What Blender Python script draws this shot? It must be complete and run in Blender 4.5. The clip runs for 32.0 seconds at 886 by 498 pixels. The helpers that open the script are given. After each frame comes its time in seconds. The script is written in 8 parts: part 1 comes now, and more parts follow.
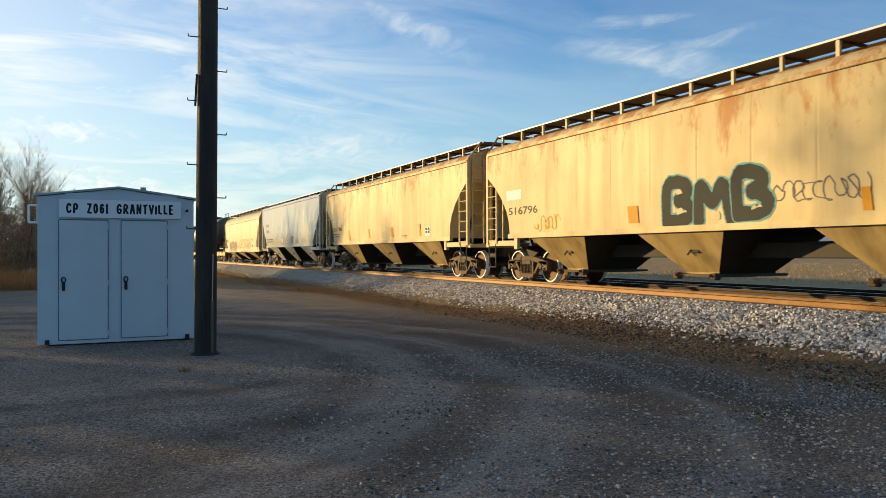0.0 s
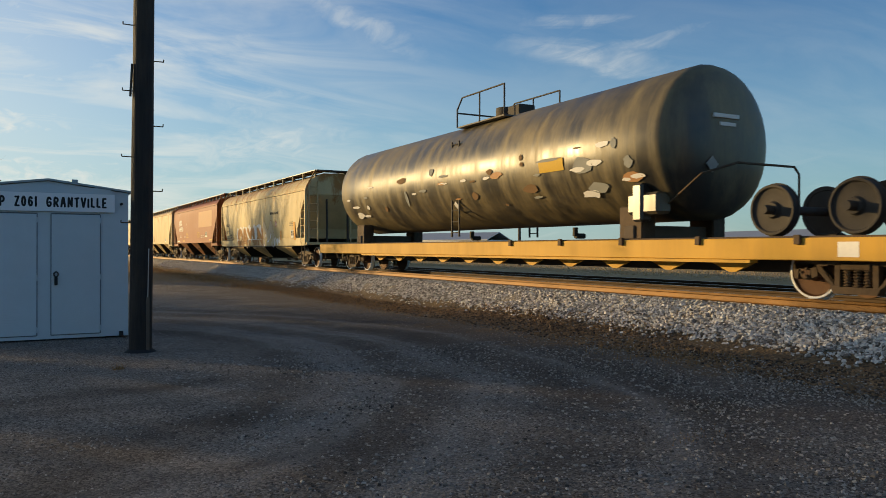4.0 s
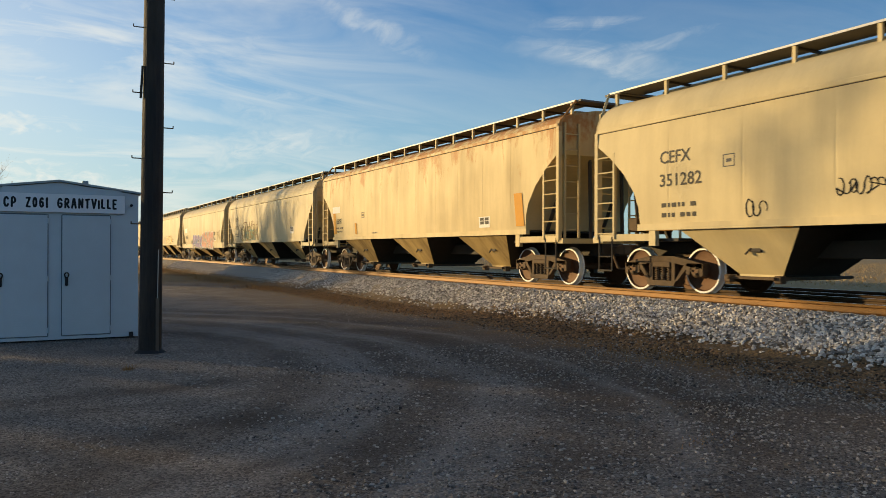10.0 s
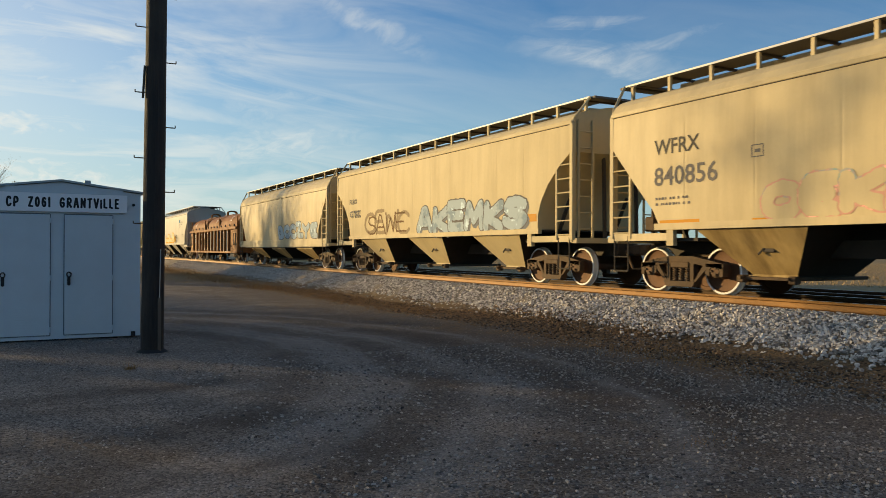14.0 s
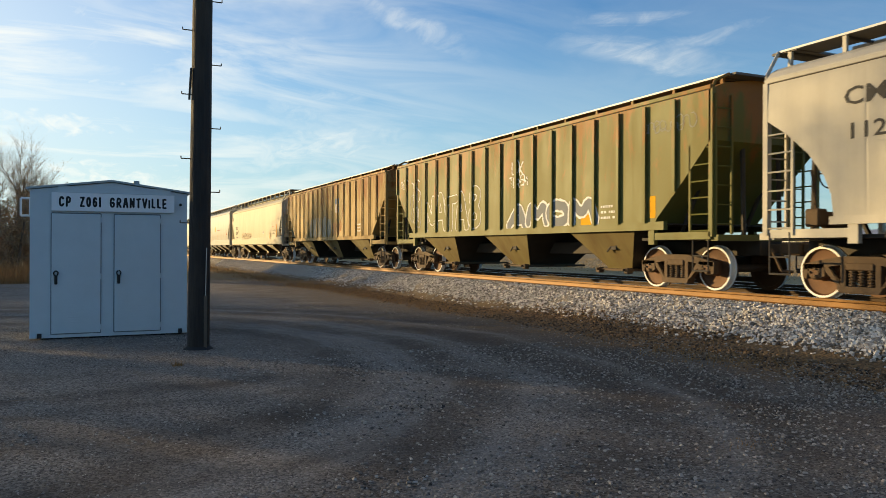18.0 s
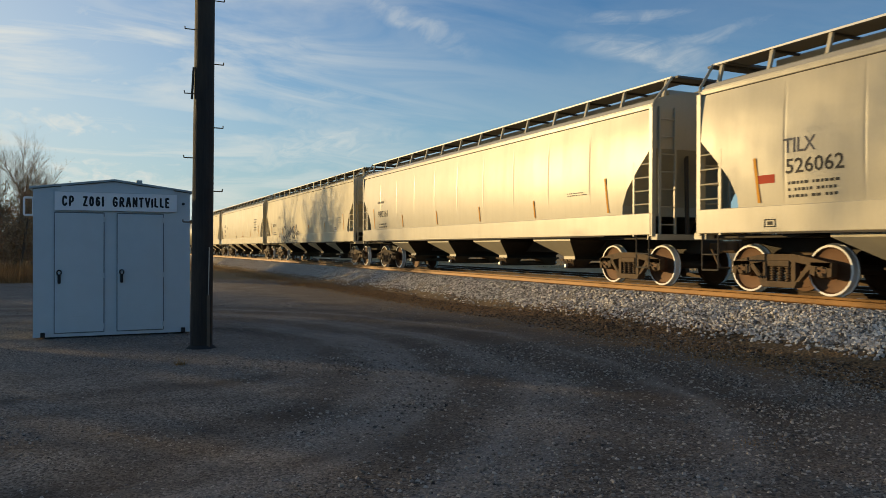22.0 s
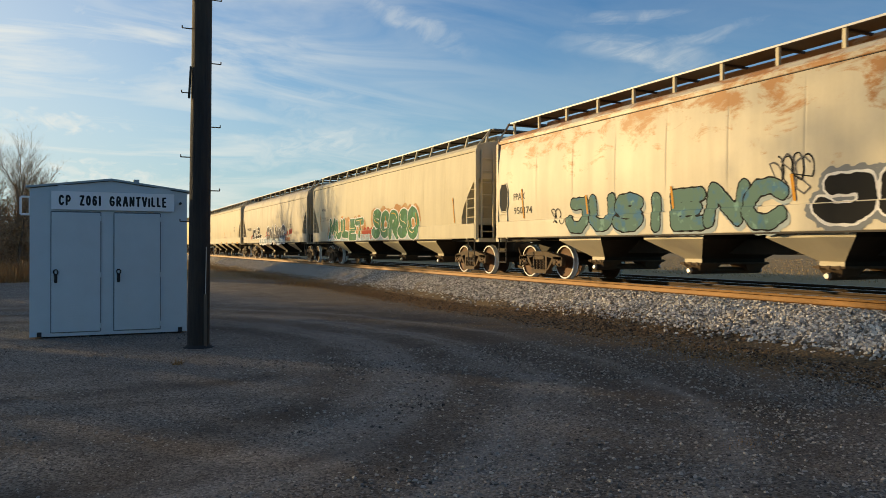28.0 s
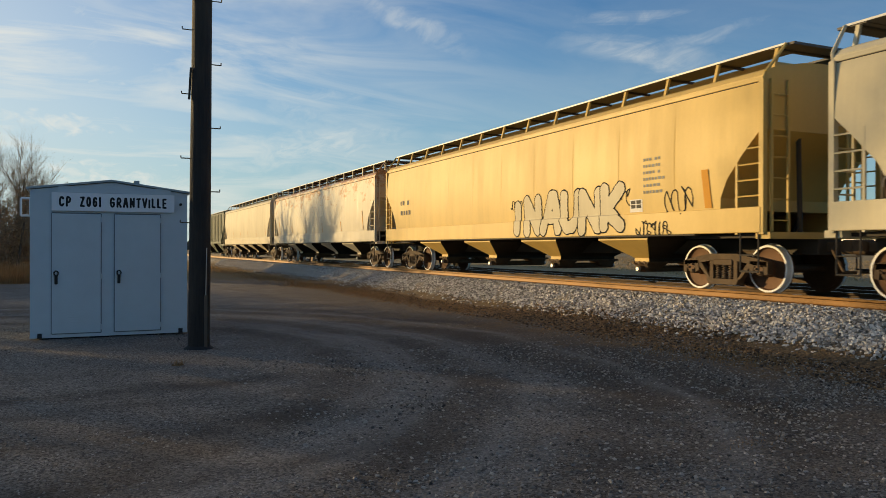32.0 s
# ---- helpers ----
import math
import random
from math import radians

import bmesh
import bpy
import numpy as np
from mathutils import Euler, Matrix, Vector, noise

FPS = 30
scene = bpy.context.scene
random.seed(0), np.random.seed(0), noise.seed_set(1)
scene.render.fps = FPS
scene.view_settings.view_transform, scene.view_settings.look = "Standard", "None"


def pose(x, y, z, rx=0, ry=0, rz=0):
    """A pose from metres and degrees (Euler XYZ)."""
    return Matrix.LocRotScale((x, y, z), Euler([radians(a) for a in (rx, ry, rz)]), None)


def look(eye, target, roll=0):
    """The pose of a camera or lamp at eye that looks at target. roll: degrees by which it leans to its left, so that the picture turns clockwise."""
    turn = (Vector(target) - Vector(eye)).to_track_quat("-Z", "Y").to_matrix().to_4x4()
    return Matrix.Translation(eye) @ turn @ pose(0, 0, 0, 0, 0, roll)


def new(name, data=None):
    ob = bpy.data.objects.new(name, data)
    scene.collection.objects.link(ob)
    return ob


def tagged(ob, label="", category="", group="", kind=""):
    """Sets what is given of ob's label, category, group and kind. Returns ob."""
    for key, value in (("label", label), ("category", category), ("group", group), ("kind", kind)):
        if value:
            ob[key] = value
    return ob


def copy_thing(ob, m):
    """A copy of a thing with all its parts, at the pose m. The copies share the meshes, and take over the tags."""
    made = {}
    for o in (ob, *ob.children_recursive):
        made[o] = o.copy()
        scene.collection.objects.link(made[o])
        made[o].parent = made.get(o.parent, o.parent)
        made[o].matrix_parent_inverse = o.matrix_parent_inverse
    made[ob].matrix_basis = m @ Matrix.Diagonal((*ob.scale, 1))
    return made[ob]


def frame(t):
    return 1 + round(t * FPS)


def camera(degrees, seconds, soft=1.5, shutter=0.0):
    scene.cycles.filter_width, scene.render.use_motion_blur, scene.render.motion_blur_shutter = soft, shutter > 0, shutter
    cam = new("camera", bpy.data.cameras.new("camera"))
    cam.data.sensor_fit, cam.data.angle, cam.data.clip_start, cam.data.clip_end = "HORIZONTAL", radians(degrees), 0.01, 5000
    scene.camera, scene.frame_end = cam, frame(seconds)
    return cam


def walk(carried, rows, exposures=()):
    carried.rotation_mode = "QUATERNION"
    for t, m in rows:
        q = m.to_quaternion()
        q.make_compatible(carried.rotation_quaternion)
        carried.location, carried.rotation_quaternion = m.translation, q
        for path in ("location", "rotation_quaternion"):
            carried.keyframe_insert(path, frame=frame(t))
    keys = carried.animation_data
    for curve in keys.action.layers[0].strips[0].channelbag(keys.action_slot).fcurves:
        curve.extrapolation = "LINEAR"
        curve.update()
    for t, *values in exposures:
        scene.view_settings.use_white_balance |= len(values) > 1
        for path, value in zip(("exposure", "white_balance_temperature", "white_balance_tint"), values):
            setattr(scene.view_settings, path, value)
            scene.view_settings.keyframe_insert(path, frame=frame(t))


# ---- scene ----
cam = camera(60.5, 32.0, soft=0.7, shutter=0.06)
# eye 1.6 m above the gravel; seconds and the three turns in degrees of a camera held in one spot
TURNS = (
    (0, 90.31, 0.17, -24.46), (0.5, 90.31, 0.30, -26.16), (1, 90.29, 0.37, -27.57), (1.5, 90.27, 0.23, -28.04),
    (2, 90.19, 0.10, -28.36), (2.5, 90.13, -0.01, -28.58), (3, 90.07, -0.01, -28.70), (3.5, 90.00, -0.07, -28.80),
    (5.5, 89.99, -0.05, -28.71), (6, 89.97, -0.08, -28.63), (7, 90.03, -0.07, -28.48), (8, 90.05, -0.12, -28.33),
    (9, 90.09, -0.16, -28.20), (10, 90.12, -0.18, -28.15), (11, 90.13, -0.19, -28.07), (12, 90.10, -0.22, -28.02),
    (13, 90.10, -0.22, -28.01), (14, 90.10, -0.22, -28.01), (14.5, 90.10, -0.22, -28.01), (16.5, 90.11, -0.22, -28.01),
    (17, 90.13, -0.24, -27.95), (17.5, 90.05, -0.29, -26.82), (18, 90.00, -0.20, -24.91), (18.5, 89.95, -0.17, -24.78),
    (19, 89.95, -0.15, -24.72), (20, 89.91, -0.07, -24.68), (21, 89.94, -0.15, -24.71), (22, 89.91, -0.13, -24.72),
    (23, 89.89, -0.15, -24.78), (24, 89.89, -0.17, -24.83), (25, 89.93, -0.13, -24.85), (25.5, 89.91, -0.11, -24.86),
    (27.5, 89.90, -0.05, -24.92), (28, 89.89, -0.18, -24.92), (29, 89.91, -0.07, -24.92), (30, 89.92, -0.09, -24.90),
    (31, 89.92, -0.07, -24.88), (32, 89.94, -0.09, -24.90))
EYE = (0.0, 0.0, 1.6)
EXPOSE = [(t, e + 0.08, 7450, 8) for t, e in ((0, 0.33), (1, 0.20), (2, -0.08), (3, -0.13), (5.5, 0.05), (7, 0.20), (9, 0.08), (12, -0.01), (14, -0.02), (17, 0.13), (19, 0.35), (20, 0.22), (22, -0.18), (24, -0.28), (25.5, -0.23), (28, -0.03), (30, 0.02), (32, -0.13))]
walk(cam, [(t, pose(*EYE, rx, ry, rz)) for t, rx, ry, rz in TURNS], exposures=EXPOSE)

# plan: +y runs along the track away from the camera, +x across it, z = 0 is the gravel lot
RAIL_TOP = 0.76
TRACK_X = 12.5
GAUGE = 0.755
SUN_AZ, SUN_EL = -39.0, 7.5

# ---- world and sun ----
sun_dir = Vector((math.sin(radians(SUN_AZ)) * math.cos(radians(SUN_EL)), math.cos(radians(SUN_AZ)) * math.cos(radians(SUN_EL)), math.sin(radians(SUN_EL))))
def make_world():
    w = bpy.data.worlds.new("sky")
    scene.world = w
    w.use_nodes = True
    nt = w.node_tree
    nt.nodes.clear()
    n = nt.nodes.new
    L = nt.links.new
    out, bg = n("ShaderNodeOutputWorld"), n("ShaderNodeBackground")
    sky = n("ShaderNodeTexSky")
    sky.sky_type = "NISHITA"
    sky.sun_disc = False
    sky.sun_elevation = radians(SUN_EL)
    sky.sun_rotation = radians(SUN_AZ)
    sky.altitude, sky.air_density, sky.dust_density, sky.ozone_density = 300, 1.0, 0.6, 3.0
    tc = n("ShaderNodeTexCoord")
    sep = n("ShaderNodeSeparateXYZ")
    L(tc.outputs["Generated"], sep.inputs[0])
    # flat cloud sheet: direction divided by its height
    mx = n("ShaderNodeMath"); mx.operation = "MAXIMUM"; mx.inputs[1].default_value = 0.0
    L(sep.outputs[2], mx.inputs[0])
    ad = n("ShaderNodeMath"); ad.operation = "ADD"; ad.inputs[1].default_value = 0.16
    L(mx.outputs[0], ad.inputs[0])
    dx = n("ShaderNodeMath"); dx.operation = "DIVIDE"
    dy = n("ShaderNodeMath"); dy.operation = "DIVIDE"
    L(sep.outputs[0], dx.inputs[0]); L(ad.outputs[0], dx.inputs[1])
    L(sep.outputs[1], dy.inputs[0]); L(ad.outputs[0], dy.inputs[1])
    cmb = n("ShaderNodeCombineXYZ")
    L(dx.outputs[0], cmb.inputs[0]); L(dy.outputs[0], cmb.inputs[1])

    def layer(scale, stretch, turn, lo, hi, detail, dist, seed):
        mp = n("ShaderNodeMapping")
        mp.inputs["Rotation"].default_value = (0, 0, radians(turn))
        mp.inputs["Scale"].default_value = (1, stretch, 1)
        mp.inputs["Location"].default_value = (seed, seed * 0.7, 0)
        L(cmb.outputs[0], mp.inputs["Vector"])
        no = n("ShaderNodeTexNoise")
        no.inputs["Scale"].default_value = scale
        no.inputs["Detail"].default_value = detail
        no.inputs["Roughness"].default_value = 0.6
        no.inputs["Distortion"].default_value = dist
        L(mp.outputs[0], no.inputs["Vector"])
        mr = n("ShaderNodeMapRange")
        mr.interpolation_type = "SMOOTHSTEP"
        mr.inputs["From Min"].default_value = lo
        mr.inputs["From Max"].default_value = hi
        L(no.outputs["Fac"], mr.inputs["Value"])
        return mr.outputs[0]
    broad = layer(0.75, 0.8, 20, 0.42, 0.80, 7, 0.5, 3.1)
    wisps = layer(1.6, 0.28, -35, 0.56, 0.85, 9, 1.2, 7.7)
    # single long wisps: centre and ends by bearing and height in degrees
    az = n("ShaderNodeMath"); az.operation = "ARCTAN2"
    L(sep.outputs[0], az.inputs[0]); L(sep.outputs[1], az.inputs[1])
    el = n("ShaderNodeMath"); el.operation = "ARCSINE"
    L(sep.outputs[2], el.inputs[0])

    def mt(op, a, b=0.0):
        m = n("ShaderNodeMath"); m.operation = op
        for i, v in enumerate((a, b)):
            if isinstance(v, (int, float)):
                m.inputs[i].default_value = v
            else:
                L(v, m.inputs[i])
        return m.outputs[0]
    ragged = layer(9.0, 0.5, -30, 0.25, 0.75, 6, 1.5, 1.3)
    wob = mt("MULTIPLY", mt("SUBTRACT", layer(3.0, 1.0, 0, 0.0, 1.0, 5, 0.8, 4.0), 0.5), 0.05)

    def wisp(a0, e0, a1, e1, width, amount):
        ca, ce = radians((a0 + a1) / 2), radians((e0 + e1) / 2)
        d = Vector((radians(a1 - a0), radians(e1 - e0)))
        ln = d.length / 2
        d.normalize()
        da, de = mt("SUBTRACT", az.outputs[0], ca), mt("SUBTRACT", el.outputs[0], ce)
        along = mt("ADD", mt("MULTIPLY", da, d.x), mt("MULTIPLY", de, d.y))
        over = mt("ADD", mt("ADD", mt("MULTIPLY", da, -d.y), mt("MULTIPLY", de, d.x)), wob)
        q = mt("ADD", mt("POWER", mt("ABSOLUTE", mt("DIVIDE", along, ln)), 2.5), mt("POWER", mt("ABSOLUTE", mt("DIVIDE", over, radians(width))), 2.0))
        f = mt("EXPONENT", mt("MULTIPLY", q, -1.0))
        return mt("MULTIPLY", mt("MULTIPLY", f, mt("ADD", mt("MULTIPLY", ragged, 0.6), 0.3)), amount)
    vm = n("ShaderNodeVectorMath"); vm.operation = "DOT_PRODUCT"
    L(tc.outputs["Generated"], vm.inputs[0])
    vm.inputs[1].default_value = tuple(sun_dir)
    side = n("ShaderNodeMapRange"); side.interpolation_type = "SMOOTHSTEP"
    side.inputs["From Min"].default_value, side.inputs["From Max"].default_value = 0.30, 0.86
    side.inputs["To Min"].default_value, side.inputs["To Max"].default_value = 0.12, 1.0
    L(vm.outputs["Value"], side.inputs["Value"])
    bands = layer(1.1, 2.2, 8, 0.30, 0.72, 6, 0.9, 5.3)
    total = mt("MAXIMUM", mt("MULTIPLY", mt("ADD", mt("MULTIPLY", bands, 0.75), mt("MULTIPLY", broad, 0.3)), side.outputs[0]), mt("MULTIPLY", wisps, 0.22))
    for row in ((16.0, 18.8, 26.5, 14.6, 0.95, 0.55), (10.5, 13.4, 16.5, 15.8, 0.5, 0.45), (34.0, 14.8, 45.0, 12.9, 0.85, 0.5), (35.0, 16.6, 43.0, 16.4, 0.6, 0.4), (40.0, 13.5, 48.0, 15.5, 0.4, 0.35), (-8.0, 8.6, 3.5, 8.0, 1.0, 0.95),
                (-8.0, 5.0, 9.0, 4.6, 1.3, 0.9), (-9.0, 15.5, 4.0, 14.0, 2.6, 0.6), (-6.0, 11.5, 6.0, 11.0, 0.8, 0.6), (8.0, 7.0, 22.0, 8.0, 1.5, 0.6), (10.0, 9.5, 20.0, 12.0, 0.9, 0.35)):
        total = mt("MAXIMUM", total, wisp(*row))
    # thin veil that brightens towards the low sun
    veil = n("ShaderNodeMapRange"); veil.interpolation_type = "SMOOTHSTEP"
    veil.inputs["From Min"].default_value, veil.inputs["From Max"].default_value = 0.5, 1.0
    veil.inputs["To Max"].default_value = 0.60
    L(vm.outputs["Value"], veil.inputs["Value"])
    cut = n("ShaderNodeMath"); cut.operation = "MAXIMUM"
    L(total, cut.inputs[0]); L(veil.outputs[0], cut.inputs[1])
    # pale haze low down, then the thin clouds over the blue
    tint = n("ShaderNodeMix"); tint.data_type = "RGBA"; tint.blend_type = "MULTIPLY"
    tint.inputs["Factor"].default_value = 1.0
    tint.inputs["B"].default_value = (0.52, 0.92, 1.27, 1)
    L(sky.outputs[0], tint.inputs["A"])
    hz = n("ShaderNodeMapRange"); hz.interpolation_type = "SMOOTHSTEP"
    hz.inputs["From Min"].default_value, hz.inputs["From Max"].default_value = 0.34, 0.0
    hz.inputs["To Min"].default_value, hz.inputs["To Max"].default_value = 0.0, 0.70
    L(mx.outputs[0], hz.inputs["Value"])
    haze = n("ShaderNodeMix"); haze.data_type = "RGBA"
    haze.inputs["B"].default_value = (2.6, 3.75, 4.4, 1)
    # the haze glows towards the sun and fades on the far side of the sky
    back = n("ShaderNodeMapRange"); back.interpolation_type = "SMOOTHSTEP"
    back.inputs["From Min"].default_value, back.inputs["From Max"].default_value = -0.6, 0.4
    back.inputs["To Min"].default_value, back.inputs["To Max"].default_value = 0.15, 1.0
    L(vm.outputs["Value"], back.inputs["Value"])
    L(mt("MULTIPLY", hz.outputs[0], back.outputs[0]), haze.inputs["Factor"]); L(tint.outputs["Result"], haze.inputs["A"])
    mix = n("ShaderNodeMix"); mix.data_type = "RGBA"
    mix.inputs["B"].default_value = (4.9, 5.2, 5.4, 1)
    L(cut.outputs[0], mix.inputs["Factor"])
    L(haze.outputs["Result"], mix.inputs["A"])
    L(mix.outputs["Result"], bg.inputs["Color"])
    bg.inputs["Strength"].default_value = 0.16
    L(bg.outputs[0], out.inputs["Surface"])


make_world()
sun = bpy.data.lights.new("sun", "SUN")
sun.energy, sun.angle, sun.color = 5.0, radians(0.55), (1.0, 0.74, 0.385)
sun_ob = new("sun", sun)
sun_ob.matrix_world = look(tuple(sun_dir * 60), (0, 0, 0))

# ---- materials ----
def mat_base(name):
    m = bpy.data.materials.new(name)
    m.use_nodes = True
    nt = m.node_tree
    b = nt.nodes["Principled BSDF"]
    return m, nt, b


def ramp_noise(nt, vec, scale, lo, hi, detail=5, rough=0.6, dist=0.0):
    no = nt.nodes.new("ShaderNodeTexNoise")
    no.inputs["Scale"].default_value = scale
    no.inputs["Detail"].default_value = detail
    no.inputs["Roughness"].default_value = rough
    no.inputs["Distortion"].default_value = dist
    nt.links.new(vec, no.inputs["Vector"])
    mr = nt.nodes.new("ShaderNodeMapRange")
    mr.inputs["From Min"].default_value, mr.inputs["From Max"].default_value = lo, hi
    nt.links.new(no.outputs["Fac"], mr.inputs["Value"])
    return mr.outputs[0]


def mixc(nt, fac, a, b, mode="MIX"):
    mx = nt.nodes.new("ShaderNodeMix")
    mx.data_type, mx.blend_type = "RGBA", mode
    for sock, v in (("Factor", fac), ("A", a), ("B", b)):
        if isinstance(v, (tuple, list)):
            mx.inputs[sock].default_value = (*v[:3], 1)
        elif isinstance(v, (int, float)):
            mx.inputs[sock].default_value = v
        else:
            nt.links.new(v, mx.inputs[sock])
    return mx.outputs["Result"]


def mth(nt, op, a, b=0.0):
    m = nt.nodes.new("ShaderNodeMath")
    m.operation = op
    for i, v in enumerate((a, b)):
        if isinstance(v, (int, float)):
            m.inputs[i].default_value = v
        else:
            nt.links.new(v, m.inputs[i])
    return m.outputs[0]


def mapped(nt, scale=(1, 1, 1), by_object=True, shift=True):
    tc = nt.nodes.new("ShaderNodeTexCoord")
    mp = nt.nodes.new("ShaderNodeMapping")
    mp.inputs["Scale"].default_value = scale
    if by_object:
        nt.links.new(tc.outputs["Object"], mp.inputs["Vector"])
    else:
        geo = nt.nodes.new("ShaderNodeNewGeometry")
        nt.links.new(geo.outputs["Position"], mp.inputs["Vector"])
    if shift:
        oi = nt.nodes.new("ShaderNodeObjectInfo")
        cb = nt.nodes.new("ShaderNodeCombineXYZ")
        for i, k in enumerate((37.0, 91.0, 0.0)):
            nt.links.new(mth(nt, "MULTIPLY", oi.outputs["Random"], k), cb.inputs[i])
        nt.links.new(cb.outputs[0], mp.inputs["Location"])
    return mp.outputs[0]


def bump(nt, b, height, strength=0.3, dist=0.01):
    bp = nt.nodes.new("ShaderNodeBump")
    bp.inputs["Strength"].default_value, bp.inputs["Distance"].default_value = strength, dist
    nt.links.new(height, bp.inputs["Height"])
    nt.links.new(bp.outputs[0], b.inputs["Normal"])


def paint(name, col, rough=0.45, dirt=0.35, rust=0.0, dirt_col=(0.16, 0.12, 0.08), rust_col=(0.22, 0.075, 0.02), rust_z=3.4, spec=0.18, rust_map=(1, 1.3, 0.45)):
    """Weathered car paint: vertical dirt streaks, blotches, rust that runs down from the roof edge."""
    m, nt, b = mat_base(name)
    streak = ramp_noise(nt, mapped(nt, (1, 2.2, 0.22)), 1.0, 0.42, 0.78, 6, 0.65)
    blotch = ramp_noise(nt, mapped(nt, (0.5, 0.5, 0.5)), 0.9, 0.4, 0.75, 4)
    fine = ramp_noise(nt, mapped(nt, (1, 1, 1)), 14, 0.3, 0.8, 4)
    d = mth(nt, "MULTIPLY", mth(nt, "ADD", mth(nt, "MULTIPLY", streak, 0.7), mth(nt, "MULTIPLY", blotch, 0.5)), dirt)
    c = mixc(nt, d, col, dirt_col)
    c = mixc(nt, mth(nt, "MULTIPLY", fine, 0.10), c, tuple(v * 0.55 for v in col))
    if rust > 0:
        tc = nt.nodes.new("ShaderNodeTexCoord")
        sp = nt.nodes.new("ShaderNodeSeparateXYZ")
        nt.links.new(tc.outputs["Object"], sp.inputs[0])
        mr = nt.nodes.new("ShaderNodeMapRange")
        mr.inputs["From Min"].default_value, mr.inputs["From Max"].default_value = rust_z - 1.5, 4.5
        mr.inputs["To Min"].default_value, mr.inputs["To Max"].default_value = -0.22, 0.42
        nt.links.new(sp.outputs[2], mr.inputs["Value"])
        run = ramp_noise(nt, mapped(nt, rust_map), 1.5, 0.35, 0.8, 7, 0.7, 0.4)
        r = nt.nodes.new("ShaderNodeMapRange")
        r.inputs["From Min"].default_value, r.inputs["From Max"].default_value = 0.62 - 0.25 * rust, 0.85 - 0.2 * rust
        nt.links.new(mth(nt, "ADD", run, mr.outputs[0]), r.inputs["Value"])
        c = mixc(nt, mth(nt, "MULTIPLY", r.outputs[0], 0.85), c, rust_col)
    nt.links.new(c, b.inputs["Base Color"])
    rr = mth(nt, "ADD", rough, mth(nt, "MULTIPLY", d, 0.35))
    nt.links.new(rr, b.inputs["Roughness"])
    b.inputs["Specular IOR Level"].default_value = spec
    wave = ramp_noise(nt, mapped(nt, (0.6, 0.6, 0.6)), 1.6, 0.2, 0.8, 2)
    bump(nt, b, wave, 0.12, 0.03)
    return m


def plain(name, col, rough=0.7, metal=0.0, var=0.35, scale=8.0, bmp=0.2, col2=None, shift=True):
    m, nt, b = mat_base(name)
    v = mapped(nt, (1, 1, 1), True, shift)
    f1 = ramp_noise(nt, v, scale, 0.3, 0.75, 6)
    f2 = ramp_noise(nt, v, scale * 0.13, 0.35, 0.7, 3)
    c = mixc(nt, mth(nt, "MULTIPLY", f1, var), col, col2 or tuple(x * 0.45 for x in col))
    c = mixc(nt, mth(nt, "MULTIPLY", f2, var * 0.8), c, col2 or tuple(min(1, x * 1.35) for x in col))
    nt.links.new(c, b.inputs["Base Color"])
    b.inputs["Roughness"].default_value, b.inputs["Metallic"].default_value = rough, metal
    b.inputs["Specular IOR Level"].default_value = 0.2 if metal < 0.05 else 0.5
    if bmp:
        bump(nt, b, f1, bmp, 0.01)
    return m


def spray(name, col, other):
    """Sprayed fill that fades between two colours."""
    m, nt, b = mat_base(name)
    v = mapped(nt, (1, 1, 1))
    c = mixc(nt, ramp_noise(nt, v, 2.2, 0.52, 0.62, 3), col, other)
    c = mixc(nt, ramp_noise(nt, v, 3.5, 0.60, 0.66, 3), c, tuple(min(1.0, x * 1.6) for x in col))
    nt.links.new(c, b.inputs["Base Color"])
    b.inputs["Roughness"].default_value = 0.85
    b.inputs["Specular IOR Level"].default_value = 0.2
    return m


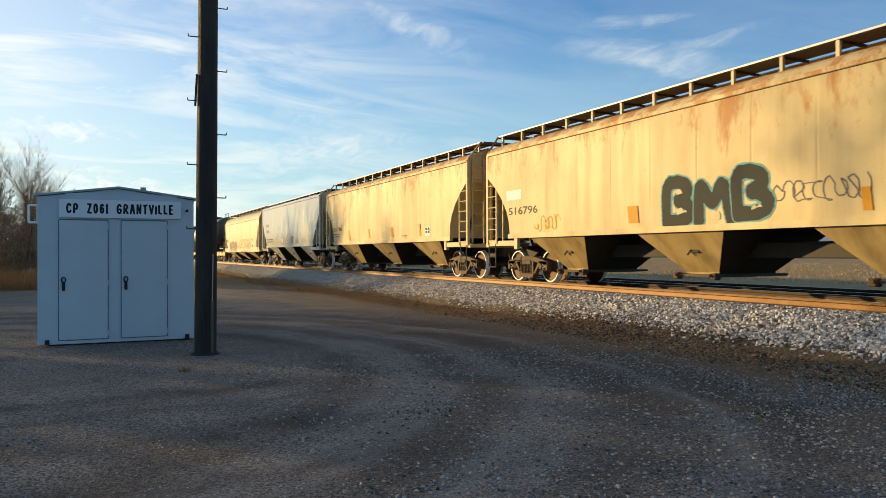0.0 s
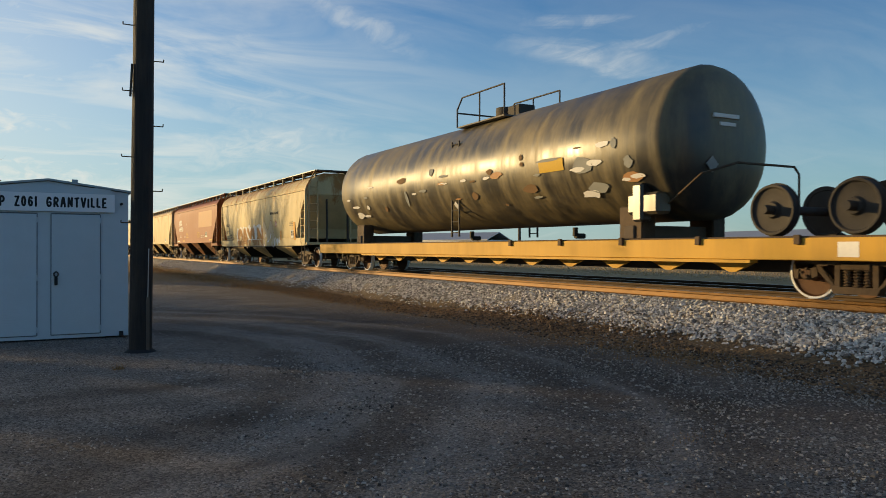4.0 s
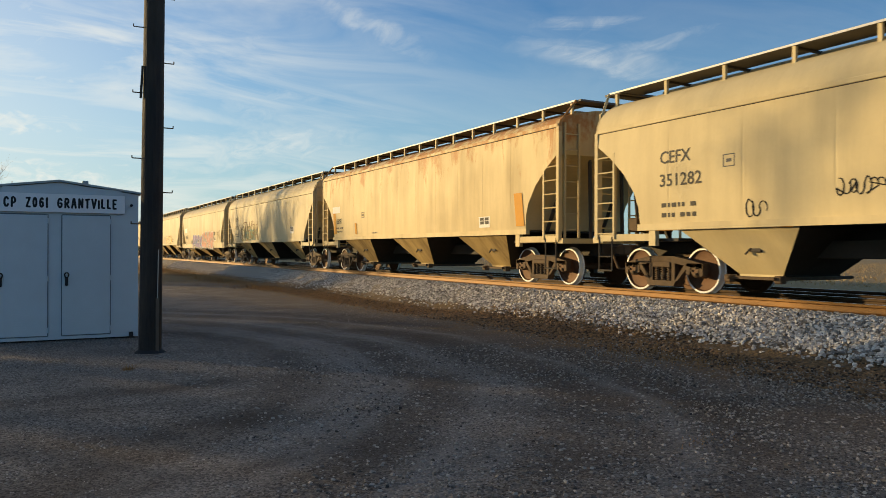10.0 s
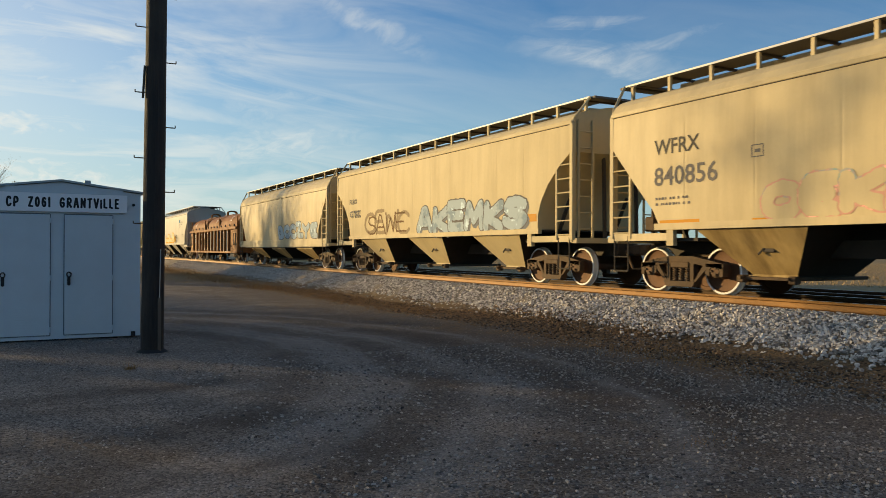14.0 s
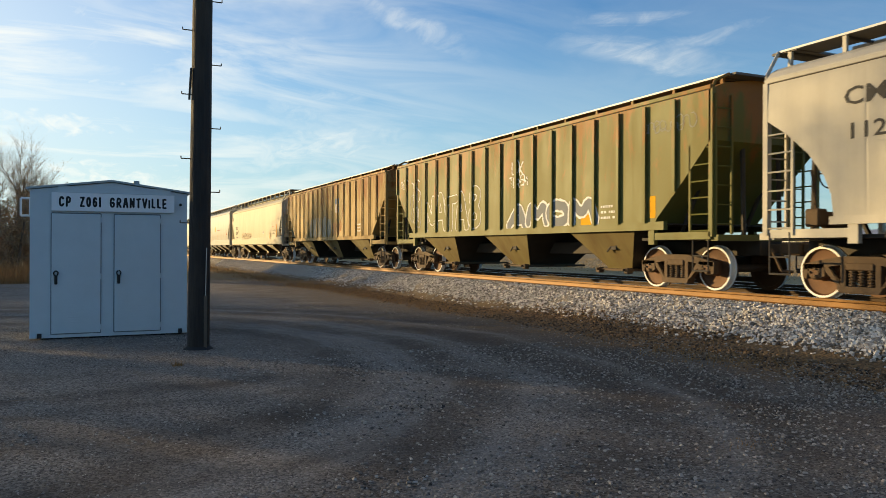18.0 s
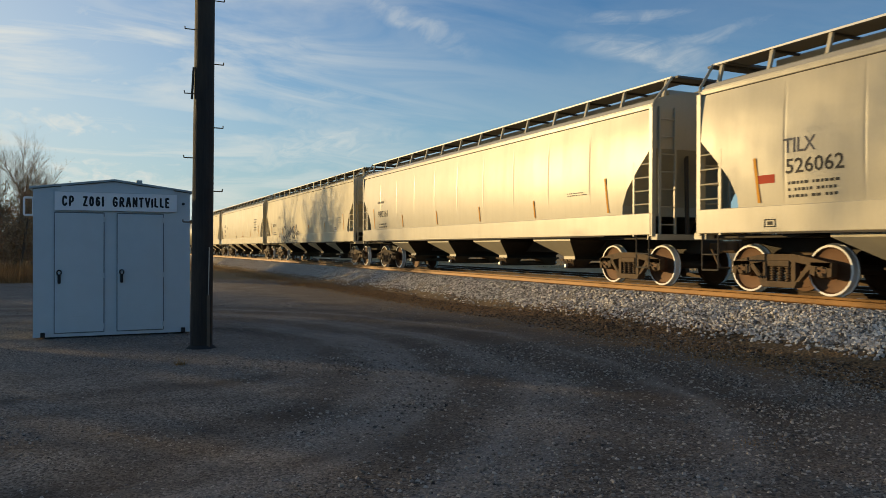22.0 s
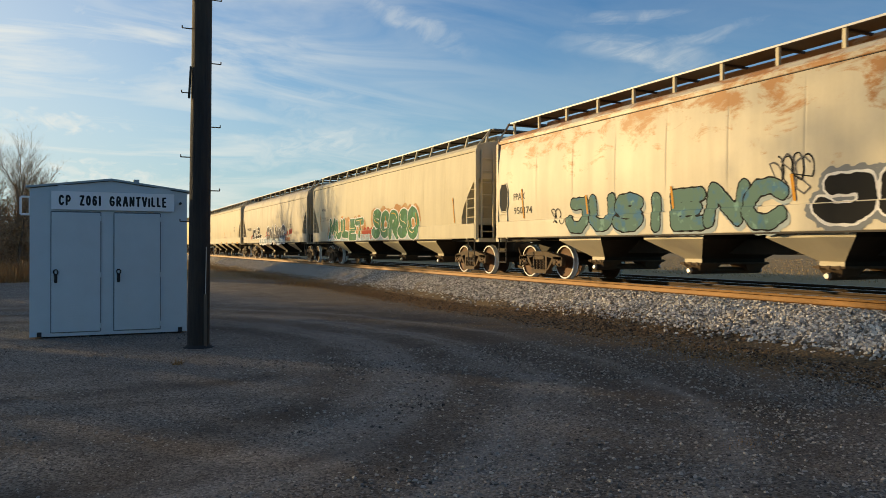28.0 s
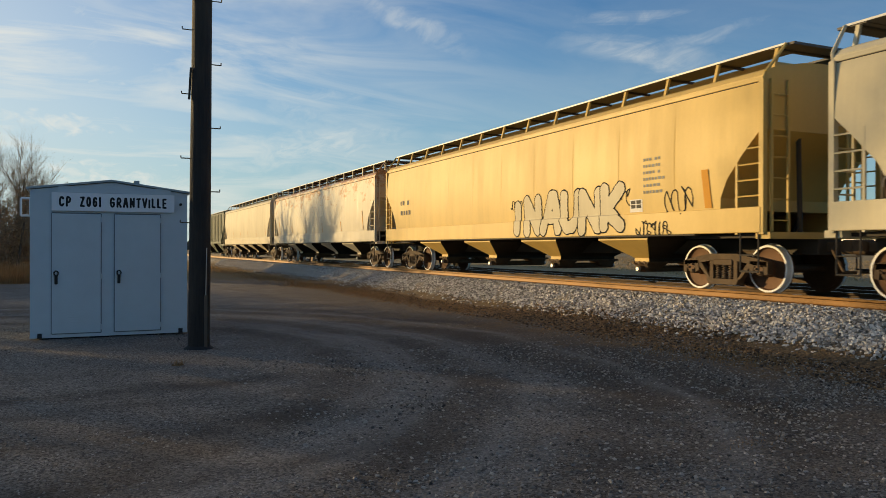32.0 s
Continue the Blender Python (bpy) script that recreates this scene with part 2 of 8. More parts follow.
TAN = (0.61, 0.50, 0.29)
GREY = (0.44, 0.42, 0.36)
M = {
    "tan": paint("tan_paint", TAN, 0.5, 0.38),
    "tan_rusty": paint("tan_rusty_paint", (0.63, 0.49, 0.25), 0.5, 0.42, 0.5, rust_col=(0.40, 0.16, 0.035), rust_z=3.7),
    "tan_clean": paint("clean_tan_paint", (0.64, 0.53, 0.31), 0.55, 0.30, spec=0.10),
    "cream": paint("cream_paint", (0.61, 0.54, 0.375), 0.52, 0.24, spec=0.13),
    "cream_satin": paint("satin_cream_paint", (0.58, 0.51, 0.345), 0.38, 0.22, spec=0.20),
    "cream_rusty": paint("cream_rusty_paint", (0.62, 0.55, 0.41), 0.42, 0.22, 0.62, rust_col=(0.40, 0.15, 0.02), rust_z=3.75, rust_map=(1, 0.8, 1.7)),
    "grey_gloss": paint("pale_grey_paint", (0.48, 0.435, 0.325), 0.33, 0.24, spec=0.28),
    "grey_cool": paint("cool_grey_paint", (0.46, 0.43, 0.355), 0.42, 0.28, spec=0.2),
    "grey_shine": paint("glossy_pale_grey_paint", (0.50, 0.47, 0.37), 0.17, 0.10, spec=0.5),
    "grey": paint("dirty_grey_paint", (0.50, 0.43, 0.31), 0.45, 0.42),
    "yellow": paint("yellow_tan_paint", (0.66, 0.45, 0.14), 0.45, 0.25),
    "red": paint("oxide_red_paint", (0.30, 0.078, 0.018), 0.5, 0.3, dirt_col=(0.16, 0.06, 0.025)),
    "green": paint("olive_green_paint", (0.13, 0.135, 0.035), 0.5, 0.5, 0.6, dirt_col=(0.20, 0.13, 0.04), rust_col=(0.28, 0.12, 0.03), rust_z=2.8),
    "ochre": paint("ochre_paint", (0.45, 0.30, 0.11), 0.55, 0.75, 0.6, dirt_col=(0.13, 0.075, 0.03)),
    "darkgreen": paint("dark_green_paint", (0.03, 0.06, 0.035), 0.5, 0.4),
    "rustcar": paint("rusted_brown_paint", (0.30, 0.125, 0.038), 0.6, 0.5, 0.5, dirt_col=(0.10, 0.045, 0.02)),
    "tank_black": paint("scuffed_black_paint", (0.030, 0.028, 0.025), 0.32, 1.0, dirt_col=(0.30, 0.23, 0.11), spec=0.5),
    "tank_grey": paint("dark_tan_grey_paint", (0.36, 0.335, 0.245), 0.38, 0.4),
    "flat_yellow": paint("worn_yellow_deck_paint", (0.62, 0.34, 0.05), 0.55, 0.35, 0.4, rust_z=2.2),
    "steel": plain("rusty_truck_steel", (0.095, 0.058, 0.030), 0.8, 0.1, 0.85, 7.0, 0.5),
    "wheel": plain("brown_wheel_steel", (0.12, 0.055, 0.024), 0.7, 0.3, 0.4),
    "tread": plain("polished_wheel_rim", (0.86, 0.84, 0.80), 0.40, 0.0, 0.1),
    # hopper bays: darker, heavily streaked versions of the tan, red and green
    "bay_tan": paint("dark_bay_tan_paint", (0.50, 0.36, 0.16), 0.55, 0.95, dirt_col=(0.085, 0.052, 0.022)),
    "bay_red": paint("dark_bay_red_paint", (0.20, 0.075, 0.022), 0.55, 0.9, dirt_col=(0.06, 0.035, 0.016)),
    "bay_green": paint("dark_bay_green_paint", (0.15, 0.12, 0.04), 0.55, 0.9, dirt_col=(0.10, 0.06, 0.025)),
    "grime": plain("shaded_slope_sheet", (0.040, 0.031, 0.022), 0.9, 0.0, 0.6, 4.0),
    "under": plain("dark_underframe", (0.055, 0.045, 0.035), 0.8, 0.1, 0.5),
    "grating": plain("weathered_steel_grating", (0.12, 0.11, 0.10), 0.7, 0.4, 0.4),
    "rail": plain("rusty_rail_steel", (0.185, 0.084, 0.014), 0.6, 0.3, 0.6, 6.0),
    # same rust, darkened to paint the train's shade on the rails behind
    "rail_dull": plain("shaded_rusty_rail", (0.07, 0.038, 0.016), 0.8, 0.1, 0.4, 6.0),
    "railtop": plain("polished_rail_head", (0.55, 0.52, 0.48), 0.28, 0.9, 0.15),
    "edge": plain("pale_galvanised_edge", (0.44, 0.45, 0.47), 0.5, 0.1, 0.2),
    "tie": plain("grey_oak_tie", (0.13, 0.10, 0.075), 0.9, 0, 0.5, 5.0),
    "stencil": plain("black_stencil_paint", (0.035, 0.033, 0.03), 0.6, 0, 0.4, 20, 0),
    "stencil_w": plain("white_stencil_paint", (0.75, 0.72, 0.66), 0.6, 0, 0.2, 20, 0),
    "stencil_y": plain("yellow_stencil_paint", (0.60, 0.36, 0.04), 0.6, 0, 0.2, 20, 0),
    "reflect": plain("yellow_reflective_strip", (0.58, 0.25, 0.012), 0.6, 0, 0.2, 9, 0),
    "shed": plain("pale_blue_grey_enamel", (0.52, 0.585, 0.61), 0.5, 0.0, 0.13, 3.0, 0.05),
    "shed_roof": plain("grey_green_sheet_roof", (0.30, 0.36, 0.38), 0.5, 0.2, 0.2),
    "sign": plain("white_sign_board", (0.78, 0.79, 0.80), 0.5, 0, 0.06, 4, 0),
    "ink": plain("black_sign_letters", (0.02, 0.02, 0.02), 0.5, 0, 0.2, 9, 0),
    "seam": plain("grey_door_seam", (0.13, 0.15, 0.17), 0.7, 0, 0.2, 9, 0),
    "dark": plain("dark_gap", (0.03, 0.03, 0.03), 0.8, 0, 0.3, 9, 0),
    "tan_patch": plain("pale_overpaint", (0.46, 0.24, 0.11), 0.55, 0, 0.2, 6, 0),
    "galv": plain("galvanised_steel", (0.42, 0.42, 0.42), 0.45, 0.7, 0.25),
}
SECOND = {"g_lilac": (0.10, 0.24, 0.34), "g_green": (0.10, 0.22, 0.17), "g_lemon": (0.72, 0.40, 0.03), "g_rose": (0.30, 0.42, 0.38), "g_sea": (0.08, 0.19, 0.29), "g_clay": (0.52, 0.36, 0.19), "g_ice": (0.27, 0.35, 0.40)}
for key, col in {"g_black": (0.016, 0.016, 0.016), "g_white": (0.8, 0.78, 0.74), "g_green": (0.075, 0.20, 0.10), "g_teal": (0.15, 0.36, 0.36), "g_blue": (0.09, 0.24, 0.42), "g_pink": (0.55, 0.17, 0.16), "g_red": (0.42, 0.07, 0.04),
                 "g_orange": (0.5, 0.15, 0.03), "g_purple": (0.34, 0.22, 0.42), "g_grey": (0.17, 0.16, 0.15), "g_yellow": (0.7, 0.36, 0.02), "g_mist": (0.3, 0.3, 0.27), "g_lilac": (0.33, 0.27, 0.40), "g_brown": (0.2, 0.12, 0.06), "g_soot": (0.055, 0.057, 0.047), "g_terra": (0.42, 0.23, 0.10), "g_sand": (0.60, 0.50, 0.34), "g_pale": (0.40, 0.36, 0.27), "g_moss": (0.27, 0.27, 0.15), "g_umber": (0.26, 0.16, 0.085), "g_dust": (0.36, 0.28, 0.17), "g_silver": (0.22, 0.235, 0.245), "g_lemon": (0.78, 0.66, 0.40), "g_rose": (0.62, 0.34, 0.26), "g_sky": (0.40, 0.46, 0.46), "g_sea": (0.12, 0.21, 0.18), "g_clay": (0.50, 0.27, 0.12), "g_ice": (0.43, 0.52, 0.55)}.items():
    M[key] = spray("spray_" + key[2:], col, SECOND[key]) if key in SECOND else plain("spray_" + key[2:], col, 0.85, 0, 0.3, 3.0, 0)


# ---- mesh helpers ----
def mesh_of(name, bm, sharp=35.0):
    bm.normal_update()
    for f in bm.faces:
        f.smooth = True
    lim = radians(sharp)
    for e in bm.edges:
        e.smooth = len(e.link_faces) == 2 and e.calc_face_angle(0) < lim
    me = bpy.data.meshes.new(name)
    bm.to_mesh(me)
    bm.free()
    return me


def part(name, bm, material, parent, label="", at=None, sharp=35.0):
    me = bm if isinstance(bm, bpy.types.Mesh) else mesh_of(name, bm, sharp)
    if material is not None and not me.materials:
        me.materials.append(material)
    ob = new(name, me)
    if at is not None:
        ob.matrix_basis = at
    ob.parent = parent
    if label:
        ob["label"] = label
    return ob


def box(bm, x0, x1, y0, y1, z0, z1, bev=0.0):
    r = bmesh.ops.create_cube(bm, size=1.0, matrix=Matrix.LocRotScale(((x0 + x1) / 2, (y0 + y1) / 2, (z0 + z1) / 2), None, (abs(x1 - x0), abs(y1 - y0), abs(z1 - z0))))
    if bev:
        bmesh.ops.bevel(bm, geom=list({e for v in r["verts"] for e in v.link_edges}), offset=bev, segments=1, affect="EDGES", profile=0.5)
    return bm


def bx(*a):
    return box(bmesh.new(), *a)


def rod(bm, a, b, r, n=6, r2=None):
    a, b = Vector(a), Vector(b)
    d = b - a
    m = Matrix.Translation((a + b) / 2) @ d.to_track_quat("Z", "Y").to_matrix().to_4x4()
    bmesh.ops.create_cone(bm, cap_ends=True, segments=n, radius1=r, radius2=r if r2 is None else r2, depth=d.length, matrix=m)
    return bm


def prism_x(bm, pts, x0, x1):
    """Closed outline of (y, z) points drawn out along x."""
    a = [bm.verts.new((x0, y, z)) for y, z in pts]
    b = [bm.verts.new((x1, y, z)) for y, z in pts]
    bm.faces.new(a)
    bm.faces.new(b[::-1])
    for i in range(len(pts)):
        j = (i + 1) % len(pts)
        bm.faces.new((a[i], b[i], b[j], a[j]))
    bmesh.ops.recalc_face_normals(bm, faces=bm.faces[:])
    return bm


def lathe_x(bm, prof, n=28):
    """Turned about the x axis: prof holds (x, radius) from one end to the other."""
    rings = []
    for x, r in prof:
        rings.append([bm.verts.new((x, r * math.cos(2 * math.pi * i / n), r * math.sin(2 * math.pi * i / n))) for i in range(n)])
    for a, b in zip(rings, rings[1:]):
        for i in range(n):
            j = (i + 1) % n
            bm.faces.new((a[i], a[j], b[j], b[i]))
    bm.faces.new(rings[0][::-1])
    bm.faces.new(rings[-1])
    bmesh.ops.recalc_face_normals(bm, faces=bm.faces[:])
    return bm


def text_mesh(words, size, bold=0.0, align="LEFT", squeeze=1.0):
    cu = bpy.data.curves.new("words", "FONT")
    cu.body, cu.size, cu.align_x, cu.offset = words, size, align, bold
    cu.resolution_u = 2
    ob = bpy.data.objects.new("words", cu)
    me = bpy.data.meshes.new_from_object(ob)
    bpy.data.objects.remove(ob)
    for v in me.vertices:
        v.co.x *= squeeze
    return me


def side_w(kd, z):
    return kd["w"] - kd["bulge"] * ((z - kd["mid"]) / 1.4) ** 2


def face_w(kd, z):
    """Half width of the outer skin, the side sill included."""
    if kd.get("sill") and z <= kd["sill"][1]:
        return side_w(kd, kd["zb"]) + 0.047
    return side_w(kd, z)


GLYPHS = {
    "A": (((0, 0), (0.42, 1), (0.62, 1), (1, 0)), ((0.2, 0.36), (0.8, 0.36))),
    "B": (((0.05, 0), (0.05, 1), (0.55, 1), (0.85, 0.86), (0.8, 0.62), (0.4, 0.53), (0.85, 0.44), (0.98, 0.22), (0.75, 0.02), (0.05, 0)),),
    "C": (((0.95, 0.82), (0.7, 1), (0.3, 0.97), (0.05, 0.65), (0.05, 0.3), (0.3, 0.02), (0.72, 0), (0.98, 0.2)),),
    "D": (((0.05, 0), (0.05, 1), (0.5, 1), (0.92, 0.75), (0.95, 0.3), (0.6, 0), (0.05, 0)),),
    "E": (((0.95, 1), (0.08, 1), (0.08, 0), (0.98, 0)), ((0.08, 0.52), (0.8, 0.52))),
    "H": (((0.05, 0), (0.1, 1)), ((0.95, 0), (0.9, 1)), ((0.1, 0.5), (0.9, 0.5))),
    "I": (((0.5, 0), (0.45, 0.85)),),
    "J": (((0.3, 1), (0.85, 1), (0.85, 0.3), (0.6, 0.02), (0.2, 0.05), (0.05, 0.3)),),
    "K": (((0.08, 0), (0.08, 1)), ((0.95, 1), (0.15, 0.45), (0.98, 0))),
    "L": (((0.12, 1), (0.1, 0.08), (0.95, 0.03)),),
    "M": (((0, 0), (0.12, 1), (0.48, 0.3), (0.85, 1), (1, 0)),),
    "N": (((0.05, 0), (0.08, 1), (0.9, 0.05), (0.95, 1)),),
    "O": (((0.5, 1), (0.15, 0.88), (0.02, 0.5), (0.15, 0.12), (0.5, 0), (0.85, 0.12), (0.98, 0.5), (0.85, 0.88), (0.5, 1)),),
    "P": (((0.08, 0), (0.08, 1), (0.65, 1), (0.95, 0.8), (0.9, 0.52), (0.6, 0.4), (0.1, 0.42)),),
    "R": (((0.06, 0), (0.08, 1), (0.65, 1), (0.93, 0.8), (0.85, 0.55), (0.4, 0.46), (0.98, 0)),),
    "S": (((0.92, 0.85), (0.6, 1), (0.2, 0.95), (0.08, 0.72), (0.3, 0.54), (0.75, 0.46), (0.95, 0.25), (0.75, 0.03), (0.3, 0), (0.03, 0.15)),),
    "T": (((0.0, 0.95), (1, 1)), ((0.5, 0.97), (0.48, 0))),
    "U": (((0.05, 1), (0.08, 0.25), (0.35, 0), (0.7, 0.02), (0.95, 0.3), (0.95, 1)),),
    "W": (((0, 1), (0.18, 0), (0.5, 0.75), (0.8, 0), (1, 1)),),
    "Y": (((0, 1), (0.45, 0.5), (0.95, 1)), ((0.47, 0.52), (0.4, 0))),
    "Z": (((0.05, 0.98), (0.95, 1), (0.05, 0.02), (0.98, 0)),),
    "G": (((0.92, 0.82), (0.68, 1), (0.3, 0.97), (0.05, 0.65), (0.05, 0.3), (0.3, 0.02), (0.72, 0), (0.95, 0.18), (0.95, 0.46), (0.58, 0.46)),),
    "V": (((0, 1), (0.5, 0), (1, 1)),),
    "0": (((0.5, 1), (0.18, 0.9), (0.06, 0.6), (0.06, 0.4), (0.18, 0.1), (0.5, 0), (0.82, 0.1), (0.94, 0.4), (0.94, 0.6), (0.82, 0.9), (0.5, 1)),),
    "1": (((0.15, 0.78), (0.6, 1), (0.6, 0)),),
    "6": (((0.9, 0.85), (0.6, 1), (0.25, 0.92), (0.06, 0.55), (0.08, 0.2), (0.4, 0), (0.8, 0.06), (0.95, 0.3), (0.8, 0.55), (0.4, 0.6), (0.1, 0.42)),),
    "8": (((0.5, 0.52), (0.15, 0.7), (0.2, 0.95), (0.5, 1), (0.82, 0.93), (0.82, 0.7), (0.5, 0.52), (0.08, 0.32), (0.12, 0.06), (0.5, 0), (0.9, 0.08), (0.9, 0.34), (0.5, 0.52)),),
}


def field_mesh(kd, ys, zs, F, off):
    """Flat paint where the field F is below zero, cut smoothly along its edge."""
    vs, fs = [], []

    def add(poly):
        i0 = len(vs)
        vs.extend((-(face_w(kd, z) + off), y, z) for y, z in poly)
        fs.append(tuple(range(i0, i0 + len(poly))))
    ins = F < 0
    for j in range(len(zs) - 1):
        z0, z1 = zs[j], zs[j + 1]
        i = 0
        while i < len(ys) - 1:
            n = int(ins[j, i]) + int(ins[j, i + 1]) + int(ins[j + 1, i]) + int(ins[j + 1, i + 1])
            if n == 4:
                k = i
                while k < len(ys) - 1 and ins[j, k] and ins[j, k + 1] and ins[j + 1, k] and ins[j + 1, k + 1]:
                    k += 1
                add(((ys[i], z0), (ys[k], z0), (ys[k], z1), (ys[i], z1)))
                i = k
                continue
            if n:
                c = ((ys[i], z0, F[j, i]), (ys[i + 1], z0, F[j, i + 1]), (ys[i + 1], z1, F[j + 1, i + 1]), (ys[i], z1, F[j + 1, i]))
                poly = []
                for a, b in zip(c, c[1:] + c[:1]):
                    if a[2] < 0:
                        poly.append(a[:2])
                    if (a[2] < 0) != (b[2] < 0):
                        t = a[2] / (a[2] - b[2])
                        poly.append((a[0] + (b[0] - a[0]) * t, a[1] + (b[1] - a[1]) * t))
                if len(poly) > 2:
                    add(poly)
            i += 1
    me = bpy.data.meshes.new("sprayed_paint")
    me.from_pydata(vs, [], fs)
    return me


def line_field(Y, Z, pts):
    d = np.full(Y.shape, 1e9)
    for (ya, za), (yb, zb) in zip(pts, pts[1:]):
        uy, uz = yb - ya, zb - za
        t = np.clip(((Y - ya) * uy + (Z - za) * uz) / (uy * uy + uz * uz + 1e-9), 0, 1)
        d = np.minimum(d, np.hypot(Y - ya - t * uy, Z - za - t * uz))
    return d


def rounded(pts):
    """Corner cutting, twice: the ends stay."""
    for _ in range(2):
        q = [pts[0]]
        for (a, b), (c, d) in zip(pts, pts[1:]):
            q += [(a * 0.78 + c * 0.22, b * 0.78 + d * 0.22), (a * 0.22 + c * 0.78, b * 0.22 + d * 0.78)]
        pts = q + [pts[-1]]
    return pts


def sign_word(word, at, width, z0, h):
    """Bold upright letters on a board that faces -y."""
    share = {"I": 0.42, "1": 0.6, "L": 0.85, "E": 0.88, "T": 0.92}
    unit = width / sum(share.get(ch, 1.0) for ch in word)
    w = 0.0165
    xs, zs = np.arange(at - 0.03, at + width + 0.03, 0.004), np.arange(z0 - 0.03, z0 + h + 0.03, 0.004)
    X, Z = np.meshgrid(xs, zs)
    F = np.full(X.shape, 1e9)
    x = at
    for ch in word:
        cell = unit * share.get(ch, 1.0)
        for st in GLYPHS[ch]:
            pts = [(x + w + u * (cell - 2 * w - 0.018), z0 + w + v * (h - 2 * w)) for u, v in st]
            F = np.minimum(F, line_field(X, Z, rounded(pts) if ch in "CG06PRSO" else pts) - w)
        x += cell
    me = field_mesh(dict(w=0.0, bulge=0.0, mid=0.0), xs, zs, F, 0.0)
    for v in me.vertices:
        v.co = (v.co.y, -0.0575, v.co.z)
    return me


# ---- ground ----
def ground_material():
    m, nt, b = mat_base("gravel_lot_and_fields")
    pos = mapped(nt, (1, 1, 1), False, False)
    sp = nt.nodes.new("ShaderNodeSeparateXYZ")
    nt.links.new(pos, sp.inputs[0])
    stones = nt.nodes.new("ShaderNodeTexVoronoi")
    stones.inputs["Scale"].default_value = 58
    nt.links.new(pos, stones.inputs["Vector"])
    stone_fac = nt.nodes.new("ShaderNodeSeparateColor")
    nt.links.new(stones.outputs["Color"], stone_fac.inputs[0])
    fine = ramp_noise(nt, pos, 45, 0.3, 0.75, 4)
    mid = ramp_noise(nt, pos, 0.9, 0.35, 0.7, 6, 0.65)
    big = ramp_noise(nt, pos, 0.22, 0.35, 0.65, 4, 0.6, 0.6)
    c = mixc(nt, stone_fac.outputs[0], (0.050, 0.041, 0.033), (0.47, 0.40, 0.33))
    c = mixc(nt, mth(nt, "MULTIPLY", fine, 0.45), c, (0.085, 0.068, 0.054))

    def edge(val, lo, hi):
        r = nt.nodes.new("ShaderNodeMapRange")
        r.interpolation_type = "SMOOTHSTEP"
        r.inputs["From Min"].default_value, r.inputs["From Max"].default_value = lo, hi
        nt.links.new(val, r.inputs["Value"])
        return r.outputs[0]
    wob = mth(nt, "MULTIPLY", mth(nt, "SUBTRACT", mid, 0.5), 3.0)
    # packed dark earth where trucks drive, paler loose grit round the shed and on the verge
    dark = mth(nt, "MULTIPLY", edge(mth(nt, "ADD", sp.outputs[0], mth(nt, "MULTIPLY", wob, 0.7)), 3.6, 6.8), 0.50)
    c = mixc(nt, dark, c, (0.066, 0.048, 0.035))
    c = mixc(nt, mth(nt, "MULTIPLY", mid, 0.4), c, (0.088, 0.064, 0.047))
    # wheel ruts: two pairs of packed pale tracks that sweep round the shed, dark earth thrown up between them
    def bent(cx, cy):
        dx, dy = mth(nt, "SUBTRACT", sp.outputs[0], cx), mth(nt, "SUBTRACT", sp.outputs[1], cy)
        r = mth(nt, "SQRT", mth(nt, "ADD", mth(nt, "MULTIPLY", dx, dx), mth(nt, "MULTIPLY", dy, dy)))
        return mth(nt, "ADD", r, mth(nt, "MULTIPLY", mth(nt, "SUBTRACT", big, 0.5), 0.55))

    def band(val, at, width):
        q = mth(nt, "DIVIDE", mth(nt, "SUBTRACT", val, at), width)
        return mth(nt, "EXPONENT", mth(nt, "MULTIPLY", mth(nt, "MULTIPLY", q, q), -1.0))
    ring = bent(-4.0, 11.6)
    patchy = ramp_noise(nt, pos, 0.6, 0.25, 0.55, 5)
    inner = edge(sp.outputs[0], 3.2, 1.6)
    yb = mth(nt, "ADD", sp.outputs[1], mth(nt, "MULTIPLY", mth(nt, "SUBTRACT", big, 0.5), 0.9))
    earth, grit = (0.058, 0.041, 0.029), (0.32, 0.295, 0.265)
    for val, at, width, amt, tone in ((ring, 8.75, 0.50, 0.60, earth), (ring, 7.2, 0.40, 0.60, earth), (ring, 10.3, 0.55, 0.6, earth), (ring, 11.6, 0.5, 0.5, earth), (ring, 8.0, 0.16, 0.36, grit), (ring, 8.3, 0.09, 0.32, grit),
                                      (ring, 9.35, 0.16, 0.36, grit), (ring, 9.7, 0.10, 0.32, grit), (ring, 7.65, 0.10, 0.3, grit), (ring, 11.0, 0.14, 0.34, grit)):
        c = mixc(nt, mth(nt, "MULTIPLY", mth(nt, "MULTIPLY", band(val, at, width), patchy), amt), c, tone)
    for at, width, amt in ((9.0, 0.28, 0.7), (7.0, 0.34, 0.6), (8.1, 0.14, 0.4), (5.6, 0.25, 0.45)):
        c = mixc(nt, mth(nt, "MULTIPLY", mth(nt, "MULTIPLY", mth(nt, "MULTIPLY", band(yb, at, width), patchy), inner), amt), c, earth)
    litter = mth(nt, "MULTIPLY", edge(mth(nt, "ADD", sp.outputs[0], mth(nt, "MULTIPLY", wob, 0.8)), 7.2, 8.4), ramp_noise(nt, pos, 9.0, 0.40, 0.62, 6, 0.7))
    c = mixc(nt, mth(nt, "MULTIPLY", litter, 0.7), c, (0.20, 0.12, 0.05))
    straw = mth(nt, "MULTIPLY", ramp_noise(nt, mapped(nt, (0.5, 1.6, 1), False, False), 1.1, 0.64, 0.74, 6, 0.7), 0.6)
    c = mixc(nt, straw, c, (0.16, 0.095, 0.045))
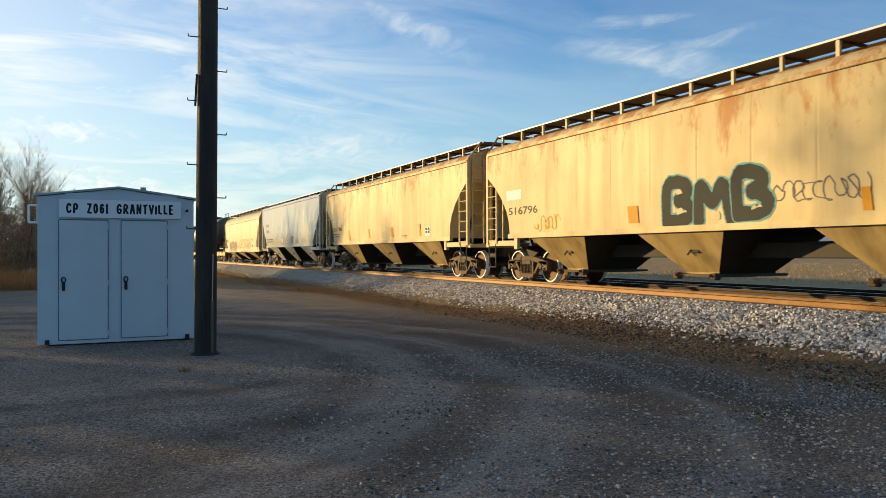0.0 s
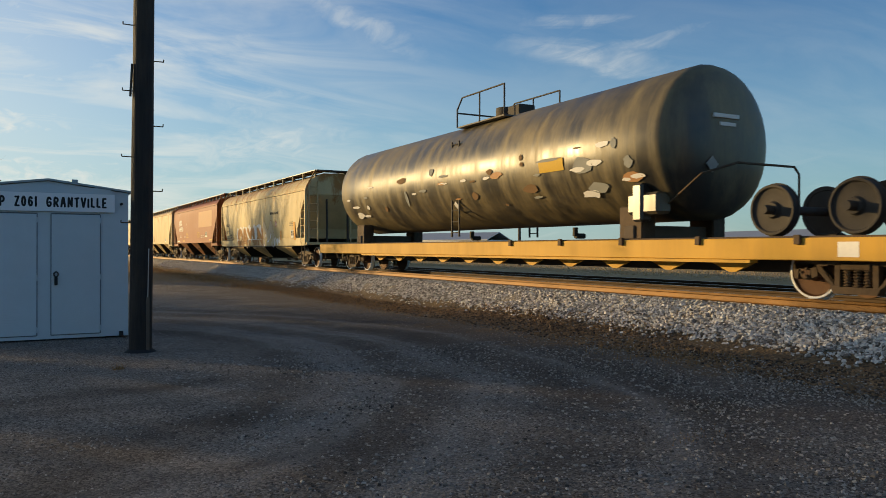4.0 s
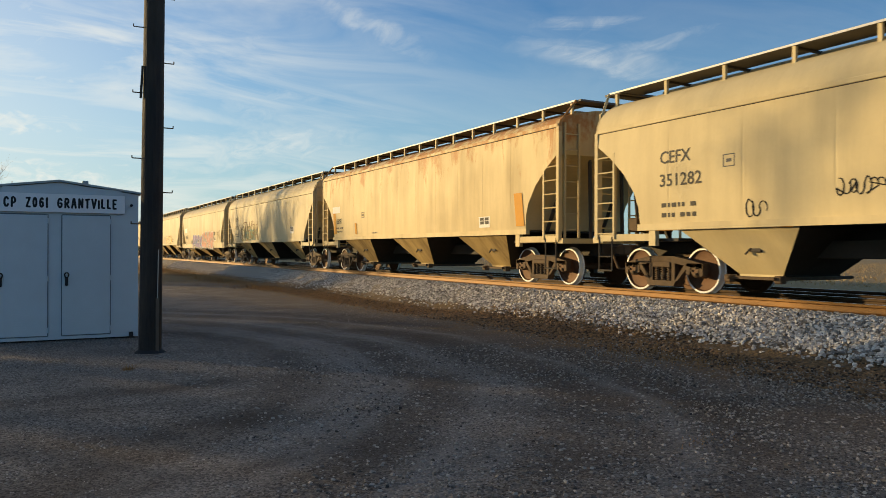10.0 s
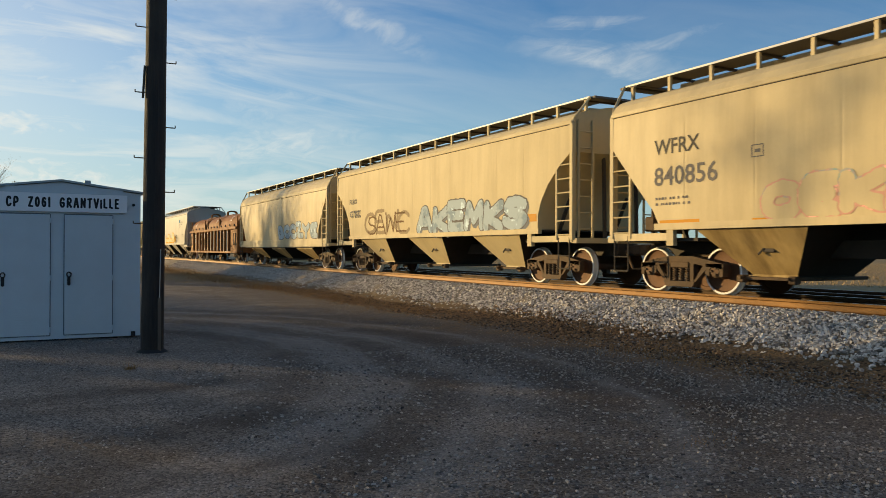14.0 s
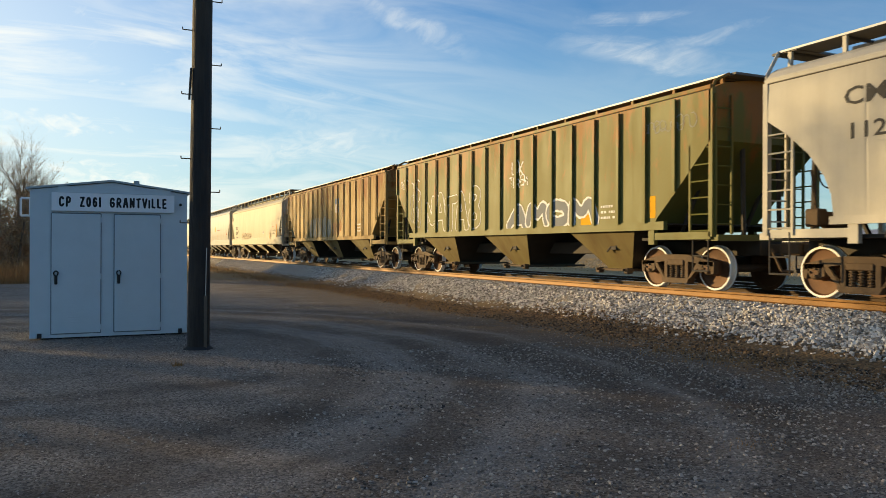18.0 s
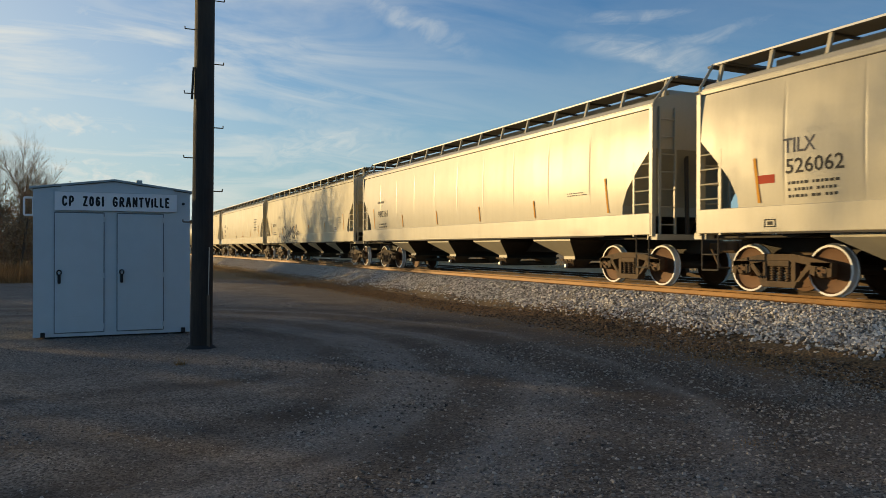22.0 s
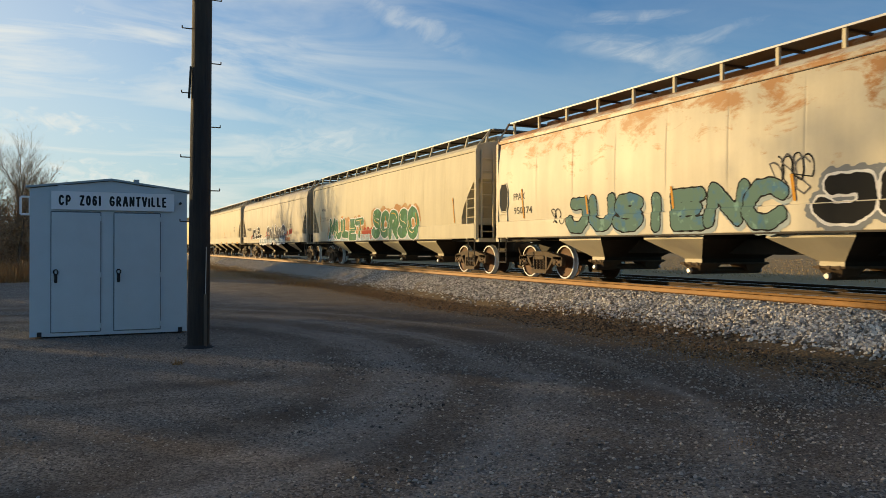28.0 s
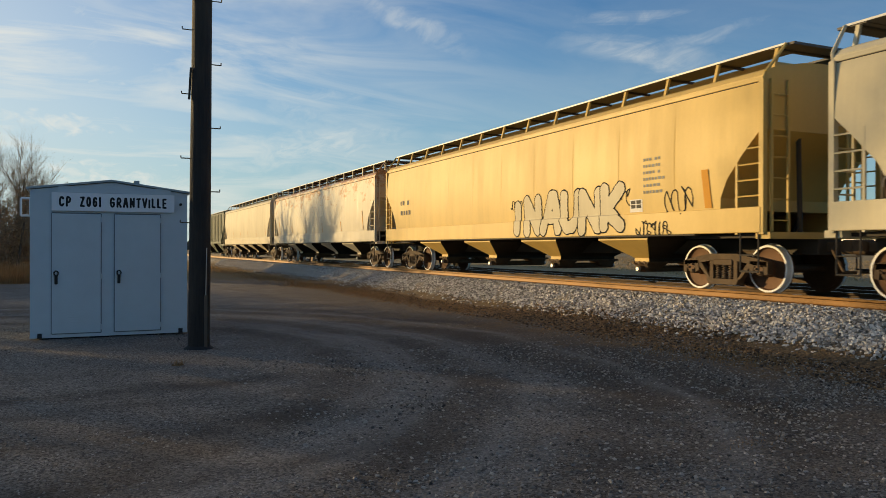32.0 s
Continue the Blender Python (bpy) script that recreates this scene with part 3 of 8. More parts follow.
    # brown dead grass beyond the lot, tan stubble across the tracks
    grass = ramp_noise(nt, pos, 5.0, 0.3, 0.7, 6, 0.7)
    gcol = mixc(nt, grass, (0.16, 0.095, 0.04), (0.30, 0.20, 0.09))

    far = edge(mth(nt, "ADD", sp.outputs[1], mth(nt, "MULTIPLY", wob, 2.5)), 33.0, 44.0)
    c = mixc(nt, far, c, gcol)
    across = edge(mth(nt, "ADD", sp.outputs[0], wob), 24.0, 28.0)
    field = mixc(nt, grass, (0.26, 0.18, 0.085), (0.40, 0.29, 0.15))
    c = mixc(nt, across, c, field)
    nt.links.new(c, b.inputs["Base Color"])
    b.inputs["Roughness"].default_value = 0.95
    b.inputs["Specular IOR Level"].default_value = 0.2
    h = mth(nt, "ADD", mth(nt, "ADD", mth(nt, "MULTIPLY", stones.outputs["Distance"], -0.5), mth(nt, "MULTIPLY", fine, 0.5)), mth(nt, "MULTIPLY", mid, 1.2))
    bump(nt, b, h, 0.8, 0.02)
    return m


def build_ground():
    bm = bmesh.new()
    xs = [-2500, -600, -200, -80, -40] + [-24 + i * 0.8 for i in range(61)] + [30, 45, 80, 200, 600, 2500]
    ys = [-2500, -600, -200, -60, -20] + [-8 + i * 0.8 for i in range(76)] + [60, 80, 120, 200, 400, 900, 3500]
    grid = []
    for y in ys:
        row = []
        for x in xs:
            z = 0.05 * noise.noise((x * 0.16, y * 0.16, 0)) + 0.018 * noise.noise((x * 0.8, y * 0.8, 3))
            if abs(x) > 60 or abs(y) > 90:
                z = 0.0
            row.append(bm.verts.new((x, y, z)))
        grid.append(row)
    for a, b in zip(grid, grid[1:]):
        for i in range(len(a) - 1):
            bm.faces.new((a[i], a[i + 1], b[i + 1], b[i]))
    g = part("ground", bm, ground_material(), None, sharp=80)
    tagged(g, "grey gravel lot running out into brown dead grass", "ground", kind="structure")
    return g


build_ground()


def stone_bed_material():
    m, nt, b = mat_base("pale_ballast_stone")
    pos = mapped(nt, (1, 1, 1), False, False)
    vor = nt.nodes.new("ShaderNodeTexVoronoi")
    vor.inputs["Scale"].default_value = 18
    nt.links.new(pos, vor.inputs["Vector"])
    sc = nt.nodes.new("ShaderNodeSeparateColor")
    nt.links.new(vor.outputs["Color"], sc.inputs[0])
    c = mixc(nt, sc.outputs[0], (0.12, 0.105, 0.09), (0.50, 0.46, 0.40))
    c = mixc(nt, ramp_noise(nt, pos, 0.7, 0.4, 0.75, 4), c, (0.20, 0.16, 0.12))
    # leaf litter and soil at the toe, darker stone from the near rail across
    sp = nt.nodes.new("ShaderNodeSeparateXYZ")
    nt.links.new(pos, sp.inputs[0])
    wob = mth(nt, "MULTIPLY", mth(nt, "SUBTRACT", ramp_noise(nt, pos, 1.3, 0.25, 0.75, 5), 0.5), 0.9)
    toe = nt.nodes.new("ShaderNodeMapRange")
    toe.inputs["From Min"].default_value, toe.inputs["From Max"].default_value = 10.75, 10.25
    nt.links.new(mth(nt, "ADD", sp.outputs[0], wob), toe.inputs["Value"])
    soil = mixc(nt, ramp_noise(nt, pos, 30, 0.35, 0.7, 5), (0.07, 0.045, 0.025), (0.24, 0.15, 0.065))
    c = mixc(nt, toe.outputs[0], c, soil)
    past_rail = nt.nodes.new("ShaderNodeMapRange")
    past_rail.inputs["From Min"].default_value, past_rail.inputs["From Max"].default_value = 11.6, 11.95
    nt.links.new(mth(nt, "ADD", sp.outputs[0], mth(nt, "MULTIPLY", wob, 0.2)), past_rail.inputs["Value"])
    c = mixc(nt, mth(nt, "MULTIPLY", past_rail.outputs[0], 0.85), c, (0.035, 0.028, 0.022))
    nt.links.new(c, b.inputs["Base Color"])
    b.inputs["Roughness"].default_value = 0.9
    bump(nt, b, vor.outputs["Distance"], 0.9, 0.05)
    return m


BED = stone_bed_material()


def loose_stone_material():
    m, nt, b = mat_base("loose_ballast_stone")
    geo = nt.nodes.new("ShaderNodeNewGeometry")
    cr = nt.nodes.new("ShaderNodeValToRGB")
    cr.color_ramp.elements[0].color = (0.10, 0.082, 0.064, 1)
    cr.color_ramp.elements[1].color = (0.92, 0.85, 0.76, 1)
    mid = cr.color_ramp.elements.new(0.45)
    mid.color = (0.50, 0.45, 0.39, 1)
    nt.links.new(geo.outputs["Random Per Island"], cr.inputs[0])
    pos = mapped(nt, (1, 1, 1), False, False)
    c = mixc(nt, mth(nt, "MULTIPLY", ramp_noise(nt, pos, 60, 0.3, 0.8, 3), 0.3), cr.outputs[0], (0.12, 0.10, 0.085))
    nt.links.new(c, b.inputs["Base Color"])
    b.inputs["Roughness"].default_value = 0.85
    return m


STONE = loose_stone_material()


def bed_profile(cx, top):
    h = top - 0.19
    return [(cx - 3.4, -0.08), (cx - 2.35, 0.03), (cx - 1.80, h * 0.50), (cx - 1.38, h * 0.95), (cx - 1.1, h), (cx + 1.2, h), (cx + 1.75, h * 0.97), (cx + 2.6, h * 0.5), (cx + 3.6, -0.06)]


def bed_height(x, cx, top):
    p = bed_profile(cx, top)
    for (xa, za), (xb, zb) in zip(p, p[1:]):
        if xa <= x <= xb:
            return za + (zb - za) * (x - xa) / (xb - xa)
    return 0.0


def track(cx, top, name):
    bm = bmesh.new()
    ys = [-300, -60, -20] + [-10 + i * 1.0 for i in range(90)] + [120, 250, 700]
    rows = []
    for y in ys:
        rows.append([bm.verts.new((x + 0.12 * noise.noise((x, y * 0.6, 5)), y, z + 0.04 * noise.noise((x * 1.5, y * 0.9, 1)))) for x, z in bed_profile(cx, top)])
    for a, b in zip(rows, rows[1:]):
        for i in range(len(a) - 1):
            bm.faces.new((a[i], a[i + 1], b[i + 1], b[i]))
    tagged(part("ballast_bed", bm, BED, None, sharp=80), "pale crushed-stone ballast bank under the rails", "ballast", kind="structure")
    for s in (-1, 1):
        rx = cx + s * GAUGE
        r = tagged(new("rail"), "rusty brown steel rail with a polished head", "rail", "rails", kind="structure")
        r.location = (rx, 0, top)
        prof = [(-0.076, -0.181), (0.076, -0.181), (0.076, -0.168), (0.02, -0.145), (0.010, -0.12), (0.010, -0.06), (0.036, -0.045), (0.038, -0.008), (0.030, 0.0), (-0.030, 0.0), (-0.038, -0.008), (-0.036, -0.045), (-0.010, -0.06), (-0.010, -0.12), (-0.02, -0.145), (-0.076, -0.168)]
        bm = bmesh.new()
        a = [bm.verts.new((x, -300, z)) for x, z in prof]
        b = [bm.verts.new((x, 700, z)) for x, z in prof]
        for i in range(len(prof)):
            j = (i + 1) % len(prof)
            bm.faces.new((a[i], a[j], b[j], b[i]))
        bmesh.ops.recalc_face_normals(bm, faces=bm.faces[:])
        me = mesh_of("rail_bar", bm, 25)
        me.materials.append(M["rail"] if s < 0 and cx == TRACK_X else M["rail_dull"])
        me.materials.append(M["railtop"])
        for p in me.polygons:
            if p.normal.z > 0.9 and p.center.z > -0.01:
                p.material_index = 1
        part("rail_bar", me, None, r)


track(TRACK_X, RAIL_TOP, "near")
track(TRACK_X + 4.6, RAIL_TOP - 0.12, "far")


def scatter_stones(name, n, seed, place, lo, hi, label, mat):
    rnd = np.random.RandomState(seed)
    base = np.array([(-1, -0.8, -0.5), (1, -0.7, -0.6), (0.8, 1, -0.5), (-0.9, 0.8, -0.6), (-0.6, -0.6, 0.6), (0.7, -0.5, 0.7), (0.5, 0.7, 0.55), (-0.6, 0.5, 0.7)]) * 0.5
    quads = np.array([(0, 3, 2, 1), (4, 5, 6, 7), (0, 1, 5, 4), (1, 2, 6, 5), (2, 3, 7, 6), (3, 0, 4, 7)])
    verts, faces = np.empty((n, 8, 3)), np.empty((n, 6, 4), int)
    for i in range(n):
        x, y, z = place(rnd)
        s = lo + (hi - lo) * rnd.rand() ** 2
        a, b = rnd.rand() * 6.28, (rnd.rand() - 0.5) * 1.6
        ca, sa, cb, sb = math.cos(a), math.sin(a), math.cos(b), math.sin(b)
        R = np.array([[ca, -sa, 0], [sa, ca, 0], [0, 0, 1]]) @ np.array([[1, 0, 0], [0, cb, -sb], [0, sb, cb]])
        v = (base * (1 + 0.35 * (rnd.rand(8, 3) - 0.5))) * s * np.array([1.0, 0.8, 0.7])
        verts[i] = v @ R.T + (x, y, z + s * 0.2)
        faces[i] = quads + 8 * i
    me = bpy.data.meshes.new(name)
    me.from_pydata(verts.reshape(-1, 3).tolist(), [], faces.reshape(-1, 4).tolist())
    me.materials.append(mat)
    ob = new(name, me)
    tagged(ob, label, "gravel", kind="stuff")
    return ob


def near_bed(r):
    y = 2.0 + 70.0 * r.rand() ** 1.9
    x = TRACK_X - 2.22 + 1.3 * r.rand() ** 0.8 + r.normal(0, 0.09)
    if r.rand() < 0.07:
        x -= 0.8 * r.rand() ** 2
    x = min(x, TRACK_X - 0.92)
    return x, y, bed_height(x, TRACK_X, RAIL_TOP)


scatter_stones("ballast_stones", 66000, 3, near_bed, 0.038, 0.092, "loose pale grey ballast stones beside the rail", STONE)


# ---- equipment shed ----
def build_shed():
    x0, x1, y0, y1 = -0.944, 1.636, 14.85, 17.9
    shed = tagged(new("signal_shed"), "pale blue-grey metal equipment shed with double doors", "shed")
    shed.location = ((x0 + x1) / 2, y0, 0)
    hw, dep, ze = (x1 - x0) / 2, y1 - y0, 2.60
    bm = bmesh.new()
    out = [(-hw, 0.03), (hw, 0.03), (hw, ze), (0, ze + 0.17), (-hw, ze)]
    a = [bm.verts.new((x, 0.0, z)) for x, z in out]
    b = [bm.verts.new((x, dep, z)) for x, z in out]
    bm.faces.new(a)
    bm.faces.new(b[::-1])
    for i in range(5):
        bm.faces.new((a[i], b[i], b[(i + 1) % 5], a[(i + 1) % 5]))
    bmesh.ops.recalc_face_normals(bm, faces=bm.faces[:])
    part("shed_wall", bm, M["shed"], shed)
    for s in (-1, 1):
        bm = bmesh.new()
        vs = [bm.verts.new(p) for p in ((0, -0.05, ze + 0.18), (s * (hw + 0.06), -0.05, ze + 0.005), (s * (hw + 0.06), dep + 0.1, ze + 0.005), (0, dep + 0.1, ze + 0.18))]
        vt = [bm.verts.new(v.co + Vector((0, 0, 0.035))) for v in vs]
        bm.faces.new(vs)
        bm.faces.new(vt[::-1])
        for i in range(4):
            bm.faces.new((vs[i], vs[(i + 1) % 4], vt[(i + 1) % 4], vt[i]))
        bmesh.ops.recalc_face_normals(bm, faces=bm.faces[:])
        part("roof_panel", bm, M["shed_roof"], shed)
    part("roof_vent", bx(0.38, 0.48, 0.3, 0.5, ze + 0.17, ze + 0.24, 0.01), M["shed_roof"], shed)
    part("fascia", bx(-0.86, 1.0, -0.03, -0.002, ze - 0.03, ze + 0.075), M["shed"], shed)
    sign = part("sign_board", bx(-0.957, 1.059, -0.055, -0.032, ze - 0.355, ze - 0.035), M["sign"], shed, "white board lettered CP Z061 GRANTVILLE")
    at = -0.847
    for word, width in (("CP", 0.215), ("Z061", 0.365), ("GRANTVILLE", 0.98)):
        part("sign_word", sign_word(word, at, width, ze - 0.285, 0.185), M["ink"], sign)
        at += width + 0.115
    for i, (a, b) in enumerate(((-0.956, -0.179), (0.049, 0.818))):
        d = part("shed_door", bx(a, b, -0.03, 0.0, 0.10, 2.195, 0.006), M["shed"], shed)
        for pts in ((a - 0.014, a, 0.09, 2.205), (b, b + 0.014, 0.09, 2.205), (a, b, 0.086, 0.10), (a, b, 2.195, 2.215)):
            part("door_gap", bx(pts[0], pts[1], -0.012, 0.001, pts[2], pts[3]), M["seam"], d)
        h = bx(a + 0.045, a + 0.095, -0.06, -0.025, 0.96, 1.12, 0.012)
        for q in range(8):
            t0, t1 = math.pi * 2 * q / 8, math.pi * 2 * (q + 1) / 8
            rod(h, (a + 0.07 + 0.035 * math.cos(t0), -0.06, 1.15 + 0.045 * math.sin(t0)), (a + 0.07 + 0.035 * math.cos(t1), -0.06, 1.15 + 0.045 * math.sin(t1)), 0.012, 5)
        part("padlock_handle", h, M["dark"], d)
        for z in (0.15, 1.05, 2.05):
            part("hinge", rod(bmesh.new(), (b + 0.005, -0.035, z), (b + 0.005, -0.035, z + 0.09), 0.014, 8), M["shed"], d)
        for q in range(7):
            part("vent_slot", bx(a + 0.26, b - 0.26, -0.034, -0.029, 0.28 + q * 0.045, 0.295 + q * 0.045), M["shed"], d)
    for x in (-hw + 0.15, hw - 0.12):
        part("tie_down", bx(x - 0.035, x + 0.035, -0.05, 0.0, 0.03, 0.11), M["dark"], shed)
    for x in (-0.95, -0.2, 0.75):
        part("skid", bx(x - 0.16, x + 0.16, 0.05, dep - 0.05, -0.08, 0.03), M["dark"], shed)
    part("base_rail", bx(-hw - 0.004, hw + 0.004, -0.006, 0.05, 0.028, 0.075), M["shed"], shed)
    bm = bmesh.new()
    for a, b in (((-0.0, 2.45), (-0.0, 2.15)), ((-0.0, 2.45), (-0.14, 2.45)), ((-0.14, 2.45), (-0.14, 2.15)), ((-0.14, 2.15), (-0.0, 2.15))):
        rod(bm, (-hw + a[0], 0.05, a[1]), (-hw + b[0], 0.05, b[1]), 0.02, 6)
    part("wall_bracket", bm, M["sign"], shed)
    part("wall_knob", rod(bmesh.new(), (hw - 0.12, -0.06, ze - 0.20), (hw - 0.12, 0.0, ze - 0.20), 0.025, 8), M["dark"], shed)


build_shed()


# ---- utility pole ----
def build_pole():
    pole = tagged(new("utility_pole"), "dark creosoted wooden utility pole with climbing steps", "utility pole")
    px, py = 1.57, 12.63
    pole.location = (px, py, 0)
    bm = bmesh.new()
    rings = []
    for i in range(15):
        z = -0.2 + i * 0.75
        r = 0.172 - 0.0024 * i
        rings.append([bm.verts.new((r * (1 + 0.03 * noise.noise((a, z, 2))) * math.cos(a) + 0.0085 * z, r * math.sin(a), z)) for a in [2 * math.pi * j / 18 for j in range(18)]])
    for a, b in zip(rings, rings[1:]):
        for i in range(18):
            bm.faces.new((a[i], a[(i + 1) % 18], b[(i + 1) % 18], b[i]))
    bm.faces.new(rings[-1])
    bmesh.ops.recalc_face_normals(bm, faces=bm.faces[:])
    part("shaft", bm, POLE, pole, sharp=60)
    i = 0
    z = 2.0
    while z < 9.5:
        for s, dz in ((-1, 0.0), (1, 0.5)):
            bm = bmesh.new()
            zz = z + dz
            x = s * 0.15 + 0.0085 * zz
            rod(bm, (x, 0, zz), (x + s * 0.15, 0, zz), 0.009, 6)
            rod(bm, (x + s * 0.15, 0, zz), (x + s * 0.15, 0, zz + 0.04), 0.009, 6)
            part("pole_step", bm, M["steel"], pole)
        z += 1.02
    part("cable_guard", bx(0.06, 0.11, -0.165, -0.12, 0.0, 0.85), M["tie"], pole)
    part("ground_wire", rod(bmesh.new(), (0.085, -0.155, 0.8), (0.10, -0.15, 1.6), 0.008, 5), M["galv"], pole)
    part("conduit", rod(bmesh.new(), (-0.155, -0.03, 3.95), (-0.13, -0.05, 4.45), 0.02, 6), M["under"], pole)
    bm = bmesh.new()
    bmesh.ops.create_cone(bm, cap_ends=True, segments=16, radius1=0.24, radius2=0.17, depth=0.05, matrix=Matrix.Translation((0, 0, 0.02)))
    part("base_collar", bm, M["dark"], pole)


def pole_material():
    m, nt, b = mat_base("creosoted_wood")
    v = mapped(nt, (9, 9, 0.5))
    g = ramp_noise(nt, v, 3.0, 0.3, 0.75, 7, 0.7)
    w = ramp_noise(nt, mapped(nt, (1, 1, 0.3)), 2.0, 0.5, 0.75, 4)
    c = mixc(nt, g, (0.010, 0.008, 0.007), (0.034, 0.026, 0.020))
    c = mixc(nt, mth(nt, "MULTIPLY", w, 0.5), c, (0.085, 0.056, 0.034))
    nt.links.new(c, b.inputs["Base Color"])
    b.inputs["Roughness"].default_value = 0.8
    bump(nt, b, g, 0.6, 0.02)
    return m


POLE = pole_material()
build_pole()

# ---- the train: shared pieces ----
CACHE = {}


def cached(key, make, material=None):
    if key not in CACHE:
        me = make()
        if isinstance(me, bmesh.types.BMesh):
            me = mesh_of(str(key[0]), me)
        if material is not None and not me.materials:
            me.materials.append(material)
        CACHE[key] = me
    return CACHE[key]


def side_frame_mesh():
    bm = bmesh.new()
    x0, x1 = -0.07, 0.07
    prism_x(bm, [(-1.08, 0.60), (-0.80, 0.66), (-0.34, 0.74), (0.34, 0.74), (0.80, 0.66), (1.08, 0.60), (1.08, 0.50), (0.78, 0.53), (0.34, 0.60), (-0.34, 0.60), (-0.78, 0.53), (-1.08, 0.50)], x0, x1)
    for s in (-1, 1):
        prism_x(bm, [(s * 0.74, 0.56), (s * 0.60, 0.56), (s * 0.30, 0.16), (s * 0.30, 0.28), (s * 0.40, 0.22)][::1], x0 + 0.01, x1 - 0.01)
        prism_x(bm, [(s * 0.36, 0.62), (s * 0.27, 0.62), (s * 0.27, 0.22), (s * 0.36, 0.22)], x0 + 0.005, x1 - 0.005)
        prism_x(bm, [(s * 1.10, 0.60), (s * 1.10, 0.36), (s * 1.02, 0.34), (s * 1.0, 0.52), (s * 0.78, 0.52), (s * 0.76, 0.36), (s * 0.66, 0.40), (s * 0.68, 0.60)], x0, x1)
    prism_x(bm, [(-0.42, 0.24), (0.42, 0.24), (0.36, 0.13), (-0.36, 0.13)], x0 - 0.03, x1 + 0.03)
    return bm


def spring_mesh():
    prof = [(0.0, 0.02)]
    for i in range(6):
        z = i * 0.046
        prof += [(z + 0.004, 0.045), (z + 0.014, 0.068), (z + 0.030, 0.068), (z + 0.040, 0.045)]
    prof.append((0.28, 0.02))
    bm = lathe_x(bmesh.new(), prof, 10)
    bmesh.ops.rotate(bm, verts=bm.verts[:], cent=(0, 0, 0), matrix=Matrix.Rotation(radians(-90), 3, "Y"))
    return bm


def cap_mesh():
    bm = lathe_x(bmesh.new(), [(-0.02, 0.02), (-0.02, 0.10), (0.02, 0.135), (0.14, 0.135), (0.16, 0.12), (0.16, 0.01)], 14)
    for i in range(3):
        a = i * 2.094
        rod(bm, (-0.05, 0.07 * math.cos(a), 0.07 * math.sin(a)), (0, 0.07 * math.cos(a), 0.07 * math.sin(a)), 0.022)
    return bm


def wheelset_mesh():
    bm = bmesh.new()
    for s in (-1, 1):
        g = GAUGE
        prof = [(s * (g - 0.06), 0.06), (s * (g - 0.06), 0.40), (s * (g - 0.075), 0.41), (s * (g - 0.075), 0.484), (s * (g - 0.05), 0.484), (s * (g - 0.035), 0.458),
                (s * (g + 0.065), 0.453), (s * (g + 0.072), 0.445), (s * (g + 0.072), 0.412), (s * (g + 0.067), 0.405), (s * (g + 0.03), 0.385), (s * (g + 0.005), 0.30), (s * (g + 0.02), 0.16), (s * (g + 0.085), 0.13), (s * (g + 0.085), 0.02)]
        lathe_x(bm, prof, 40)
    rod(bm, (-1.05, 0, 0), (1.05, 0, 0), 0.082, 14)
    me = mesh_of("wheelset", bm, 30)
    me.materials.append(M["wheel"])
    me.materials.append(M["tread"])
    for p in me.polygons:
        c = p.center
        r = math.hypot(c.y, c.z)
        if r > 0.414 and abs(c.x) > GAUGE - 0.06:
            p.material_index = 1
    return me


def dull_wheelset():
    me = wheelset_mesh()
    for p in me.polygons:
        p.material_index = 0
    me.materials[0] = M["under"]
    return me


def truck(parent, y, name="truck"):
    t = part(name, cached(("bolster",), lambda: box(box(bmesh.new(), -0.98, 0.98, -0.2, 0.2, 0.50, 0.72, 0.03), -0.35, 0.35, -0.35, 0.35, 0.66, 0.80, 0.02), M["steel"]), None, parent, "rust-brown cast steel truck", pose(0, y, 0))
    for s in (-1, 1):
        part("side_frame", cached(("side_frame",), side_frame_mesh, M["steel"]), None, t, "", pose(s * 0.99, 0, 0))
        part("bolster_end", cached(("bolster_end",), lambda: box(bmesh.new(), -0.09, 0.09, -0.25, 0.25, 0.51, 0.63, 0.015), M["steel"]), None, t, "", pose(s * 0.99, 0, 0))
        for d in ((-0.17, 0.0, 0.17) if s < 0 else ()):
            part("spring", cached(("spring",), spring_mesh, M["steel"]), None, t, "", pose(s * 0.99, d, 0.24))
        for d in (-0.89, 0.89):
            part("bearing_cap", cached(("bearing_cap",), cap_mesh, M["steel"]), None, t, "", pose(s * 1.03, d, 0.457, 0, 0, 0 if s < 0 else 180))
    for d in (-0.89, 0.89):
        w = part("wheelset", cached(("wheelset",), wheelset_mesh), None, t, "brown wheels with bright worn rims", pose(0, d, 0.457))
        WHEELS[0 if d < 0 else 1].append(w)
    return t


WHEELS = ([], [])


def coupler_mesh():
    bm = bmesh.new()
    box(bm, -0.09, 0.09, 0.0, 0.62, 0.78, 0.96, 0.02)
    box(bm, -0.17, 0.14, 0.52, 0.80, 0.74, 1.0, 0.04)
    rod(bm, (0.25, 0.45, 0.85), (0.25, 0.70, 0.42), 0.03, 8)
    rod(bm, (0.25, 0.70, 0.42), (0.12, 0.86, 0.42), 0.03, 8)
    return bm


def ladder_mesh(z0, z1, w, n, drop=0.0):
    bm = bmesh.new()
    for y in (0.0, w):
        box(bm, -0.02, 0.02, y - 0.025, y + 0.025, z0, z1)
    for i in range(n):
        z = z0 + 0.12 + (z1 - z0 - 0.2) * i / (n - 1)
        rod(bm, (0, 0, z), (0, w, z), 0.016, 5)
    return bm


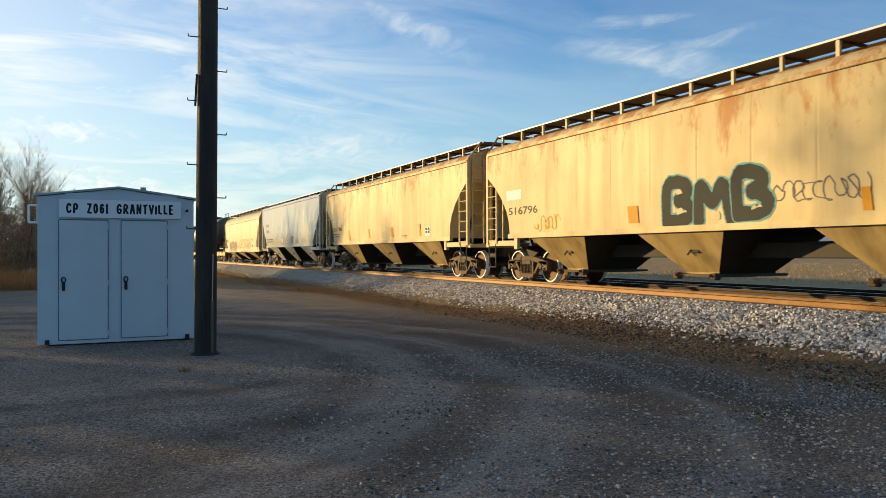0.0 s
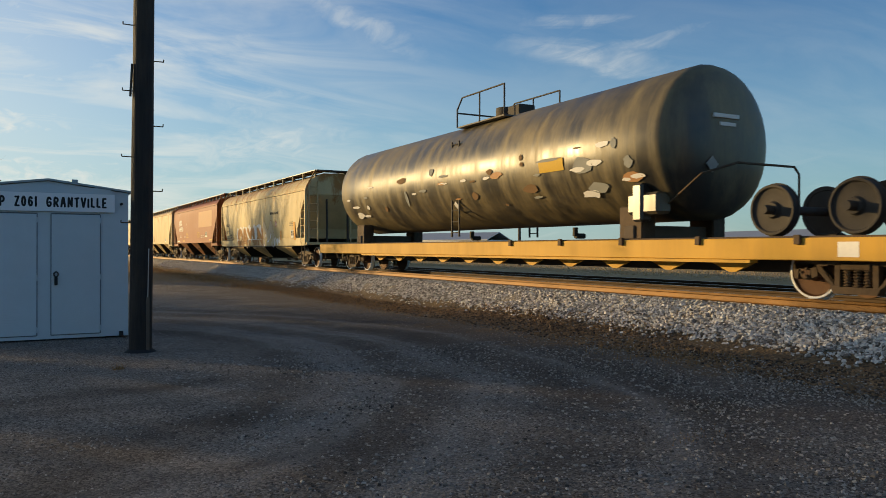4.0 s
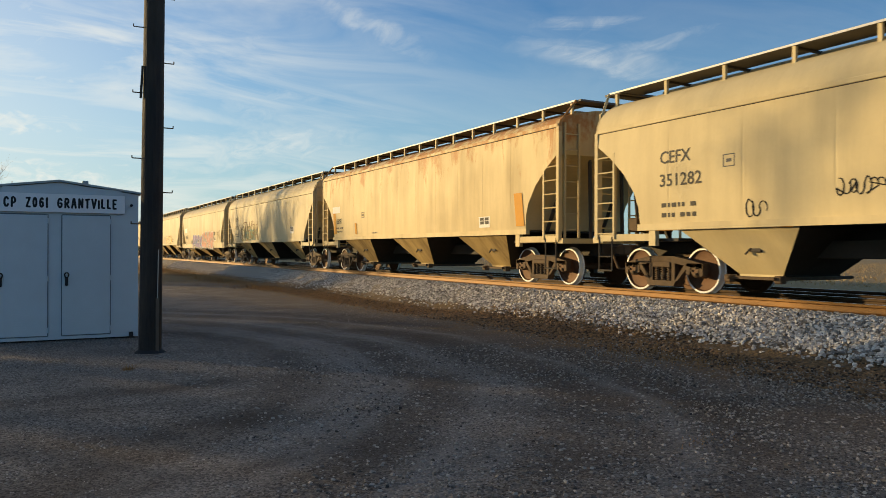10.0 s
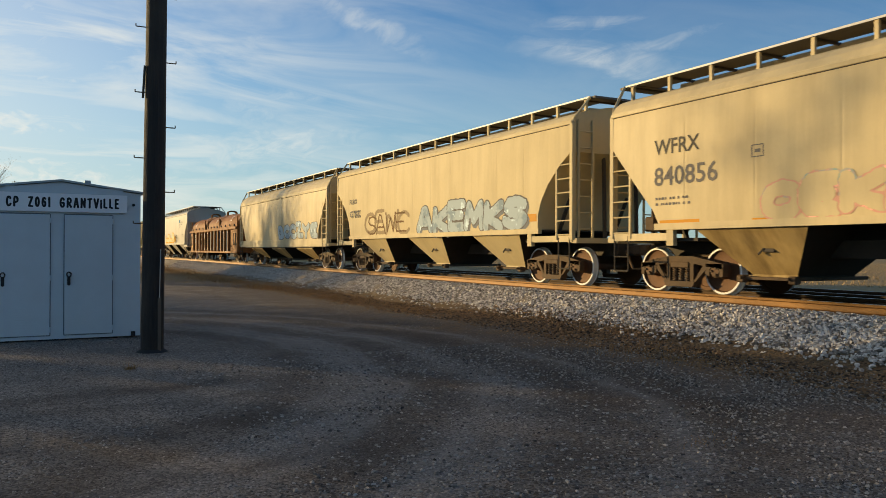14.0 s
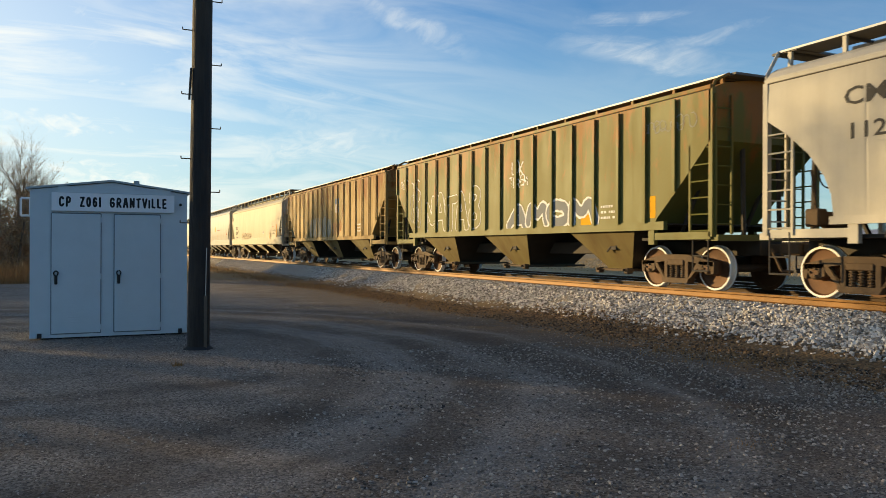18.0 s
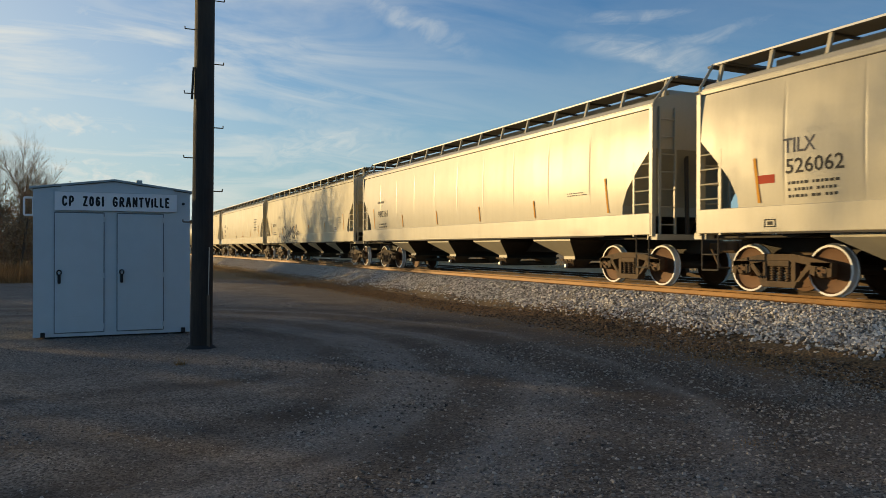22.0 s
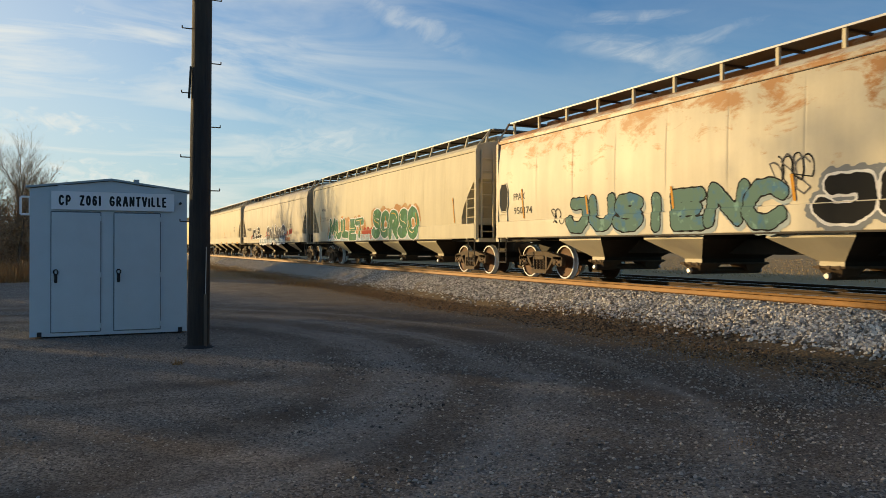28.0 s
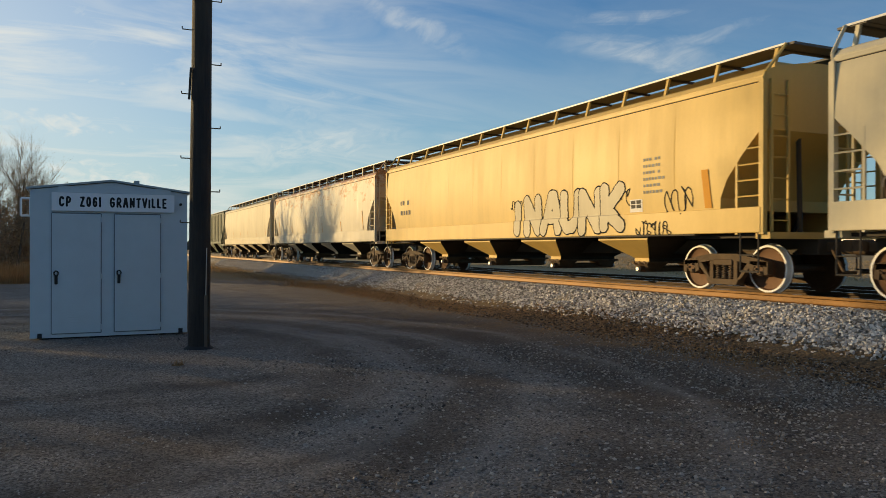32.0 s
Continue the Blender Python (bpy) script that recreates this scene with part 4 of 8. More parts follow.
def step_mesh():
    bm = bmesh.new()
    for y in (0.0, 0.42):
        rod(bm, (0, y, 1.15), (0, y, 0.42), 0.018, 5)
    rod(bm, (0, 0, 0.42), (0, 0.42, 0.42), 0.02, 5)
    rod(bm, (0, 0, 0.72), (0, 0.42, 0.72), 0.016, 5)
    return bm


def brake_wheel_mesh():
    bm = bmesh.new()
    n = 20
    for i in range(n):
        a, b = 2 * math.pi * i / n, 2 * math.pi * (i + 1) / n
        rod(bm, (0.26 * math.cos(a), 0, 0.26 * math.sin(a)), (0.26 * math.cos(b), 0, 0.26 * math.sin(b)), 0.016, 5)
    for i in range(4):
        a = math.pi / 2 * i
        rod(bm, (0, -0.05, 0), (0.26 * math.cos(a), 0, 0.26 * math.sin(a)), 0.014, 5)
    rod(bm, (0, -0.16, 0), (0, 0.02, 0), 0.04, 8)
    return bm


def brake_gear_mesh():
    bm = lathe_x(bmesh.new(), [(-0.42, 0.02), (-0.42, 0.12), (-0.36, 0.16), (0.3, 0.16), (0.36, 0.12), (0.36, 0.02)], 14)
    rod(bm, (0.36, 0, 0), (0.8, 0, 0), 0.03, 6)
    box(bm, -0.75, -0.5, -0.15, 0.15, -0.12, 0.2, 0.03)
    rod(bm, (-0.62, 0, 0.1), (-0.62, 0.1, 0.9), 0.025, 6)
    return bm


# kinds: half width, curvature, bottom of side, eave, roof points, end cut (inset, height), bays, side sill, ribs
FLAT_ROOF = ((1.56, 3.90), (1.47, 4.00), (1.32, 4.08), (1.10, 4.15), (0.45, 4.27), (0.0, 4.30))
DOME_ROOF = ((1.55, 3.58), (1.50, 3.72), (1.40, 3.86), (1.26, 3.98), (1.06, 4.09), (0.6, 4.23), (0.0, 4.29))
KINDS = {
    "smooth": dict(w=1.60, bulge=0.03, mid=2.7, zb=1.37, eave=3.79, roof=FLAT_ROOF, cut=((0, 3.15), (0.45, 2.85), (0.9, 2.45), (1.2, 2.05), (1.32, 1.75), (1.36, 1.37)), bays=3, sill=None, seams=10, ribs=0, posts=15),
    "notch": dict(w=1.60, bulge=0.02, mid=2.7, zb=1.37, eave=3.69, roof=((1.57, 3.80), (1.50, 3.92), (1.36, 4.03), (1.12, 4.12), (0.45, 4.26), (0.0, 4.30)), cut=((0, 3.05), (0.7, 2.25), (1.25, 1.65), (1.4, 1.37)), bays=3, sill=None, seams=8, ribs=0, posts=15),
    "round": dict(w=1.60, bulge=0.10, mid=2.45, zb=1.32, eave=3.46, roof=DOME_ROOF, cut=((0, 3.3), (0.55, 2.5), (1.1, 1.75), (1.25, 1.32)), bays=3, sill=(0.98, 1.34), seams=6, ribs=0, walk=4.37, posts=11),
    "domed": dict(w=1.60, bulge=0.06, mid=2.45, zb=1.37, eave=3.41, roof=DOME_ROOF, cut=((0, 3.05), (0.7, 2.25), (1.25, 1.65), (1.4, 1.37)), bays=3, sill=None, seams=8, ribs=0, walk=4.37, posts=12),
    "plastic": dict(w=1.62, bulge=0.075, mid=2.55, zb=1.58, eave=3.86, roof=((1.55, 3.97), (1.45, 4.07), (1.2, 4.16), (0.5, 4.28), (0.0, 4.31)), cut=((0, 3.0), (0.45, 2.55), (0.8, 2.15), (0.98, 1.8), (1.0, 1.58)), bays=4, sill=(1.13, 1.60), seams=9, ribs=0, walk=4.54, posts=14),
    "sleek": dict(w=1.60, bulge=0.03, mid=2.7, zb=1.37, eave=3.92, roof=((1.55, 4.03), (1.40, 4.12), (1.15, 4.19), (0.45, 4.28), (0.0, 4.30)), cut=((0, 3.05), (0.7, 2.25), (1.25, 1.65), (1.4, 1.37)), bays=3, sill=None, seams=9, ribs=0, walk=4.32, posts=13),
    "ribbed": dict(w=1.50, bulge=0.0, mid=2.7, zb=1.42, eave=4.0, roof=((1.1, 4.16), (0.45, 4.26), (0.0, 4.28)), cut=((0, 3.0), (0.8, 2.2), (1.55, 1.5), (1.6, 1.42)), bays=3, sill=None, seams=0, ribs=18, walk=4.30, posts=13),
}


def low_edge(kd, inset):
    c = kd["cut"]
    for (a, za), (b, zb) in zip(c, c[1:]):
        if inset <= b:
            return za + (zb - za) * (inset - a) / max(1e-6, b - a)
    return kd["zb"]


def hopper_body_mesh(kd, hl):
    """Body of half length hl: rings of side, roof and slope sheets along y."""
    ys = {0.0}
    for a, _ in kd["cut"]:
        ys.add(hl - a)
    n = kd["seams"]
    grooves = []
    for i in range(n):
        y = (i + 0.5 - n / 2) * (2 * hl - 2.6) / max(1, n)
        grooves.append(round(y, 4))
    full = set()
    for y in ys:
        full |= {round(y, 4), round(-y, 4)}
    for g in grooves:
        full |= {round(g + d, 4) for d in (-0.055, -0.028, 0.0, 0.028, 0.055)}
    bm = bmesh.new()
    rings = []
    for y in sorted(full):
        zl = low_edge(kd, hl - abs(y))
        d = -0.006 if y in grooves else 0.0
        pts = []
        for i in range(8):
            z = zl + (kd["eave"] - zl) * i / 7
            pts.append((side_w(kd, z) + d * (1 - (2 * i / 7 - 1) ** 4), z))
        pts += list(kd["roof"])
        ring = [bm.verts.new((-x, y, z)) for x, z in pts] + [bm.verts.new((x, y, z)) for x, z in reversed(pts[:-1])]
        rings.append(ring)
    for a, b in zip(rings, rings[1:]):
        for i in range(len(a)):
            j = (i + 1) % len(a)
            bm.faces.new((a[i], a[j], b[j], b[i]))
    bm.faces.new(rings[0])
    bm.faces.new(rings[-1][::-1])
    bmesh.ops.recalc_face_normals(bm, faces=bm.faces[:])
    return bm


def bay_mesh(lt, lb, zt, zb, wt, wb):
    bm = bmesh.new()
    v = []
    for z, l, w in ((zt, lt, wt), (zt - 0.12, lt - 0.04, wt), (zb, lb, wb), (zb - 0.10, lb, wb)):
        v.append([bm.verts.new((sx * w, sy * l / 2, z)) for sx, sy in ((-1, -1), (1, -1), (1, 1), (-1, 1))])
    for a, b in zip(v, v[1:]):
        for i in range(4):
            bm.faces.new((a[i], a[(i + 1) % 4], b[(i + 1) % 4], b[i]))
    bm.faces.new(v[0])
    bm.faces.new(v[-1])
    bmesh.ops.recalc_face_normals(bm, faces=bm.faces[:])
    return bm


def opener_mesh():
    bm = box(bmesh.new(), -0.03, 0.05, -0.16, 0.08, -0.05, 0.05, 0.01)
    rod(bm, (-0.03, 0.05, 0.02), (-0.03, 0.17, -0.09), 0.022, 6)
    rod(bm, (-0.02, -0.12, 0.03), (-0.02, -0.2, 0.07), 0.018, 6)
    return bm


def gate_mesh(plastic):
    bm = bmesh.new()
    if plastic:
        box(bm, -0.98, 0.98, -0.31, 0.31, 0.50, 0.54)
        for s in (-1, 1):
            v = [bm.verts.new((s * x, y, z)) for x, y, z in ((0.35, -0.24, 0.50), (0.95, -0.24, 0.50), (0.95, 0.24, 0.50), (0.35, 0.24, 0.50), (0.5, -0.16, 0.36), (0.85, -0.16, 0.36), (0.85, 0.16, 0.36), (0.5, 0.16, 0.36))]
            for q in ((0, 1, 5, 4), (1, 2, 6, 5), (2, 3, 7, 6), (3, 0, 4, 7), (4, 5, 6, 7)):
                bm.faces.new([v[i] for i in q])
            for d in (-0.2, 0.0, 0.2):
                box(bm, s * 0.98, s * 0.995, d - 0.03, d + 0.03, 0.48, 0.55)
        rod(bm, (-0.98, 0, 0.37), (0.98, 0, 0.37), 0.075, 10)
        bmesh.ops.recalc_face_normals(bm, faces=bm.faces[:])
    else:
        box(bm, -1.0, 1.0, -0.58, 0.58, 0.33, 0.38)
        for s in (-1, 1):
            rod(bm, (-1.12, s * 0.5, 0.36), (1.12, s * 0.5, 0.36), 0.03, 6)
            box(bm, -1.06, -0.9, s * 0.55 - 0.08, s * 0.55 + 0.08, 0.27, 0.41, 0.02)
    return bm


def tag_poly(bm, kd, pts, off):
    """A flat painted shape of (y, z) points laid on the near side."""
    vs = [bm.verts.new((-(face_w(kd, z) + off), y, z)) for y, z in pts]
    f = bm.faces.new(vs)
    f.normal_update()
    if f.normal.x > 0:
        f.normal_flip()


def nudge(c, y0, y1, z):
    """Shifts a mark from y0 down to y1 along the car until it lies on the side sheet at height z."""
    if len(c) < 3 or "cut" not in c[1]:
        return y0, y1
    inset = next((a for a, zc in c[1]["cut"] if zc <= z), c[1]["cut"][-1][0])
    lim = c[2] - inset - 0.03
    d = max(0.0, y0 - lim) - max(0.0, -lim - y1)
    return y0 - d, y1 - d


def marks(c, words, y0, y1, z0, z1, mat, bold=0.012, off=0.006, name="lettering", parent=None):
    """Stencilled words that fill the box from y0 down to y1 and z0 to z1."""
    car, kd = c[0], c[1]
    y0, y1 = nudge(c, y0, y1, z0)
    me = text_mesh(words, 1.0, bold)
    xs = [v.co.x for v in me.vertices]
    zs = [v.co.y for v in me.vertices]
    x0, w, q0, h = min(xs), max(xs) - min(xs), min(zs), max(zs) - min(zs)
    for v in me.vertices:
        y, z = y0 + (y1 - y0) * (v.co.x - x0) / w, z0 + (z1 - z0) * (v.co.y - q0) / h
        v.co = (-(face_w(kd, z) + off), y, z)
    return part(name, me, M[mat], parent or car)


def patch(c, y0, y1, z0, z1, mat, name="paint_patch", off=0.004):
    bm = bmesh.new()
    y0, y1 = nudge(c, y0, y1, z0)
    n = 4
    for i in range(n):
        a, b = z0 + (z1 - z0) * i / n, z0 + (z1 - z0) * (i + 1) / n
        tag_poly(bm, c[1], [(y0, a), (y1, a), (y1, b), (y0, b)], off)
    return part(name, bm, M[mat], c[0])


def strip(c, y0, y1, z0, z1):
    bm = bmesh.new()
    y0, y1 = nudge(c, y0, y1, z0)
    d = 0.35 * (z1 - z0) * 0.3
    tag_poly(bm, c[1], [(y0, z0), (y1, z0), (y1 + d, z1), (y0 + d, z1)], 0.016)
    return part("reflective_strip", bm, M["reflect"], c[0])


def plate(c, y0, y1, z0, z1):
    y0, y1 = nudge(c, y0, y1, z0)
    p = patch(c, y0, y1, z0, z1, "stencil_w", "stencil_plate", 0.005)
    w, h = y0 - y1, z1 - z0
    bm = bmesh.new()
    for i in range(2):
        for j in range(2):
            a, b = y0 - w * (0.10 + 0.44 * i), z0 + h * (0.30 + 0.34 * j)
            tag_poly(bm, c[1], [(a, b), (a - w * 0.36, b), (a - w * 0.36, b + h * 0.28), (a, b + h * 0.28)], 0.008)
    part("stencil_square", bm, M["stencil"], p)


def frame_mark(c, y0, y1, z0, z1, mat):
    bm = bmesh.new()
    t = 0.018
    for a, b, e, f in ((y0, y1, z0, z0 + t), (y0, y1, z1 - t, z1), (y0, y0 - t, z0, z1), (y1 + t, y1, z0, z1)):
        tag_poly(bm, c[1], [(a, e), (b, e), (b, f), (a, f)], 0.005)
    m = (z0 + z1) / 2
    q = (y0 - y1) * 0.28
    tag_poly(bm, c[1], [(y0 - q, m - 0.03), (y1 + q, m - 0.03), (y1 + q, m + 0.03), (y0 - q, m + 0.03)], 0.005)
    return part("stencil_frame", bm, M[mat], c[0])


def ring_mark(c, y, z, r):
    bm = bmesh.new()
    n = 20
    tag_poly(bm, c[1], [(y + r * math.cos(6.2832 * i / n), z + r * math.sin(6.2832 * i / n)) for i in range(n)], 0.004)
    p = part("round_decal", bm, M["stencil_w"], c[0])
    bm = bmesh.new()
    for i in range(n):
        a, b = 6.2832 * i / n, 6.2832 * (i + 1) / n
        q = 0.82
        tag_poly(bm, c[1], [(y + r * math.cos(a), z + r * math.sin(a)), (y + r * math.cos(b), z + r * math.sin(b)), (y + q * r * math.cos(b), z + q * r * math.sin(b)), (y + q * r * math.cos(a), z + q * r * math.sin(a))], 0.007)
    for s in (-1, 1):
        e = 0.55 * r
        tag_poly(bm, c[1], [(y + e, z + s * e + 0.02), (y + e, z + s * e - 0.02), (y - e, z - s * e - 0.02), (y - e, z - s * e + 0.02)], 0.007 + 0.001 * s)
    part("decal_ring", bm, M["g_red"], p)


def shield(c, y0, y1, z0, z1):
    """A small striped shield decal without letters."""
    w, h = y0 - y1, z1 - z0
    p = patch(c, y0, y1, z0, z1 - 0.1 * h, "stencil_w", "shield_decal")
    patch(c, y0, y1, z0 + 0.62 * h, z1, "g_blue", "shield_band", 0.008).parent = p
    for i in range(4):
        a = y0 - w * (0.12 + 0.24 * i)
        patch(c, a, a - 0.1 * w, z0, z0 + 0.6 * h, "g_grey", "shield_stripe", 0.008).parent = p


def bars(c, y0, y1, z0, z1, lines, mat, seed=0):
    """Writing too small to read: rows of short bars."""
    rnd = random.Random(seed)
    bm = bmesh.new()
    y0, y1 = nudge(c, y0, y1, z0)
    lh = (z1 - z0) / lines
    for i in range(lines):
        b = z1 - (i + 1) * lh
        a = y0
        end = y0 - (y0 - y1) * (0.8 + 0.2 * rnd.random())
        while a > end:
            l = min(rnd.uniform(0.25, 0.7) * lh, 0.2)
            tag_poly(bm, c[1], [(a, b + lh * 0.25), (a - l, b + lh * 0.25), (a - l, b + lh * 0.68), (a, b + lh * 0.68)], 0.006)
            a -= l + lh * 0.25 * (1 + 2 * (rnd.random() < 0.2))
    p = part("small_print", bm, M[mat], c[0])
    p["kind"] = "stuff"
    return p


def letters(c, word, y0, y1, z0, z1, fill, line, w=0.13, edge=0.045, seed=1, soft=True, halo=None, gleam=None, shade=None, step=0.026):
    """A sprayed word from y0 down to y1: thick strokes with an edge, each letter laid over the one before it."""
    car, kd = c[0], c[1]
    rnd = random.Random(seed)
    wl = (y0 - y1) / len(word)
    m = 0.16 + w + edge
    ys, zs = np.arange(y1 - m, y0 + m, step), np.arange(z0 - m * 0.6, z1 + m, step)
    Y, Z = np.meshgrid(ys, zs)
    ragged = 0.012 * np.sin(Y * 23 + 2 * np.sin(Z * 17)) * np.sin(Z * 29 + seed)
    F = np.full(Y.shape, 1e9)
    A, G, S = F.copy(), F.copy(), F.copy()
    for i, ch in enumerate(word):
        if ch == " ":
            continue
        left = y0 - i * wl - w * 0.55
        wd = wl * rnd.uniform(0.92, 1.06) - w * 0.9
        lean, lift, grow = rnd.uniform(-0.10, 0.10) * wl, rnd.uniform(-0.05, 0.05), rnd.uniform(0.9, 1.05)
        hh = (z1 - z0) * grow - 2 * w
        d = np.full(Y.shape, 1e9)
        g = d.copy()
        for st in GLYPHS[ch]:
            pts = [(left - x * wd - lean * z, z0 + w + lift + z * hh) for x, z in st]
            pts = rounded(pts) if soft else pts
            d = np.minimum(d, line_field(Y, Z, pts))
            g = np.minimum(g, line_field(Y, Z, [(a + w * 0.35, b + w * 0.35) for a, b in pts[len(pts) // 4: max(len(pts) // 4 + 2, len(pts) * 3 // 5)]]))
        d = d + ragged
        F = np.minimum(np.maximum(F, -(d - w - edge)), d - w)
        A = np.minimum(A, d - w - edge)
        S = np.minimum(S, d)
        G = np.minimum(G, np.maximum(g - 0.016, d - w * 0.85))
    base = 0.005
    if halo:
        part("graffiti_halo", field_mesh(kd, ys, zs, S - w - edge - 0.09 + 2 * ragged, 0.0035), M[halo], car)["kind"] = "stuff"
    if shade:
        dj, di = int(0.09 / step), int(0.07 / step)
        part("graffiti_shade", field_mesh(kd, ys, zs, np.roll(np.roll(A, -dj, 0), -di, 1), 0.0045), M[shade], car)["kind"] = "stuff"
    g = part("graffiti", field_mesh(kd, ys, zs, A, base + 0.0015), M[line], car)
    g["kind"] = "stuff"
    if fill:
        part("graffiti_fill", field_mesh(kd, ys, zs, F, base + 0.004), M[fill], g)["kind"] = "stuff"
    if gleam:
        part("graffiti_gleam", field_mesh(kd, ys, zs, np.maximum(G, F), base + 0.0065), M[gleam], g)["kind"] = "stuff"
    return g


def blob(c, y0, y1, z0, z1, mat, seed, n=9, off=0.003):
    """A cloud of overspray: overlapping ragged puffs."""
    rnd = random.Random(seed)
    ys, zs = np.arange(y1 - 0.3, y0 + 0.3, 0.03), np.arange(z0 - 0.1, z1 + 0.3, 0.03)
    Y, Z = np.meshgrid(ys, zs)
    F = np.full(Y.shape, 1e9)
    for i in range(n):
        cy = y0 + (y1 - y0) * (i + rnd.uniform(0.2, 0.8)) / n
        r = (z1 - z0) * rnd.uniform(0.32, 0.5)
        F = np.minimum(F, np.hypot(Y - cy, (Z - (z1 - r) * rnd.uniform(0.9, 1.0)) * 0.9) - r)
    F = np.maximum(F, z0 - Z) + 0.03 * np.sin(Y * 13 + seed) * np.sin(Z * 11)
    o = part("overspray", field_mesh(c[1], ys, zs, F, off), M[mat], c[0])
    o["kind"] = "stuff"
    return o


def scrawl(c, y0, y1, z0, z1, mat, seed):
    """A thin sprayed or chalked scribble."""
    kd = c[1]
    rnd = random.Random(seed)
    bm = bmesh.new()
    h, w = z1 - z0, y0 - y1
    n = max(3, min(9, int(w / max(0.2, h) * 3)))
    pts = []
    for i in range(n):
        cy = y0 - w * (i + 0.5) / n
        r = w / n * 0.62
        a0 = rnd.uniform(0, 6.28)
        t = rnd.uniform(2.5, 5.5) * rnd.choice((-1, 1))
        hz = h * rnd.uniform(0.3, 0.5)
        for q in range(7):
            a = a0 + t * q / 6
            pts.append((cy + r * math.cos(a), z0 + h / 2 + hz * math.sin(a)))
    wid = 0.018 + 0.016 * h
    for i, ((ya, za), (yb, zb)) in enumerate(zip(pts, pts[1:])):
        d = Vector((yb - ya, zb - za))
        if d.length < 1e-3:
            continue
        d.normalize()
        nn = Vector((-d.y, d.x)) * wid * rnd.uniform(0.35, 0.6)
        tag_poly(bm, kd, [(ya + nn.x, za + nn.y), (ya - nn.x, za - nn.y), (yb - nn.x, zb - nn.y), (yb + nn.x, zb + nn.y)], 0.005 + 0.0002 * (i % 7))
    p = part("scrawl", bm, M[mat], c[0])
    p["kind"] = "stuff"
    return p


BAY_PAINT = {"tan": "bay_tan", "tan_rusty": "bay_tan", "red": "bay_red", "green": "bay_green", "ochre": "bay_green"}


def post_mesh(x0, x1, z0, z1):
    bm = bx(-0.03, 0.03, -0.035, 0.035, z0, z1)
    for v in bm.verts:
        v.co.x += x0 if v.co.z < (z0 + z1) / 2 else x1
    return bm


